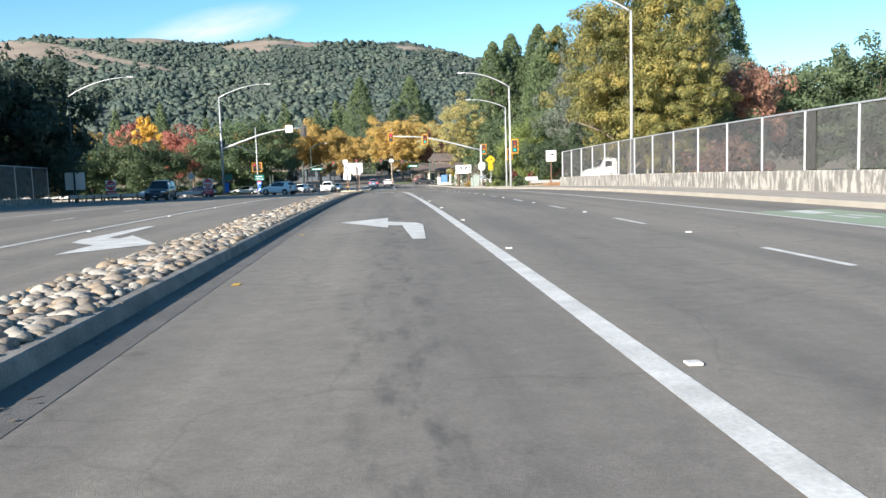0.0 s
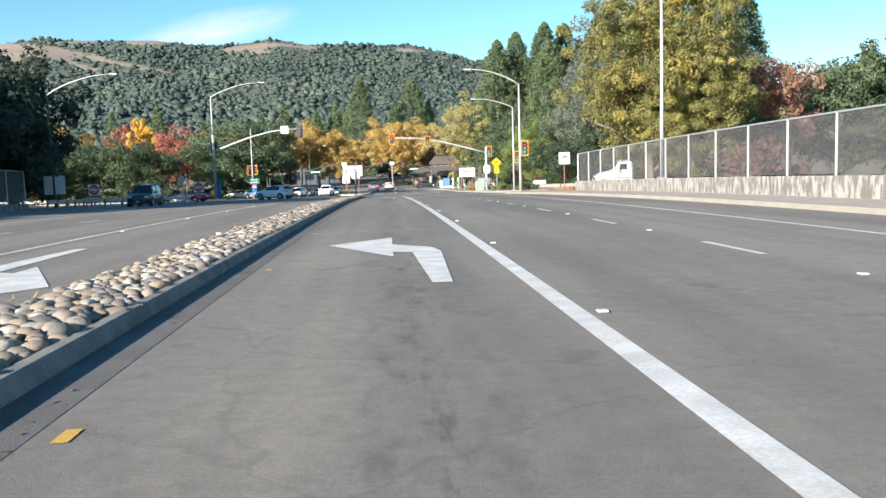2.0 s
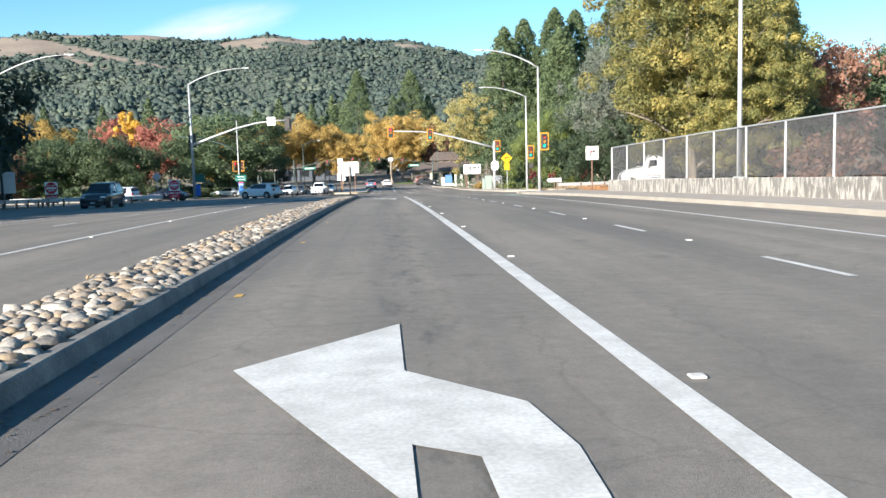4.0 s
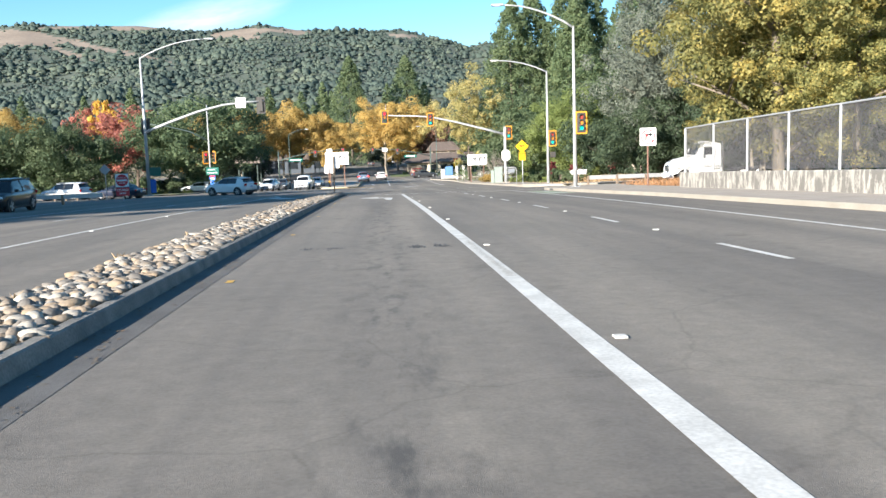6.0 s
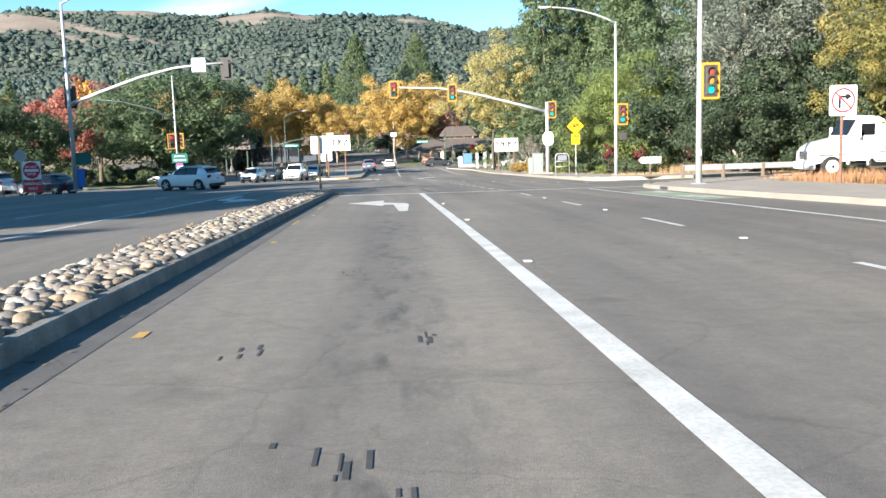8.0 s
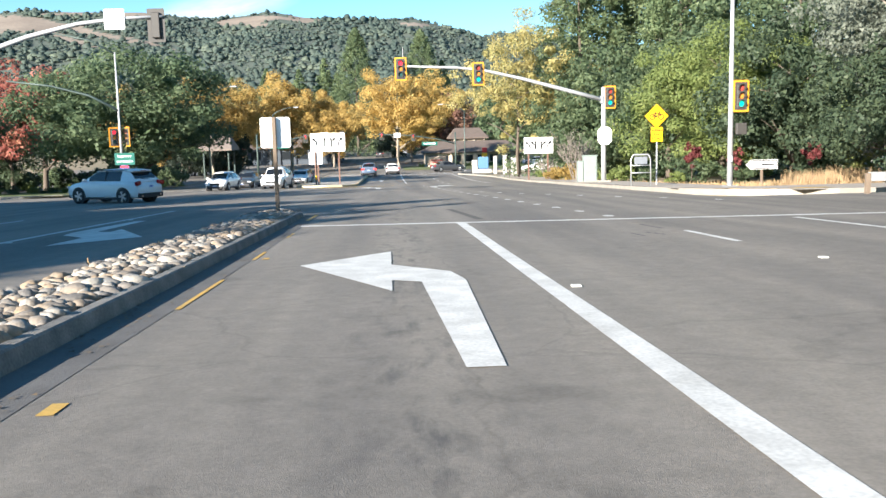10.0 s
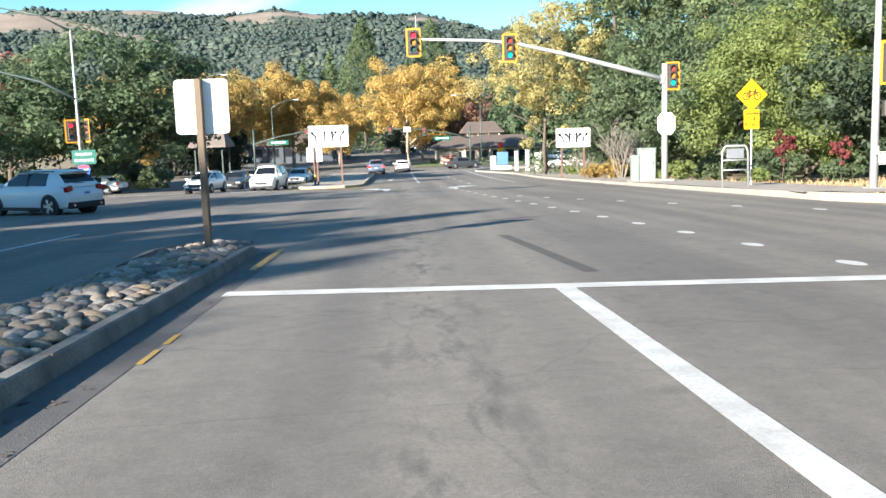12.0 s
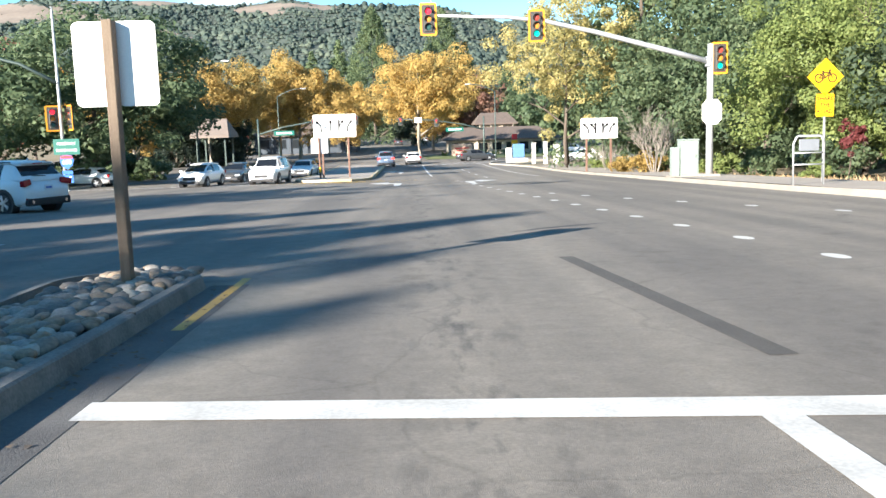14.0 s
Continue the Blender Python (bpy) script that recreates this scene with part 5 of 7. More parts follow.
for i in range(2600):
    x, y = rng.uniform(15.6, 20.4), rng.uniform(80.5, 87.5)
    h, a, w, z = rng.uniform(0.2, 0.72), rng.uniform(0, 6.28), 0.02, ground_z(x, y)
    o = len(gv4)
    gv4 += [(x - w * math.cos(a), y - w * math.sin(a), z), (x + w * math.cos(a), y + w * math.sin(a), z), (x + rng.gauss(0, 0.16), y + rng.gauss(0, 0.16), z + h)]
    gf4.append((o, o + 1, o + 2))
tagged(add("tall_dry_grass", gv4, gf4, mat("russet_grass", (0.40, 0.215, 0.10), 0.9, vary=0.3, scale=2, island=True, color2=(0.22, 0.115, 0.06)), None, "tall russet dry grass at the parapet's end"), category="grass", kind="stuff")
gv5, gf5 = [], []
while len(gf5) < 3600:
    y = rng.uniform(109.5, 116.5)
    x = 19.9 + (y - 113) * 0.5 + 9.0 * rng.random()
    tuft_h = 0.5 + 0.5 * noise.noise((x * 0.7, y * 0.7, 4.0))
    if rng.random() > tuft_h + 0.25:
        continue
    h, a, w, z = (0.3 + 0.95 * tuft_h) * rng.uniform(0.6, 1.1), rng.uniform(0, 6.28), 0.018, ground_z(x, y)
    o = len(gv5)
    gv5 += [(x - w * math.cos(a), y - w * math.sin(a), z - 0.02), (x + w * math.cos(a), y + w * math.sin(a), z - 0.02), (x + rng.gauss(0, 0.14), y + rng.gauss(0, 0.14), z + h)]
    gf5.append((o, o + 1, o + 2))
tagged(add("tall_straw_grass", gv5, gf5, mat("straw_grass", (0.44, 0.31, 0.17), 0.9, vary=0.3, scale=2, island=True, color2=(0.27, 0.175, 0.10)), None, "tall straw-coloured dry grass on the far corner"), category="grass", kind="stuff")
v, f = strip(-60, -22.3, 131.2, 149.4, 0.1, 3, 6)
tagged(add("lawn", v, f, M_LAWN), "green lawn on the far corner", "lawn", kind="structure")
v, f = strip(-70, -22.3, 161, 191.5, 0.02, 3, 6)
# dark sheet over bare earth, standing in for the shade under the trees
strip(-70, -22.6, 204.5, 262, 0.0, 4, 6, v, f)
tagged(add("car_park_and_shade", v, f, M_ASPHALT), "dark asphalt car park, with a dark sheet for the shade under trees", "car park", kind="structure")
for i in range(17):
    plant(T_SHRUB[i % 2], -24.6 - i * 1.5, 147.2 + 0.3 * math.sin(i * 2.1), 0.6 if i % 2 == 0 else 0.44, i * 67, tall=0.85, label="low clipped green hedge shrub behind the kerb")
kv, kf = along([(-60, 130.8), (-30, 130.8), (-25, 131.2), (-22.8, 132.6), (-22.1, 135), (-22, 140), (-22.2, 147), (-23, 149), (-26, 149.8), (-60, 149.8)], [(0.0, -0.1), (0.0, 0.13), (0.03, 0.155), (0.17, 0.16), (0.17, -0.1)][::-1])
tagged(add("kerb", kv, kf, M_KERB), "pale concrete kerb of the far left corner", "kerb", kind="structure")
for i in range(16):
    plant(T_SHRUB[i % 2], -23.5 - i * 2.2, 162 + 0.6 * (i % 2), 0.6, i * 50, label="low clipped hedge shrub behind the kerb")

for i in range(22):
    plant(T_SHRUB[1], -22.8 - i * 1.9, 165 + 1.2 * math.sin(i * 1.7), 1.1 + 0.2 * math.sin(i * 2.3), i * 83, label="dense dark green hedge shrub before the car park")
for x, y, q in ((-24.5, 205.8, 0.5), (-31, 204.8, 0.55), (-36.5, 206, 0.5)):
    plant(T_DARK[1], x, y, q, x * 13)

# the second island and its nose
isl = thing("traffic_island", 0, 0, 0, "raised concrete island with pale yellow kerb", "traffic island", kind="structure")
ip = [(-2.7, y) for y in steps(188, 146.5, 4)] + [(-3.0, 144.6), (-3.9, 143.2), (-5.2, 142.8), (-6.6, 143.2), (-7.6, 144.6), (-8.0, 146.5)] + [(-8.2, y) for y in steps(150, 188, 4)]
iv, jf2 = along(ip, [(0.0, -0.05), (0.0, 0.14), (-0.03, 0.165), (-0.2, 0.17), (-0.2, -0.05)])
add("kerb", iv, jf2, mat("faded_yellow_kerb", (0.55, 0.42, 0.22), 0.85, vary=0.3, scale=1.5, color2=(0.5, 0.45, 0.36)), isl)
v, f = strip(-7.9, -2.95, 145, 188, 0.14, 3, 2)
strip(-6.9, -3.7, 143.4, 145, 0.14, 1, 1, v, f)
add("slab", v, f, M_WALK, isl)
lv, lf = [], []
for i in range(1100):
    x, y, a = rng.gauss(-4.4, 1.8), 142.4 - abs(rng.gauss(0, 2.2)), rng.uniform(0, 6.28)
    o = len(lv)
    s = rng.uniform(0.04, 0.09)
    lv += [(x, y, road_z(y) + 0.012), (x + s * math.cos(a), y + s * math.sin(a), road_z(y) + 0.02), (x + s * math.cos(a + 1.4), y + s * math.sin(a + 1.4), road_z(y) + 0.03)]
    lf.append((o, o + 1, o + 2))
tagged(add("fallen_leaves", lv, lf, L_GOLD, None, "fallen brown leaves by the island nose"), category="leaves", kind="stuff")

# ---------------------------------------------------------------- signals, lamps, signs


def signal_head(parent, x, y, z, lit, scale=1.0, turn=0.0, rim=True):
    """A three-lens signal: yellow-rimmed back board, housing, lenses under visors; the front looks to -y."""
    hd = new("signal_head")
    hd.matrix_basis = pose(x, y, z, 0, 0, turn) @ Matrix.Diagonal((scale, scale, scale, 1))
    hd.parent = parent
    v, f = plate(rounded(0.74, 1.42, 0.06), 0.02)
    add("yellow_rim", *shifted((v, f), 0, 0.012, 0), M_SIG_YELLOW if rim else M_SIG_BODY, hd)
    v, f = plate(rounded(0.56, 1.24, 0.04), 0.03)
    add("back_board", v, f, M_SIG_BODY, hd)
    part("housing", bm_box(0, 0.07, 0, 0.36, 0.22, 1.08, 0.03), M_SIG_BODY, hd)
    for i, (off, on) in enumerate(((M_LENS_OFF_R, M_RED_LIT), (M_LENS_OFF_Y, M_RED_LIT), (M_LENS_OFF_G, M_GREEN_LIT))):
        zz = 0.345 - 0.345 * i
        bm = bmesh.new()
        bmesh.ops.create_uvsphere(bm, u_segments=16, v_segments=8, radius=0.15, matrix=Matrix.Translation((0, -0.02, zz)) @ Matrix.Diagonal((1, 0.3, 1, 1)))
        part("lens", bm, on if lit == i else off, hd, smooth=True)
        vv, ff = [], []
        for k in range(13):
            a = radians(-20 + 220 * k / 12)
            for d, rr in ((-0.01, 0.168), (-0.19, 0.172)):
                vv.append((rr * math.cos(a), d, zz + rr * math.sin(a)))
        ff = [(2 * k, 2 * k + 1, 2 * k + 3, 2 * k + 2) for k in range(12)]
        add("visor", vv, ff, M_SIG_BODY, hd, smooth=True)
    return hd


def pole(parent, x, y, z0, z1, r0, r1, material=None):
    v, f = tube([(x, y, z0), (x, y, (z0 + z1) / 2), (x, y, z1)], [r0, (r0 + r1) / 2, r1], 12)
    add("pole", v, f, material or M_POLE, parent, smooth=True)
    part("base_plate", bm_box(x, y, z0 + 0.02, r0 * 3.6, r0 * 3.6, 0.06, 0.01), M_GALV, parent)


def lamp_arm(parent, a, b, material=None):
    """A rising, curved arm from a to b, with a flat street lamp at its end."""
    a, b = Vector(a), Vector(b)
    pts = []
    for i in range(9):
        t = i / 8
        p = a.lerp(b, t)
        p.z = a.z + (b.z - a.z) * math.sin(t * math.pi / 2) ** 0.85
        pts.append(p)
    v, f = tube(pts, [0.07 - 0.03 * i / 8 for i in range(9)], 8)
    add("arm", v, f, material or M_POLE, parent, smooth=True)
    d = (b - a).normalized()
    lum = new("luminaire")
    lum.matrix_basis = Matrix.Translation(b) @ Matrix.Rotation(math.atan2(d.y, d.x), 4, "Z")
    lum.parent = parent
    part("lamp_body", bm_box(0.35, 0, 0.02, 0.75, 0.3, 0.11, 0.045, 2), M_POLE, lum)
    part("lamp_glass", bm_box(0.42, 0, -0.045, 0.45, 0.22, 0.03, 0.01), M_WHITE_PANEL, lum)


# near right corner: pole with signal and street lamp
p = thing("signal_pole", 12.02, 84.5, road_z(84.5) + 0.13, "tall grey steel pole with signal and street lamp", "traffic light")
H87 = road_z(84.5) + 0.13
pole(p, 0, 0, 0, 7.45 - H87, 0.13, 0.07)
lamp_arm(p, (0, 0, 7.35 - H87), (-4.2, 0, 8.75 - H87))
signal_head(p, 0.4, -0.1, 1.70 - H87, 2, 0.96)
part("bracket", bm_box(0.2, 0.05, 1.85 - H87, 0.35, 0.06, 0.06, 0.01), M_SIG_BODY, p)
part("button_box", bm_box(-0.02, -0.17, 1.2, 0.13, 0.1, 0.28, 0.02), M_POLE, p)
# far right corner: pole with signal, lamp, small walk signal
p = thing("signal_pole", 14.72, 107, road_z(107) + 0.13, "grey steel pole with signal, lamp and walk box", "traffic light")
H = road_z(107) + 0.13
pole(p, 0, 0, 0, 6.6 - H, 0.13, 0.07)
lamp_arm(p, (0, 0, 6.5 - H), (-4.1, 0, 7.55 - H))
signal_head(p, 0.4, -0.1, 0.86 - H, 2, 0.95)
part("walk_signal", bm_box(0.44, -0.05, -0.53 - H, 0.46, 0.22, 0.5, 0.03), M_SIG_BODY, p, "dark pedestrian signal box")
part("button_box", bm_box(-0.02, -0.17, 1.2, 0.13, 0.1, 0.28, 0.02), M_POLE, p)
# mast over the crossing
p = thing("signal_mast", 13.62, 125, road_z(125) + 0.13, "grey steel signal mast with a long curved arm", "traffic light")
H = road_z(125) + 0.13
pole(p, 0, 0, 0, 2.3 - H, 0.17, 0.14)
arm_pts = [(0, 0, 1.5 - H), (-2.2, 0, 2.12 - H), (-5.2, 0, 2.94 - H), (-7.6, 0, 3.5 - H), (-9.2, 0, 3.68 - H), (-12.6, 0, 3.84 - H)]
v, f = tube(arm_pts, [0.13, 0.12, 0.105, 0.09, 0.08, 0.06], 10)
add("arm", v, f, M_POLE, p, smooth=True)
part("arm_flange", bm_box(-0.12, 0, 1.53 - H, 0.16, 0.4, 0.46, 0.02), M_GALV, p)
signal_head(p, 0.38, -0.12, 1.66 - H, 2)
signal_head(p, -7.9, -0.12, 3.27 - H, 2)
signal_head(p, -12.7, -0.12, 3.66 - H, 0)
v, f = tube([(-12.55, 0, 3.8 - H), (-12.55, 0, 5.0 - H)], 0.018, 6)
add("antenna_rod", v, f, M_POLE, p)
oct_ = [(-0.45, 0.32), (-0.25, 0.56), (0.25, 0.56), (0.45, 0.32), (0.45, -0.32), (0.25, -0.56), (-0.25, -0.56), (-0.45, -0.32)]
v, f = plate(oct_[::-1], 0.03)
add("sign_back", *shifted((v, f), 0.02, -0.22, -0.73 - H), M_WHITE_PANEL, p, "blank pale back of an eight-sided sign")
part("footing", bm_box(0, 0, 0.05, 0.8, 0.8, 0.16, 0.02), M_KERB, p)
# left mast, seen from behind
HL = road_z(109) + 0.3
p = thing("signal_mast", -19.7, 109, HL, "tall grey mast with lamp, seen from behind", "traffic light")
pole(p, 0, 0, 0, 8.8 - HL, 0.17, 0.08)
lamp_arm(p, (0, 0, 8.7 - HL), (5.5, 0, 10.2 - HL))
arm_pts = [(0, 0, 2.5 - HL), (2.0, 0, 3.25 - HL), (4.5, 0, 4.1 - HL), (6.6, 0, 4.6 - HL), (8.4, 0, 4.8 - HL), (10.2, 0, 4.86 - HL)]
v, f = tube(arm_pts, [0.13, 0.12, 0.105, 0.09, 0.08, 0.06], 10)
add("arm", v, f, M_POLE, p, smooth=True)
v, f = plate(rounded(0.86, 0.86, 0.05), 0.02)
add("sign_back", *shifted((v, f), 8.2, -0.12, 4.76 - HL), M_WHITE_PANEL, p, "blank white back of a sign")
signal_head(p, 9.9, 0.1, 4.5 - HL, -1, turn=180, rim=False)
signal_head(p, 0.0, 0.35, 3.0 - HL, -1, turn=180, rim=False)
v, f = plate(rounded(0.95, 0.76, 0.05), 0.02)
add("green_sign", *shifted((v, f), 0.65, -0.2, -0.88 - HL), M_SIGN_GREEN, p, "green freeway entrance sign")
v, f = plate(rounded(0.46, 1.15, 0.05), 0.02)
add("blue_sign", *shifted((v, f), 0.42, -0.2, -2.1 - HL), M_SIGN_BLUE, p, "blue route sign stack")
# far left corner: pole with twin heads and freeway signs
HF = road_z(135) + 0.16
p = thing("signal_pole", -19.25, 135, HF, "slender grey pole with amber signals and signs", "traffic light")
pole(p, 0, 0, 0, 6.0 - HF, 0.11, 0.06)
signal_head(p, -0.42, -0.05, 0.0 - HF, 0, turn=25)
signal_head(p, 0.5, -0.05, 0.02 - HF, -1, turn=-50)
v, f = tube([(0, 0, 1.9 - HF), (-2.0, 0, 3.0 - HF), (-4.5, -0.3, 3.7 - HF), (-7.5, -0.5, 4.1 - HF)], [0.1, 0.09, 0.07, 0.05], 8)
add("arm", v, f, M_DARK_POLE, p, smooth=True)
v, f = tube([(0, 0, 5.9 - HF), (-1.8, 0, 6.9 - HF), (-4.2, 0, 7.4 - HF)], [0.06, 0.05, 0.04], 8)
add("lamp_arm", v, f, M_DARK_POLE, p, smooth=True)
gs = new("freeway_sign")
gs.matrix_basis = pose(0.25, -0.2, -1.57 - HF)
gs.parent = p
v, f = plate(rounded(1.42, 0.86, 0.05), 0.02)
add("panel", v, f, M_SIGN_GREEN, gs)
words("FREEWAY", 0.215, 0, -0.004, 0.17, M_WHITE_PANEL, gs, spread=1.1)
words("ENTRANCE", 0.215, 0, -0.004, -0.19, M_WHITE_PANEL, gs, spread=1.05)
sh = new("route_shield")
sh.matrix_basis = pose(0.2, -0.2, -2.42 - HF)
sh.parent = p
shield = [(-0.3, 0.36), (0, 0.4), (0.3, 0.36), (0.38, 0.12), (0.3, -0.18), (0, -0.4), (-0.3, -0.18), (-0.38, 0.12)]
v, f = plate(shield[::-1], 0.02)
add("panel", v, f, M_SIGN_BLUE, sh)
v, f = plate([(-0.29, 0.34), (0, 0.38), (0.29, 0.34), (0.33, 0.2), (-0.33, 0.2)][::-1], 0.004)
add("red_band", *shifted((v, f), 0, -0.005, 0), M_SIGN_RED, sh)
words("680", 0.34, 0, -0.004, 0.0, M_WHITE_PANEL, sh)
for i, (zz, hh) in enumerate(((-2.98, 0.2), (-3.34, 0.46))):
    v, f = plate(rounded(0.58, hh, 0.03), 0.02)
    add("blue_plate", *shifted((v, f), 0.2, -0.2, zz - HF), M_SIGN_BLUE, p)
ar = [(-0.2, -0.06), (-0.02, -0.18), (-0.04, -0.08), (0.2, 0.12), (0.15, 0.18), (-0.08, -0.01), (-0.1, 0.06)]
v, f = plate(ar[::-1], 0.004)
add("arrow", *shifted((v, f), 0.2, -0.206, -3.36 - HF), M_WHITE_PANEL, p)

# bridge street lamp on the right parapet, and the one far left
p = thing("street_lamp", 14.72, 52.2, road_z(52.2) + 0.86, "tall pale steel street lamp on the parapet", "street lamp")
pole(p, 0, 0, 0, 9.6, 0.11, 0.07)
lamp_arm(p, (0, 0, 9.5), (-2.4, 0, 10.4))
# the far left pole takes a dark colour for the foliage shade over it
p = thing("street_lamp", -30.2, 88, road_z(88) - 0.3, "street lamp with a long curved arm, pole coloured dark for shade", "street lamp")
pole(p, 0, 0, 0, 10.6, 0.1, 0.06, M_DARK_POLE)
lamp_arm(p, (0, 0, 10.5), (5.6, 0, 12.2))
for x, y, dx, zt in ((-19.5, 168, 2.6, 5.4), (-16.5, 200, 3.0, 4.2), (11, 196, -3.0, 4.0), (-14, 245, 2.6, 5.0)):
    p = thing("street_lamp", x, y, road_z(y) + 0.05, "grey street lamp along the far street", "street lamp", group="far street lamps")
    h = zt - road_z(y)
    pole(p, 0, 0, 0, h - 0.9, 0.09, 0.06, M_DARK_POLE)
    lamp_arm(p, (0, 0, h - 1.0), (dx, 0, h), M_DARK_POLE)


def sign_post(name, x, y, z, h, label, category="road sign", material=None, r=0.035, group=""):
    t = thing(name, x, y, z, label, category, group=group)
    part("post", bm_cyl((0, 0, -0.1), (0, 0, h), r, seg=8), material or M_GALV, t)
    return t


def ring(cx, cz, r, w, seg=28):
    vv = []
    for k in range(seg):
        a = 2 * math.pi * k / seg
        for rr in (r - w, r):
            vv += [(cx + rr * math.cos(a), 0, cz + rr * math.sin(a))]
    return vv, [(2 * k, 2 * k + 1, 2 * ((k + 1) % seg) + 1, 2 * ((k + 1) % seg)) for k in range(seg)]


def bar(x0, z0, x1, z1, w):
    d = Vector((x1 - x0, 0, z1 - z0)).normalized()
    s = Vector((-d.z, 0, d.x)) * w / 2
    a, b = Vector((x0, 0, z0)), Vector((x1, 0, z1))
    return [tuple(a - s), tuple(a + s), tuple(b + s), tuple(b - s)], [(0, 1, 2, 3)]


# no right turn
zt = road_z(79.6) + 0.15
s = sign_post("no_right_turn_sign", 15.02, 79.6, zt, 3.15, "white no-right-turn sign on a brown post", material=M_RUST, r=0.05)
v, f = plate(rounded(0.92, 0.98, 0.06), 0.02)
add("panel", *shifted((v, f), 0, -0.07, 0.72 - zt), M_WHITE_PANEL, s)
v, f = ring(0, 0.72 - zt, 0.40, 0.06)
add("red_ring", *shifted((v, f), 0, -0.076, 0), M_SIGN_RED, s)
vv, ff = bar(-0.12, 0.46 - zt, -0.12, 0.86 - zt, 0.08)
add("arrow_stem", *shifted((vv, ff), 0, -0.074, 0), M_BLACK, s)
vv, ff = bar(-0.12, 0.84 - zt, 0.12, 0.84 - zt, 0.08)
add("arrow_bend", *shifted((vv, ff), 0, -0.0745, 0), M_BLACK, s)
add("arrow_head", [(0.08, -0.075, 0.98 - zt), (0.08, -0.075, 0.70 - zt), (0.28, -0.075, 0.84 - zt)], [(0, 1, 2)], M_BLACK, s)
vv, ff = bar(-0.27, 0.98 - zt, 0.27, 0.46 - zt, 0.055)
add("red_slash", *shifted((vv, ff), 0, -0.078, 0), M_SIGN_RED, s)


def do_not_enter(x, y, ztop, label):
    s = sign_post("do_not_enter_sign", x, y, road_z(y), ztop - road_z(y), label, r=0.04)
    z0 = ztop - road_z(y)
    v, f = plate(rounded(1.06, 1.06, 0.05), 0.02)
    add("panel", *shifted((v, f), 0, -0.06, z0 - 0.53), M_WHITE_PANEL, s)
    disc = [(0.49 * math.cos(radians(a)), 0.49 * math.sin(radians(a))) for a in range(0, 360, 12)]
    v, f = plate(disc, 0.004)
    add("red_disc", *shifted((v, f), 0, -0.066, z0 - 0.53), M_SIGN_RED, s)
    v, f = plate(rounded(0.8, 0.15, 0.02), 0.003)
    add("white_bar", *shifted((v, f), 0, -0.071, z0 - 0.53), M_WHITE_PANEL, s)
    words("DO NOT", 0.17, 0, -0.07, z0 - 0.32, M_WHITE_PANEL, s)
    words("ENTER", 0.17, 0, -0.07, z0 - 0.75, M_WHITE_PANEL, s)
    v, f = plate(rounded(1.06, 0.68, 0.05), 0.02)
    add("lower_panel", *shifted((v, f), 0, -0.06, z0 - 1.46), M_SIGN_RED, s)
    words("WRONG", 0.24, 0, -0.07, z0 - 1.32, M_WHITE_PANEL, s)
    words("WAY", 0.24, 0, -0.07, z0 - 1.6, M_WHITE_PANEL, s)
    return s


do_not_enter(-20.8, 105, -0.88, "red and white do-not-enter and wrong-way signs")
do_not_enter(-28.4, 93.4, -0.5, "red do-not-enter and wrong-way signs at the gore")
s = sign_post("warning_sign", -24.2, 112, road_z(112), 3.1, "grey back of a diamond warning sign", r=0.04)
v, f = plate([(0, 0.5), (0.5, 0), (0, -0.5), (-0.5, 0)], 0.02)
add("panel", *shifted((v, f), 0, -0.06, 2.7), M_GALV, s)
s = sign_post("sign_board", -30.3, 88.5, road_z(88.5) - 0.4, 3.2, "blank white back of a sign in shade", r=0.05)
v, f = plate(rounded(1.9, 1.7, 0.08), 0.02)
add("panel", *shifted((v, f), 0, -0.06, 2.5), M_ALU, s)

# blank double sign back on the wooden post at the island's nose
zp = -2.46
s = thing("median_sign", -3.08, 93.8, zp, "blank white sign backs on a weathered wooden post", "road sign")
part("post", bm_box(0, 0.0, 1.23, 0.1, 0.14, 2.6, 0.008), M_WOOD, s, "weathered brown timber post")
for x0, w in ((-0.19, 0.41), (0.22, 0.40)):
    v, f = plate(rounded(w, 0.82, 0.06), 0.012)
    add("panel", *shifted((v, f), x0 + (0.01 if x0 < 0 else 0), 0.078 if x0 < 0 else 0.085, 2.12), M_ALU, s)

# bicycle sign with the plate below
zb = road_z(113.9) + 0.15
s = sign_post("bicycle_sign", 13.62, 113.9, zb, 3.6, "yellow diamond bicycle sign over a share-the-road plate", r=0.04)
v, f = plate([(0, 0.61), (0.61, 0), (0, -0.61), (-0.61, 0)][::-1], 0.02)
add("diamond_panel", *shifted((v, f), -0.03, -0.06, 0.22 - zb), M_SIGN_YELLOW, s)
bz = 0.21 - zb
for cx in (-0.25, 0.2):
    v, f = ring(cx, bz - 0.03, 0.155, 0.045, 20)
    add("wheel_mark", *shifted((v, f), 0, -0.066, 0), M_BLACK, s)
for i, b in enumerate(((-0.25, -0.03, -0.13, 0.14), (-0.13, 0.14, 0.1, 0.14), (0.1, 0.14, -0.04, -0.03), (-0.04, -0.03, -0.13, 0.14), (-0.25, -0.03, -0.04, -0.03), (0.2, -0.03, 0.09, 0.2), (-0.16, 0.18, -0.08, 0.18), (0.07, 0.22, 0.16, 0.22))):
    v, f = bar(b[0], bz + b[1], b[2], bz + b[3], 0.042)
    add("frame_mark", *shifted((v, f), 0, -0.067 - 0.0004 * i, 0), M_BLACK, s)
v, f = plate(rounded(0.6, 0.74, 0.04), 0.02)
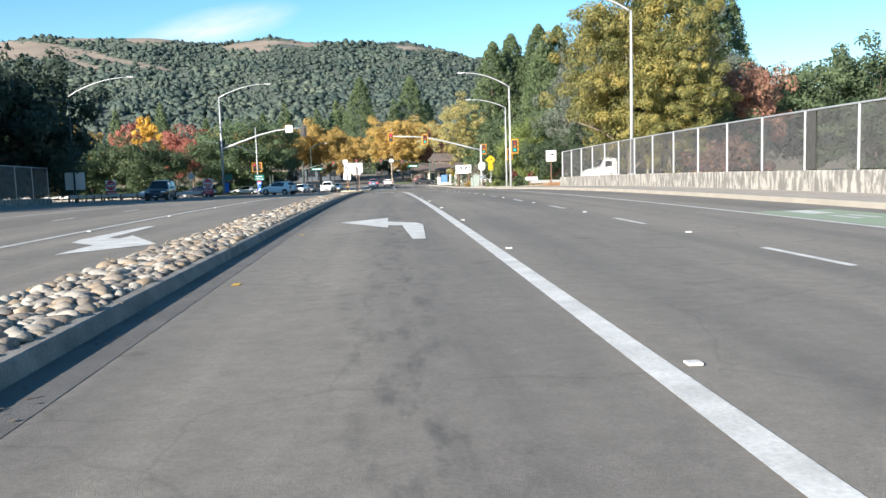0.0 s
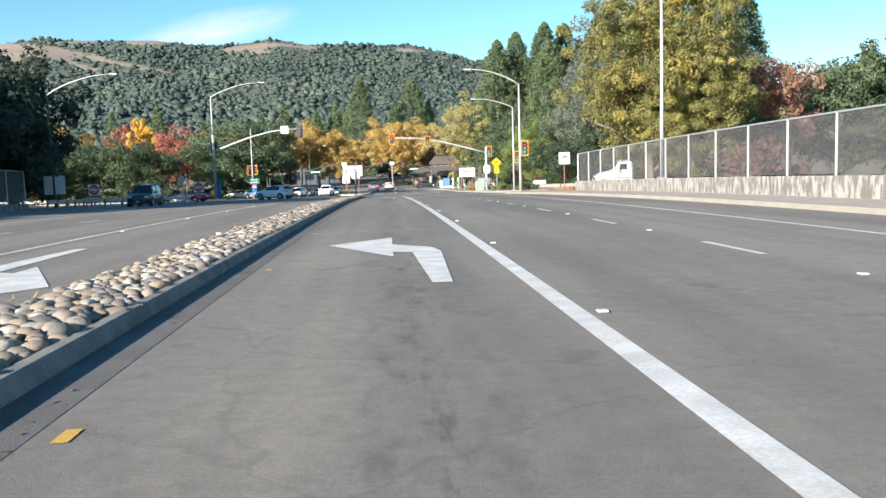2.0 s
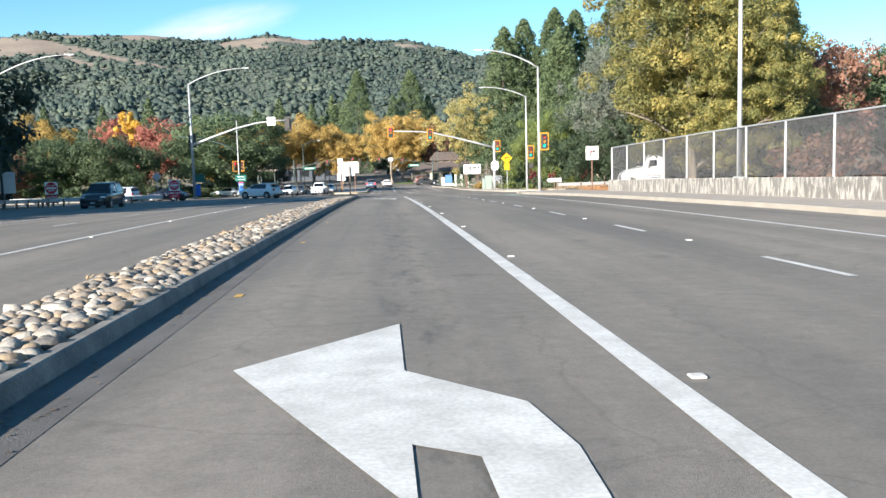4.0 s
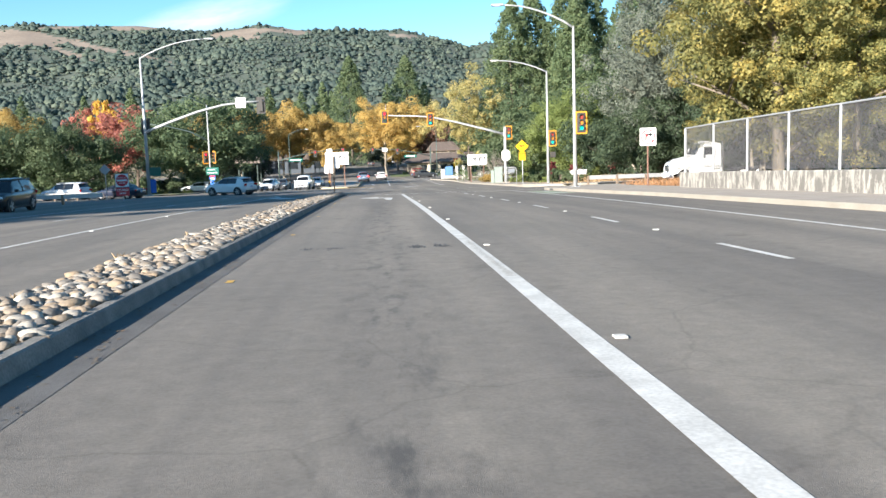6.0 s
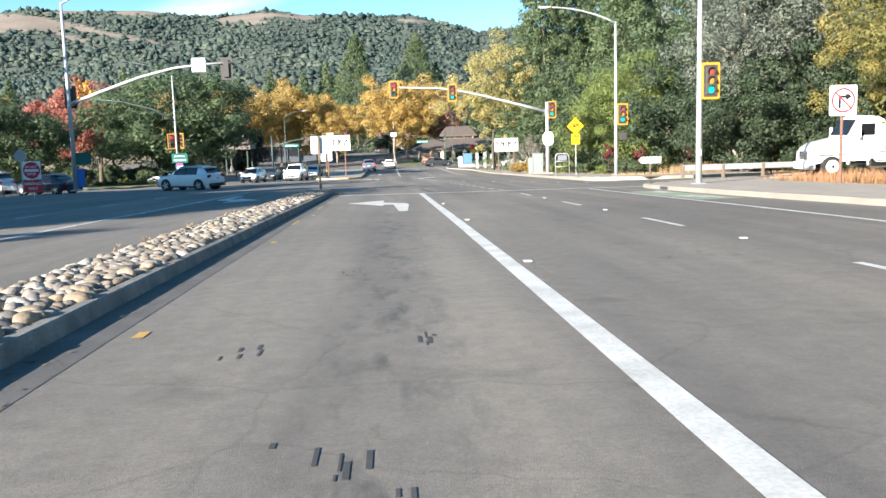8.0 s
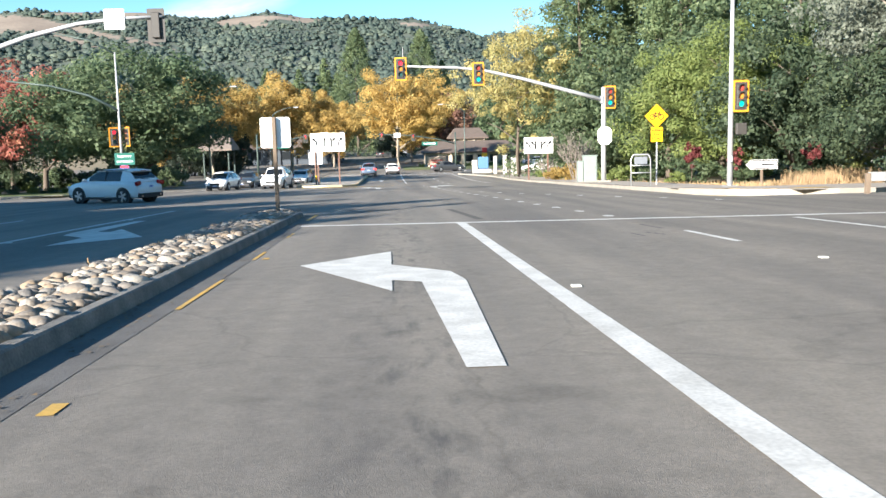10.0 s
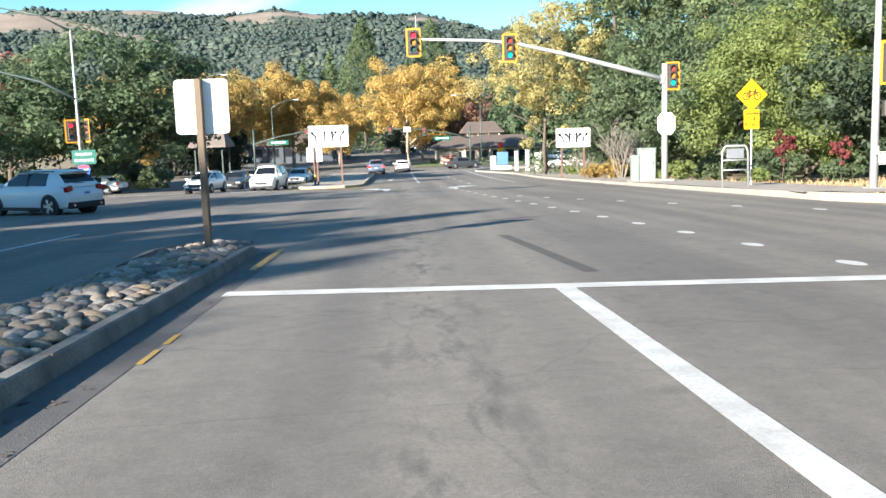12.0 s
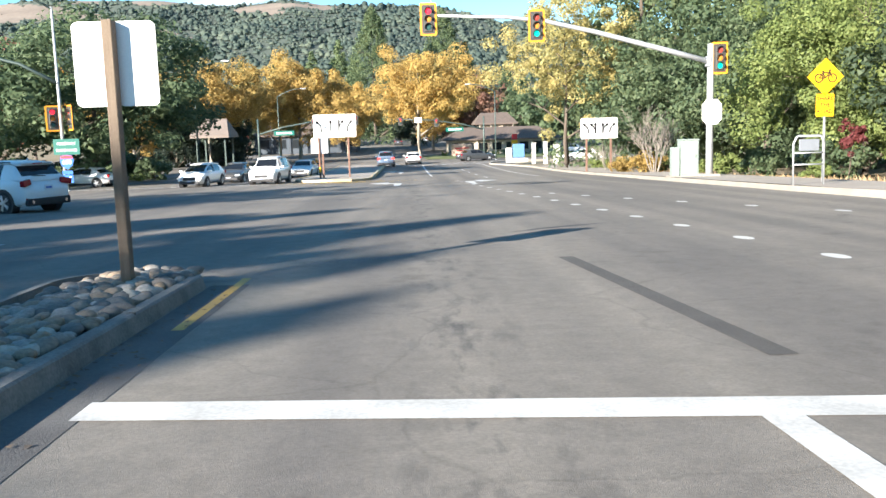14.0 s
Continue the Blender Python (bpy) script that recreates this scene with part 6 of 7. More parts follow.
add("lower_panel", *shifted((v, f), -0.02, -0.06, -0.70 - zb), M_SIGN_YELLOW, s)
for i, w in enumerate(("SHARE", "THE", "ROAD")):
    words(w, 0.19, -0.02, -0.072, -0.49 - 0.21 * i - zb, M_BLACK, s)


def arrow_board(x, y, z, label):
    s = thing("arrow_sign", x, y, z, label, "road sign")
    part("post", bm_box(0, 0.06, 0.35, 0.12, 0.08, 0.9, 0.01), M_WOOD, s)
    v, f = plate([(-0.85, 0.0), (-0.6, 0.24), (0.8, 0.24), (0.8, -0.24), (-0.6, -0.24)][::-1], 0.02)
    add("panel", *shifted((v, f), 0, 0, 0.98), M_WHITE_PANEL, s)
    for i, b in enumerate(((-0.6, 0.19, 0.75, 0.19), (0.75, 0.19, 0.75, -0.19), (0.75, -0.19, -0.6, -0.19))):
        v, f = bar(b[0], 0.98 + b[1], b[2], 0.98 + b[3], 0.05)
        add("border", *shifted((v, f), 0, -0.006 - 0.0004 * i, 0), M_BLACK, s)
    v, f = bar(-0.05, 0.98, 0.6, 0.98, 0.08)
    add("text_bar", *shifted((v, f), 0, -0.007, 0), M_TRIM, s)
    return s


arrow_board(18.75, 113, road_z(113) + 0.05, "white arrow-shaped freeway sign in dry grass")
arrow_board(22.4, 89.3, road_z(89.3) - 0.05, "white arrow-shaped freeway sign in front of the truck")


M_GREY_BAR = mat("grey_bar", (0.45, 0.45, 0.46), 0.6)


def lane_board(x, y, zc, w, h, legs, label, arrows):
    """A wide white lane-use board on two rusty posts, with curved black arrows."""
    z0 = road_z(y) + 0.1
    s = thing("lane_board", x, y, z0, label, "road sign")
    for lx in legs:
        part("post", bm_box(lx, 0.08, (zc - z0) / 2, 0.13, 0.1, zc - z0 + h * 0.9, 0.01), M_RUST, s)
    v, f = plate(rounded(w, h, 0.08), 0.03)
    add("panel", *shifted((v, f), 0, 0, zc - z0), M_WHITE_PANEL, s)
    zb0 = zc - z0
    for i, (ax, ways) in enumerate(arrows):
        v, f = [], []
        foot = ax + 0.18 * (("l" in ways) - ("r" in ways)) * ("s" not in ways)
        for way in ways:
            k = {"l": -1, "s": 0, "r": 1}[way]
            if k == 0:
                pts = [(foot, -0.26 * h), (foot, 0.0), (foot, 0.2 * h)]
            else:
                pts = [(foot, -0.26 * h), (foot, -0.1 * h), (foot + k * 0.07, 0.03 * h), (foot + k * 0.3, 0.19 * h)]
            for p, q in zip(pts, pts[1:]):
                g, t = bar(p[0], zb0 + p[1], q[0], zb0 + q[1], 0.115)
                o = len(v)
                v += g
                f += [tuple(o + j for j in c) for c in t]
            d = Vector((pts[-1][0] - pts[-2][0], pts[-1][1] - pts[-2][1])).normalized()
            e = Vector((-d.y, d.x))
            tip = Vector(pts[-1])
            o = len(v)
            for c in (tip - d * 0.1 - e * 0.14, tip - d * 0.1 + e * 0.14, tip + d * 0.16):
                v.append((c.x, 0, zb0 + c.y))
            f.append((o + 1, o, o + 2))
        add("lane_arrow", *shifted((v, f), 0, -0.006 - 0.0005 * i, 0), M_BLACK, s)
        v, f = bar(ax - 0.2, zb0 - h * 0.38, ax + 0.2, zb0 - h * 0.38, 0.07)
        add("text_bar", *shifted((v, f), 0, -0.006, 0), M_GREY_BAR, s)
    return s


lane_board(12.75, 144.2, -1.46, 2.5, 1.36, (-0.85, 0.8), "white lane-use board on brown posts by bushes", ((-0.9, "l"), (-0.25, "ls"), (0.25, "sr"), (0.9, "r")))
lane_board(-5.4, 150, -0.78, 3.1, 1.66, (-0.95, 0.95), "white lane-use board on the traffic island", ((-1.15, "l"), (-0.28, "s"), (0.3, "sr"), (1.1, "r")))
s = sign_post("small_sign", -6.45, 148.6, road_z(148.6) + 0.14, 2.9, "pale sign back on a post with a yellow band", material=M_RUST, r=0.07)
v, f = plate(rounded(1.2, 1.1, 0.06), 0.02)
add("panel", *shifted((v, f), 0.02, 0.08, 2.35), M_ALU, s)
part("yellow_band", bm_cyl((0, 0, 0.45), (0, 0, 0.8), 0.09, seg=10), M_SIGN_YELLOW, s)

# pavement furniture on the far right corner
s = thing("hoop_barrier", 12.25, 112, road_z(112) + 0.15, "galvanised hoop barrier with a small grey plate", "barrier")
for pts, r in (([(-0.48, 0, -0.05), (-0.48, 0, 1.3), (-0.41, 0, 1.46), (-0.35, 0, 1.52), (0.35, 0, 1.52), (0.41, 0, 1.46), (0.48, 0, 1.3), (0.48, 0, -0.05)], 0.04), ([(-0.48, 0, 0.64), (0.48, 0, 0.64)], 0.025), ([(-0.48, 0, 1.0), (0.48, 0, 1.0)], 0.025)):
    v, f = tube(pts, r, 8)
    add("hoop" if r > 0.03 else "cross_bar", v, f, M_GALV, s, smooth=True)
part("plate", bm_box(0, -0.01, 1.24, 0.64, 0.03, 0.36, 0.01), mat("dull_grey_plate", (0.25, 0.27, 0.3), 0.5, 0.3), s)
s = thing("control_cabinet", 12.85, 126, road_z(126) + 0.14, "pale green signal control cabinet with a side box", "cabinet")
part("body", bm_box(0.1, 0, 0.86, 0.84, 0.62, 1.66, 0.03, 2), M_CABINET, s)
part("lid", bm_box(0.1, 0, 1.71, 0.9, 0.68, 0.07, 0.025), M_CABINET, s)
part("door", bm_box(0.1, -0.32, 0.86, 0.74, 0.03, 1.5, 0.01), M_CABINET, s)
part("handle", bm_box(0.36, -0.345, 0.95, 0.03, 0.03, 0.16, 0.008), M_CHROME, s)
part("side_box", bm_box(-0.52, 0, 0.7, 0.34, 0.5, 1.36, 0.03), M_CABINET, s)
part("plinth", bm_box(-0.1, 0, 0.02, 1.45, 0.8, 0.08, 0.02), M_KERB, s)
for x, y, h, w in ((12.9, 176, 2.1, 0.4), (13.8, 174, 2.2, 0.42), (14.6, 172, 1.9, 0.6)):
    s = thing("white_pillar", x, y, road_z(y) + 0.12, "white painted gateway pillar by the pavement", "pillar", group="gateway pillars")
    part("shaft", bm_box(0, 0, h / 2, w, w, h, 0.03), M_WEATHERED, s)
    part("cap", bm_box(0, 0, h + 0.04, w + 0.1, w + 0.1, 0.08, 0.02), M_WEATHERED, s)
s = thing("monument_sign", 11.9, 182, road_z(182) + 0.12, "white and blue monument sign by the kerb", "sign")
part("base", bm_box(0, 0, 0.25, 2.4, 0.5, 0.5, 0.04), M_WEATHERED, s)
part("panel", bm_box(0.2, 0, 1.3, 1.3, 0.3, 1.5, 0.04), mat("pale_blue_panel", (0.10, 0.22, 0.42), 0.5), s)
part("white_block", bm_box(-0.9, -0.05, 1.05, 0.7, 0.34, 1.2, 0.04), M_WEATHERED, s)

# far crossing: dark mast arms with street signs
for x, y, dirx, zt, sx in ((-17.5, 190, 1, -0.2, 3.0), (10.5, 207, -1, -0.4, 4.0)):
    p = thing("far_signal_mast", x, y, road_z(y) + 0.05, "dark green signal mast at the far crossing", "traffic light", group="far crossing masts")
    h = road_z(y) + 0.05
    pole(p, 0, 0, 0, zt - h + 0.6, 0.14, 0.11, M_DARK_POLE)
    v, f = tube([(0, 0, zt - 1.2 - h), (dirx * 3, 0, zt - 0.4 - h), (dirx * 7, 0, zt + 0.25 - h), (dirx * 12, 0, zt + 0.5 - h)], [0.1, 0.09, 0.07, 0.05], 8)
    add("arm", v, f, M_DARK_POLE, p, smooth=True)
    v, f = plate(rounded(2.4, 0.55, 0.04), 0.02)
    add("street_sign", *shifted((v, f), dirx * sx, -0.12, zt - 1.1 - h), M_SIGN_GREEN, p, "green street name sign")
    v, f = bar(dirx * sx - 0.9, zt - 1.1 - h, dirx * sx + 0.9, zt - 1.1 - h, 0.18)
    add("name_bar", *shifted((v, f), 0, -0.126, 0), M_WHITE_PANEL, p)
    signal_head(p, dirx * 11.4, -0.1, zt + 0.2 - h, 0, 0.8, rim=False)
    signal_head(p, dirx * 6.5, -0.1, zt - 0.1 - h, 0, 0.8, rim=False)
    v, f = plate(rounded(1.0, 0.7, 0.04), 0.02)
    add("white_sign", *shifted((v, f), dirx * 9, -0.12, zt + 0.3 - h), M_WHITE_PANEL, p)

# ---------------------------------------------------------------- buildings


def gable_house(name, x, y, w, d, eave, ridge, wall, roof, label, overhang=0.9, hip=0.35, windows=6, z=None, trim=None):
    trim = trim or wall
    z0 = ground_z(x, y) if z is None else z
    hs = thing(name, x, y, z0, label, "building")
    part("wall", bm_box(0, 0, eave / 2 - 0.2, w, d, eave + 0.4), wall, hs)
    a, b, o = w / 2 + overhang, d / 2 + overhang, eave
    r = a * (1 - hip)
    v = [(-a, -b, o), (a, -b, o), (a, b, o), (-a, b, o), (-r, 0, ridge), (r, 0, ridge), (-a, -b, o - 0.18), (a, -b, o - 0.18), (a, b, o - 0.18), (-a, b, o - 0.18)]
    f = [(0, 1, 5, 4), (2, 3, 4, 5), (1, 2, 5), (3, 0, 4), (6, 7, 1, 0), (7, 8, 2, 1), (8, 9, 3, 2), (9, 6, 0, 3), (9, 8, 7, 6)]
    add("roof", v, f, roof, hs)
    for i in range(windows):
        cx = -w / 2 + w * (i + 0.5) / windows
        wi = new("window")
        wi.matrix_basis = pose(cx, -d / 2, eave * 0.55)
        wi.parent = hs
        part("pane", bm_box(0, 0.01, 0, w / windows * 0.62, 0.06, eave * 0.5), M_WINDOW, wi)
        part("frame", bm_box(0, -0.03, eave * 0.25, w / windows * 0.6, 0.08, 0.12), trim, wi)
        part("sill", bm_box(0, -0.05, -eave * 0.25, w / windows * 0.6, 0.14, 0.08), trim, wi)
    for i in range(windows + 1):
        part("porch_post", bm_box(-w / 2 + w * i / windows, -d / 2 - 0.5, eave / 2 - 0.1, 0.18, 0.18, eave), trim, hs)
    return hs


gable_house("restaurant", 16.4, 242, 18.5, 13, 2.7, 4.7, M_WALL_CREAM, M_ROOF_BROWN, "low cream restaurant with a broad brown hip roof", windows=8)
gable_house("upper_house", 16.2, 250, 6, 8, 5.2, 7.2, M_WALL_CREAM, M_ROOF_BROWN, "raised brown roof part behind the restaurant", windows=3)
gable_house("shop", -30, 212, 12, 10, 3.3, 5.0, M_WALL_BLUE, M_ROOF_BROWN, "blue shop, walls darkened for tree shade, with a dark glazed front", windows=4)
gable_house("town_house", -20, 268, 20, 12, 3.6, 6.4, M_WALL_BLUE, M_ROOF_BROWN, "low building, walls darkened for shade, behind the street trees", windows=6)
gable_house("red_house", -64, 178, 16, 10, 3.2, 5.2, mat("red_brown_siding", (0.24, 0.09, 0.06), 0.85, vary=0.2), M_ROOF_BROWN, "red-brown house behind the oaks", windows=5)
c = thing("service_canopy", -22.6, 190, ground_z(-22.6, 190), "tan gabled canopy on slim posts", "canopy")
for px in (-1.6, 1.6):
    for py in (-2.2, 2.2):
        part("post", bm_box(px, py, 2.1, 0.18, 0.18, 4.4, 0.02), M_DARK_POLE, c)
add("roof", [(-2.2, -3, 4.2), (2.2, -3, 4.2), (2.2, 3, 4.2), (-2.2, 3, 4.2), (-1.5, 0, 6.1), (1.5, 0, 6.1), (-2.2, -3, 3.9), (2.2, -3, 3.9), (2.2, 3, 3.9), (-2.2, 3, 3.9)],
    [(0, 1, 5, 4), (2, 3, 4, 5), (1, 2, 5), (3, 0, 4), (6, 7, 1, 0), (7, 8, 2, 1), (8, 9, 3, 2), (9, 6, 0, 3), (9, 8, 7, 6)], M_TAN_ROOF, c)
s = thing("street_monument", 8.6, 226, ground_z(8.6, 226), "pale pink monument sign in shrubs", "sign")
part("slab", bm_box(0, 0, 1.0, 3.2, 0.5, 2.0, 0.15, 2), mat("pale_pink_stone", (0.62, 0.45, 0.36), 0.8), s)
for i in range(2):
    part("text_bar", bm_box(0, -0.26, 1.35 - 0.4 * i, 2.2 - 0.5 * i, 0.02, 0.16), M_SIGN_RED, s)
for i in range(9):
    plant(T_SHRUB[i % 2], 6 + i * 2.1, 228.5 + (i % 3), 0.6, i * 40)
v, f = strip(2.5, 34, 206, 236, 0.05, 3, 4)
tagged(add("lawn", v, f, M_LAWN), "green verge before the restaurant", "lawn", kind="structure")
pm = thing("pay_sign", 17.3, 228, ground_z(17.3, 228), "red and yellow sign on a thin pole", "sign")
part("post", bm_cyl((0, 0, 0), (0, 0, 3.3), 0.05, seg=8), M_GALV, pm)
part("red_panel", bm_box(0, -0.06, 2.9, 0.9, 0.05, 0.9, 0.02), M_SIGN_RED, pm)
part("yellow_panel", bm_box(0, -0.06, 1.85, 1.0, 0.05, 1.0, 0.02), M_SIGN_YELLOW, pm)

# ---------------------------------------------------------------- vehicles


def paint(name, c, rough=0.28):
    return mat(name, c, rough, 0.0, vary=0.03, scale=2, coat=0.6, spec=0.5)


C_WHITE = paint("white_car_paint", (0.80, 0.80, 0.80))
C_BLACK = paint("black_car_paint", (0.012, 0.013, 0.016))
C_BLUE = paint("dark_blue_car_paint", (0.012, 0.018, 0.04))
C_SILVER = paint("pale_silver_car_paint", (0.50, 0.54, 0.60))
C_SLATE = paint("slate_blue_car_paint", (0.10, 0.14, 0.20))
C_GREY = paint("dark_grey_car_paint", (0.05, 0.055, 0.06))


def loft(rings):
    n = len(rings[0])
    v = [p for r in rings for p in r]
    f = []
    for j in range(len(rings) - 1):
        for i in range(n):
            a, b = j * n + i, j * n + (i + 1) % n
            f.append((a, b, b + n, a + n))
    f += [tuple(range(n))[::-1], tuple(range(len(v) - n, len(v)))]
    return v, f


# length, width, height, belt height, hood height, windscreen base, roof front, roof rear, rear glass base (all along the length from the tail)
SHAPES = {
    "suv": (4.74, 1.90, 1.67, 1.10, 1.06, 3.55, 2.70, 0.80, 0.20),
    "wagon": (4.70, 1.95, 1.76, 1.08, 1.10, 3.45, 2.80, 0.55, 0.12),
    "sedan": (4.80, 1.84, 1.44, 0.95, 0.90, 3.40, 2.55, 1.35, 0.62),
    "hatch": (4.46, 1.75, 1.49, 0.97, 0.90, 3.55, 2.40, 0.95, 0.16),
}


def car(name, shape, body, x, y, turn, label, lit=False, stand=None):
    """A car with its front towards +y before the turn; x, y is the middle of its footprint."""
    L, W, Ht, belt, hood, ws, rf, rr, rb = SHAPES[shape]
    c = thing(name, x, y, road_z(y) if stand is None else stand, label, "car", turn)
    o = -L / 2
    w = W / 2
    rings = []
    for t, wid, zb, zt, cr in ((0.0, 0.80, 0.48, 0.80, 0.0), (0.02, 0.90, 0.34, 0.90, 0.02), (0.06, 0.965, 0.28, belt - 0.02, 0.02), (0.18, 1.0, 0.24, belt, 0.03), (0.45, 1.0, 0.22, belt - 0.02, 0.02), (0.66, 1.0, 0.22, belt - 0.03, 0.03), (ws / L + 0.02, 0.985, 0.22, belt - 0.04, 0.05), (0.88, 0.955, 0.24, hood - 0.09, 0.08), (0.95, 0.90, 0.27, hood - 0.20, 0.08), (0.985, 0.82, 0.32, hood - 0.32, 0.05), (1.0, 0.70, 0.40, hood - 0.42, 0.02)):
        a = w * wid
        half = [(0, zb), (a * 0.86, zb), (a * 0.965, zb + 0.10), (a * 0.99, zb + 0.30 if zt - zb > 0.45 else (zb + zt) / 2), (a, zb + (zt - zb) * 0.70), (a * 0.975, zt - 0.06), (a * 0.915, zt), (a * 0.55, zt + cr * 0.7), (0, zt + cr)]
        ring_pts = half + [(-px, pz) for px, pz in half[-2:0:-1]]
        rings.append([(px, o + t * L, pz) for px, pz in ring_pts])
    v, f = loft(rings)
    add("body", v, f, body, c, smooth=True)
    # cabin: a painted shell with the panes cut out of its sides, front and back
    prof = [(rb, belt, 0.84), (rb + (rr - rb) * 0.5, belt + (Ht - belt) * 0.56, 0.78), (rr - 0.06, Ht - 0.09, 0.70), (rr + 0.12, Ht - 0.045, 0.69), ((rr + rf) / 2, Ht - 0.03, 0.685), (rf, Ht - 0.075, 0.68), (rf + (ws - rf) * 0.5, belt + (Ht - belt) * 0.52, 0.74), (ws + 0.08, belt - 0.03, 0.84)]
    py, pz, pw = [q[0] for q in prof], [q[1] for q in prof], [q[2] for q in prof]
    tail_end = rr + (0.30 if shape in ("suv", "wagon") else 0.05)
    mid_post = (ws + rr) / 2 - 0.1
    cuts = sorted(set(py + [rb + 0.10, tail_end, mid_post - 0.04, mid_post + 0.04, rf + 0.06, ws - 0.42, ws - 0.06]))
    gr = []
    for yy in cuts:
        zt, wt = float(np.interp(yy, py, pz)), float(np.interp(yy, py, pw)) * w
        zb, wb = belt - 0.06, 0.92 * w
        half = [(0, zb), (wb, zb), (wb * 0.985, zb + 0.07), ((wb + wt) / 2 + 0.015, (zb + zt) / 2 + 0.02), (wt + 0.02, zt - 0.07), (wt - 0.07, zt), (0, zt + 0.02)]
        gr.append([(px, o + yy, max(q, zb)) for px, q in half + [(-px, q) for px, q in half[-2:0:-1]]])
    v, f = loft(gr)
    shell, panes = [], []
    for face in f:
        n, k = len(gr[0]), face[0] % len(gr[0])
        yy = sum(v[i][1] for i in face) / len(face) - o
        side, top = k in (2, 3, 8, 9), k in (5, 6)
        pane = len(face) == 4 and ((side and tail_end < yy < ws - 0.42) or (top and (rb + 0.10 < yy < rr - 0.06 or rf + 0.06 < yy < ws - 0.02)))
        (panes if pane else shell).append(face)
    add("cabin", v, shell, body, c, smooth=True)
    while panes:
        # faces that touch make up one pane
        glass, grown = [panes.pop()], True
        while grown:
            seen = {k for g in glass for k in g}
            near = [g for g in panes if len(seen.intersection(g)) > 1]
            panes = [g for g in panes if g not in near]
            glass, grown = glass + near, bool(near)
        order = sorted({k for g in glass for k in g})
        add("window", [(v[k][0] * 1.004, v[k][1], v[k][2] + 0.003) for k in order], [tuple(order.index(k) for k in g) for g in glass], M_GLASS, c, "dark tinted window", True)
    for sd in (1, -1):
        part("door_post", bm_box(sd * w * 0.825, o + mid_post, belt + (Ht - belt) * 0.42, 0.03, 0.07, (Ht - belt) * 0.92, m=Matrix.Rotation(radians(-sd * 19), 4, "Y")), M_TRIM, c)
    v, f = loft([[(sx * (wt * w), o + yy, zz), (sx * (wt * w) * 0.5, o + yy, zz + 0.045), (-sx * wt * w * 0.5, o + yy, zz + 0.045), (-sx * wt * w, o + yy, zz), (-sx * wt * w, o + yy, zz - 0.05), (sx * wt * w, o + yy, zz - 0.05)] for sx, yy, zz, wt in ((1, rr - 0.28, Ht - 0.10, 0.70), (1, rr + 0.05, Ht - 0.045, 0.72), (1, (rr + rf) / 2, Ht - 0.02, 0.72), (1, rf - 0.1, Ht - 0.05, 0.71), (1, rf + 0.08, Ht - 0.09, 0.70))])
    add("roof", v, f, body, c, smooth=True)
    for sd in (1, -1):
        part("mirror", bm_box(sd * (w + 0.08), o + ws - 0.28, belt + 0.06, 0.2, 0.12, 0.15, 0.04, 2), body, c)
        for k, yy in enumerate((ws - 0.95, ws - 1.95)):
            part("door_handle", bm_box(sd * (w * 0.995), o + yy, belt - 0.16, 0.03, 0.2, 0.03, 0.01), body, c)
        part("sill_trim", bm_box(sd * (w * 0.975), 0, 0.27, 0.06, L * 0.56, 0.12, 0.02), M_TRIM, c)
        part("head_lamp", bm_box(sd * w * 0.70, o + L * 0.968, hood - 0.27, 0.36, 0.2, 0.13, 0.04, 2, m=Matrix.Rotation(radians(-sd * 22), 4, "Z")), M_HEAD, c, "clear head lamp")
        part("tail_lamp", bm_box(sd * w * 0.80, o + 0.10, belt - 0.10, 0.36, 0.16, 0.19, 0.04, 2, m=Matrix.Rotation(radians(-sd * 14), 4, "Z") @ Matrix.Rotation(radians(sd * 10), 4, "Y")), M_TAIL_LIT if lit else M_TAIL, c, "red tail lamp")
        part("reflector", bm_box(sd * w * 0.74, o + 0.055, 0.50, 0.24, 0.04, 0.07, 0.015), M_TAIL, c)
        if shape in ("suv", "wagon"):
            v, f = tube([(sd * w * 0.66, o - 0.02, 0.40), (sd * w * 0.66, o + 0.14, 0.40)], 0.055, 12)
            add("exhaust_tip", v, f, M_CHROME, c, "round chrome exhaust tip")
            v, f = tube([(sd * w * 0.72, o + rr, Ht - 0.03), (sd * w * 0.72, o + rf, Ht - 0.03)], 0.018, 6)
            add("roof_rail", v, f, M_TRIM, c)
        R = 0.375 if shape in ("suv", "wagon") else 0.335
        for yy in (L * 0.195, L * 0.80):
            v, f = tube([(sd * (w - 0.26), o + yy, R + 0.015), (sd * (w + 0.004), o + yy, R + 0.015)], R + 0.055, 24)
            add("wheel_arch", v, f, M_TRIM, c)
            wh = new("wheel")
            wh.matrix_basis = pose(sd * (w - 0.10), o + yy, R)
            wh.parent = c
            v, f = tube([(-0.11, 0, 0), (-0.10, 0, 0), (0.10, 0, 0), (0.12, 0, 0)], [R - 0.045, R, R, R - 0.045], 24)
            add("tyre", v, f, M_TYRE, wh, smooth=True)
            v, f = tube([(sd * 0.06, 0, 0), (sd * 0.124, 0, 0)], R * 0.72, 20)
            add("rim", v, f, M_TRIM, wh)
            bm = bmesh.new()
            for q in range(5):
                for fork in (-0.17, 0.17):
                    a = q * 1.2566 + fork
                    bm_box(sd * 0.128, R * 0.36 * math.cos(a), R * 0.36 * math.sin(a), 0.02, R * 0.66, 0.05, 0.01, bm=bm, m=Matrix.Rotation(q * 1.2566 + fork * 0.6, 4, "X"))
            bm_cyl((sd * 0.12, 0, 0), (sd * 0.142, 0, 0), R * 0.2, seg=12, bm=bm)
            part("spokes", bm, M_RIM, wh)
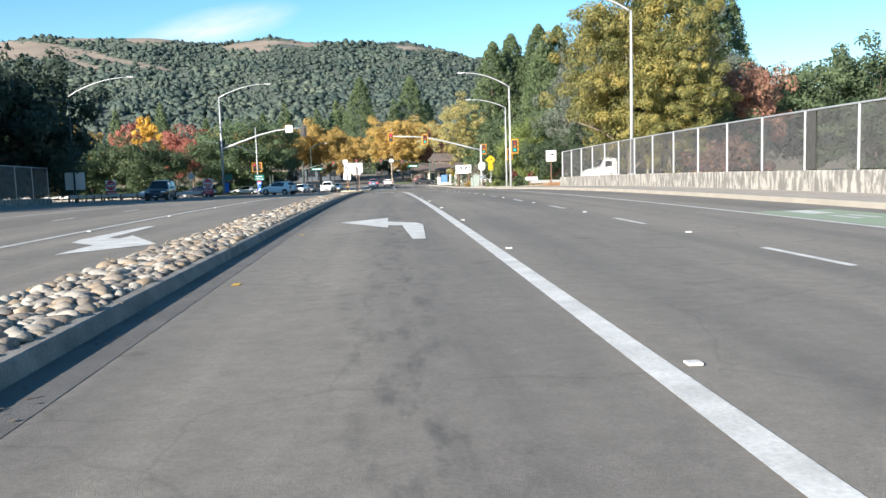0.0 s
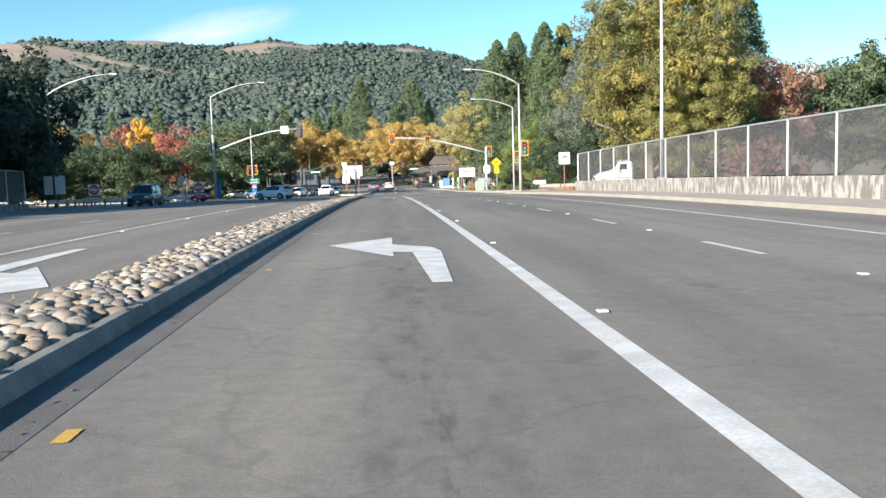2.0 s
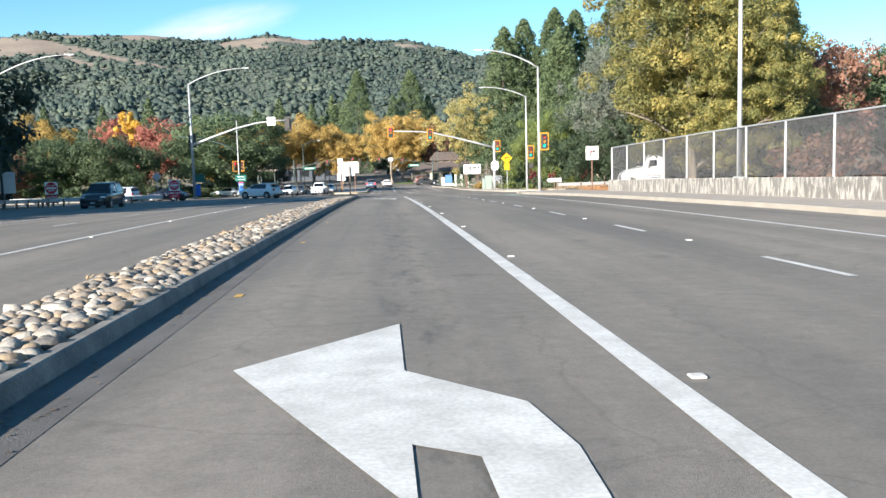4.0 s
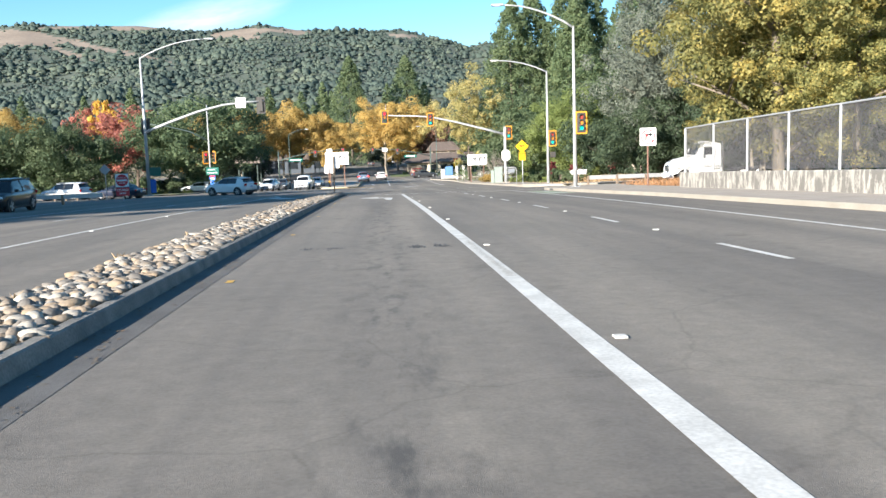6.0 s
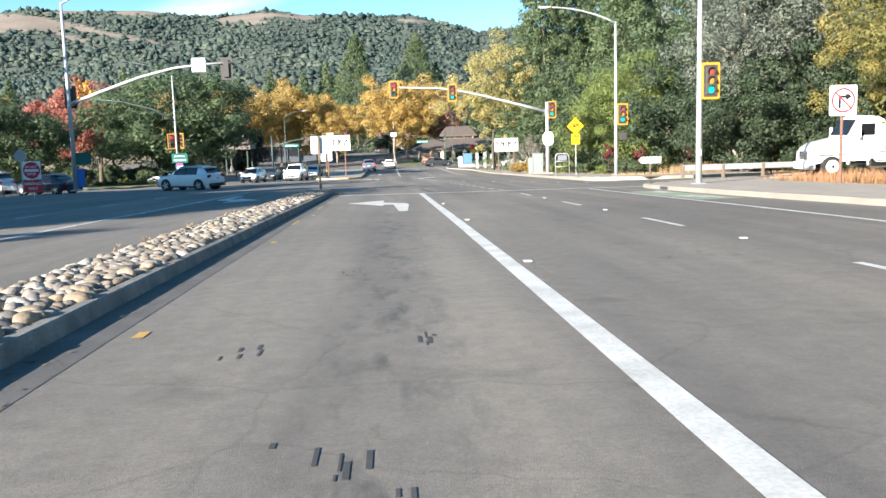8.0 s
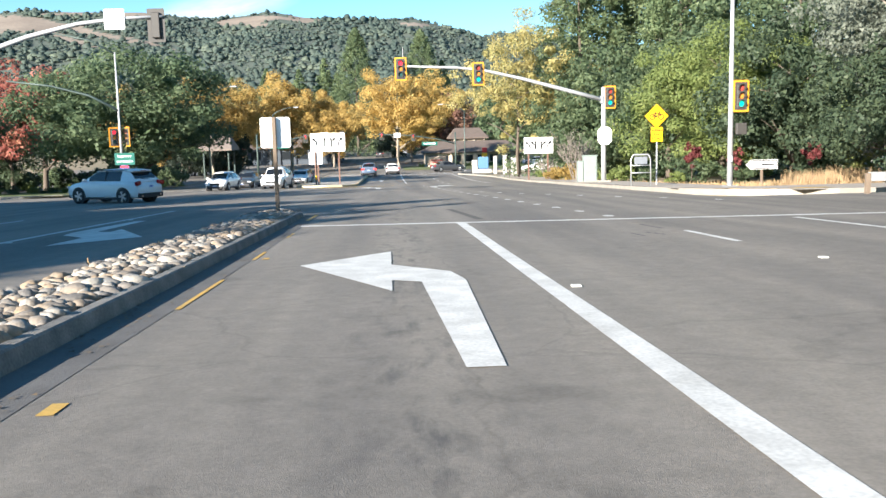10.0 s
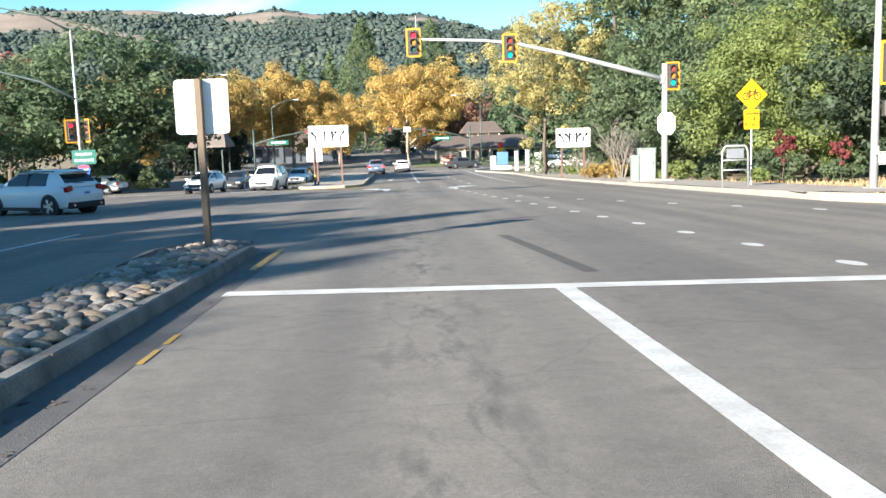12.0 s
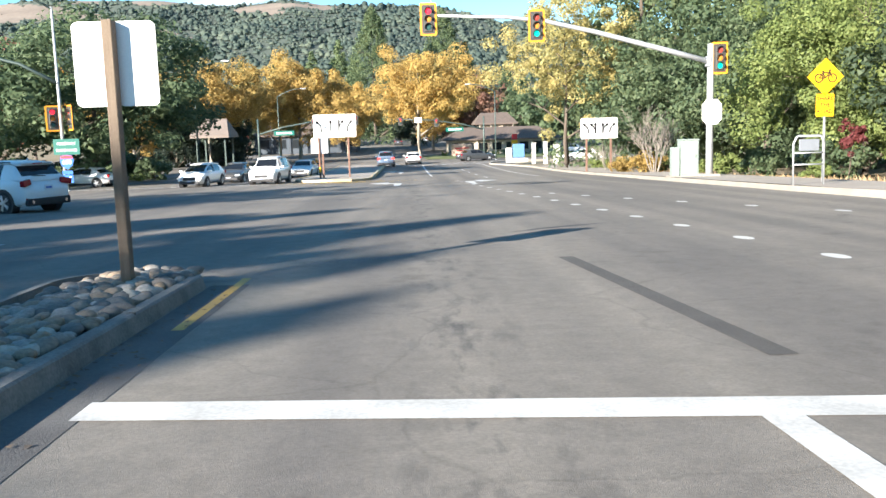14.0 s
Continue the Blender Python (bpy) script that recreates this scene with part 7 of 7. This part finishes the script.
    part("rear_bumper", bm_box(0, o + 0.06, 0.40, W * 0.86, 0.16, 0.24, 0.05, 2), M_TRIM, c, "black lower bumper")
    part("front_bumper", bm_box(0, o + L - 0.05, 0.36, W * 0.74, 0.14, 0.2, 0.05, 2), M_TRIM, c)
    part("grille", bm_box(0, o + L - 0.03, 0.60, W * 0.46, 0.10, 0.2, 0.03), M_TRIM, c)
    for yy, zz in ((o - 0.005, belt - 0.26), (o + L + 0.005, 0.42)):
        part("plate", bm_box(0, yy, zz, 0.31, 0.015, 0.155, 0.004), M_PLATE, c)
        part("plate_bar", bm_box(0, yy - (0.009 if yy < 0 else -0.009), zz - 0.01, 0.22, 0.004, 0.06), M_SIGN_BLUE, c)
    if shape in ("suv", "wagon"):
        part("spoiler", bm_box(0, o + rr - 0.22, Ht - 0.075, W * 0.62, 0.3, 0.04, 0.015), body, c)
        part("brake_lamp", bm_box(0, o + rr - 0.38, Ht - 0.085, 0.36, 0.02, 0.03), M_TAIL, c)
        part("rear_wiper", bm_box(-0.12, o + rb + 0.06, belt + 0.1, 0.5, 0.02, 0.03, m=Matrix.Rotation(0.06, 4, "Y")), M_TRIM, c)
        v, f = tube([(0, o + rr + 0.1, Ht - 0.02), (0, o + rr + 0.02, Ht + 0.07)], [0.05, 0.012], 8)
        add("aerial_fin", v, f, body, c)
    return c


car("white_suv", "suv", C_WHITE, -13.7, 114.5, 62, "white five-door SUV turning through the crossing")
car("white_hatchback", "hatch", C_WHITE, -13.5, 142.6, 172, "white hatchback waiting at the stop line")
car("dark_sedan", "sedan", C_GREY, -12.9, 151.2, 176, "dark grey sedan waiting in the queue")
car("white_suv", "wagon", C_WHITE, -9.4, 144.6, 174, "white SUV waiting at the stop line")
car("white_sedan", "sedan", C_WHITE, -8.9, 160, 176, "white sedan waiting behind the island")
car("dark_sedan", "sedan", C_BLUE, -9.4, 168, 178, "dark blue sedan waiting in the queue")
car("slate_suv", "wagon", C_SLATE, -2.6, 185, 2, "slate blue SUV stopped with brake lamps lit", True)
car("white_sedan", "sedan", C_WHITE, 0.5, 191.5, 2, "white sedan stopped at the far crossing")
car("dark_sedan", "sedan", C_GREY, 8.5, 196, -70, "dark sedan turning at the far crossing")
car("dark_blue_sedan", "sedan", C_BLUE, -24.5, 117.0, 70, "dark blue sedan entering the ramp")
car("white_sedan", "sedan", C_WHITE, -23.5, 149.5, 80, "white sedan leaving by the slip road")
car("black_suv", "wagon", C_BLACK, -20, 80, 180, "black SUV on the far carriageway")
car("silver_suv", "wagon", C_SILVER, -31, 121.5, 72, "pale silver SUV entering the ramp")
for x, y, t, cc, kind in ((-34, 172, 80, C_GREY, "wagon"), (-40, 174, 95, C_BLUE, "sedan"), (-28, 176, 85, C_GREY, "sedan"), (-46, 168, 90, C_SILVER, "sedan"), (-2, 292, 0, C_GREY, "sedan"), (4, 300, 0, C_SILVER, "wagon"), (20, 186.5, 90, C_WHITE, "sedan"), (27, 232, 90, C_SILVER, "sedan")):
    car("parked_car", kind, cc, x, y, t, "distant car parked in the town", stand=road_z(y) + 0.02 if abs(x) < 12 else ground_z(x, y) + 0.02)


def truck(x, y, turn):
    """A white day-cab tractor; its front looks to +y before the turn."""
    t = thing("tractor_truck", x, y, road_z(y), "white day-cab tractor truck waiting on the ramp", "truck", turn)
    hood = []
    for yy, wd, zb, zt in ((1.15, 1.05, 0.75, 1.95), (1.9, 1.0, 0.72, 1.86), (2.6, 0.94, 0.70, 1.70), (2.95, 0.86, 0.62, 1.50), (3.1, 0.76, 0.60, 1.30)):
        half = [(0, zb), (wd, zb), (wd, zb + (zt - zb) * 0.6), (wd * 0.82, zt - 0.05), (wd * 0.45, zt), (0, zt + 0.02)]
        hood.append([(px, yy, pz) for px, pz in half + [(-px, pz) for px, pz in half[-2:0:-1]]])
    v, f = loft(hood)
    add("hood", v, f, C_WHITE, t, smooth=False)
    cab = []
    for yy, wd, zt in ((-0.55, 1.12, 2.82), (-0.3, 1.14, 2.95), (0.5, 1.14, 2.98), (0.75, 1.12, 2.85), (1.25, 1.1, 1.95)):
        half = [(0, 0.75), (wd, 0.75), (wd, 1.9), (wd * 0.94, zt - 0.08), (wd * 0.7, zt), (0, zt + 0.03)]
        cab.append([(px, yy, pz) for px, pz in half + [(-px, pz) for px, pz in half[-2:0:-1]]])
    v, f = loft(cab)
    add("cab", v, f, C_WHITE, t)
    for sd in (1, -1):
        part("side_window", bm_box(sd * 1.11, 0.35, 2.28, 0.06, 0.72, 0.6, 0.03), M_GLASS, t)
        part("door_seam", bm_box(sd * 1.142, -0.12, 1.7, 0.012, 0.02, 1.6), M_TRIM, t)
        part("mirror", bm_box(sd * 1.42, 0.95, 2.15, 0.22, 0.1, 0.55, 0.03), C_WHITE, t)
        part("step_tank", bm_box(sd * 0.98, -0.35, 0.62, 0.4, 1.2, 0.5, 0.08, 2), M_CHROME, t)
        part("fender", bm_box(sd * 1.0, 2.2, 1.18, 0.32, 1.35, 0.2, 0.08, 2), C_WHITE, t)
        part("head_lamp", bm_box(sd * 0.82, 2.93, 1.12, 0.26, 0.2, 0.3, 0.05), M_HEAD, t)
        v, f = tube([(sd * 0.95, -0.75, 0.9), (sd * 0.95, -0.75, 3.2)], 0.08, 10)
        add("exhaust_stack", v, f, M_CHROME, t)
        for yy in (2.15, -2.2, -3.4):
            wh = new("wheel")
            wh.matrix_basis = pose(sd * 0.98, yy, 0.5)
            wh.parent = t
            v, f = tube([(-0.16, 0, 0), (-0.15, 0, 0), (0.15, 0, 0), (0.17, 0, 0)], [0.44, 0.5, 0.5, 0.44], 24)
            add("tyre", v, f, M_TYRE, wh, smooth=True)
            v, f = tube([(sd * 0.08, 0, 0), (sd * 0.176, 0, 0)], 0.33, 20)
            add("rim", v, f, M_WHITE_PANEL, wh)
            v, f = tube([(sd * 0.1, 0, 0), (sd * 0.23, 0, 0)], [0.12, 0.08], 12)
            add("hub", v, f, M_CHROME, wh)
    v, f = [( -0.85, 1.27, 2.02), (0.85, 1.27, 2.02), (0.82, 0.83, 2.78), (-0.82, 0.83, 2.78)], [(0, 1, 2, 3)]
    add("windscreen", [(a, b + 0.03, q + 0.02) for a, b, q in v], f, M_GLASS, t)
    part("chassis", bm_box(0, -2.0, 0.72, 0.9, 4.6, 0.26, 0.02), M_TRIM, t)
    part("bumper", bm_box(0, 3.05, 0.55, 1.9, 0.3, 0.4, 0.08, 2), C_WHITE, t)
    part("grille", bm_box(0, 3.06, 1.05, 0.9, 0.12, 0.5, 0.04), M_CHROME, t)
    part("fifth_wheel", bm_box(0, -2.8, 0.92, 0.9, 0.9, 0.12, 0.03), M_TRIM, t)
    return t


truck(24.4, 95.2, 90)
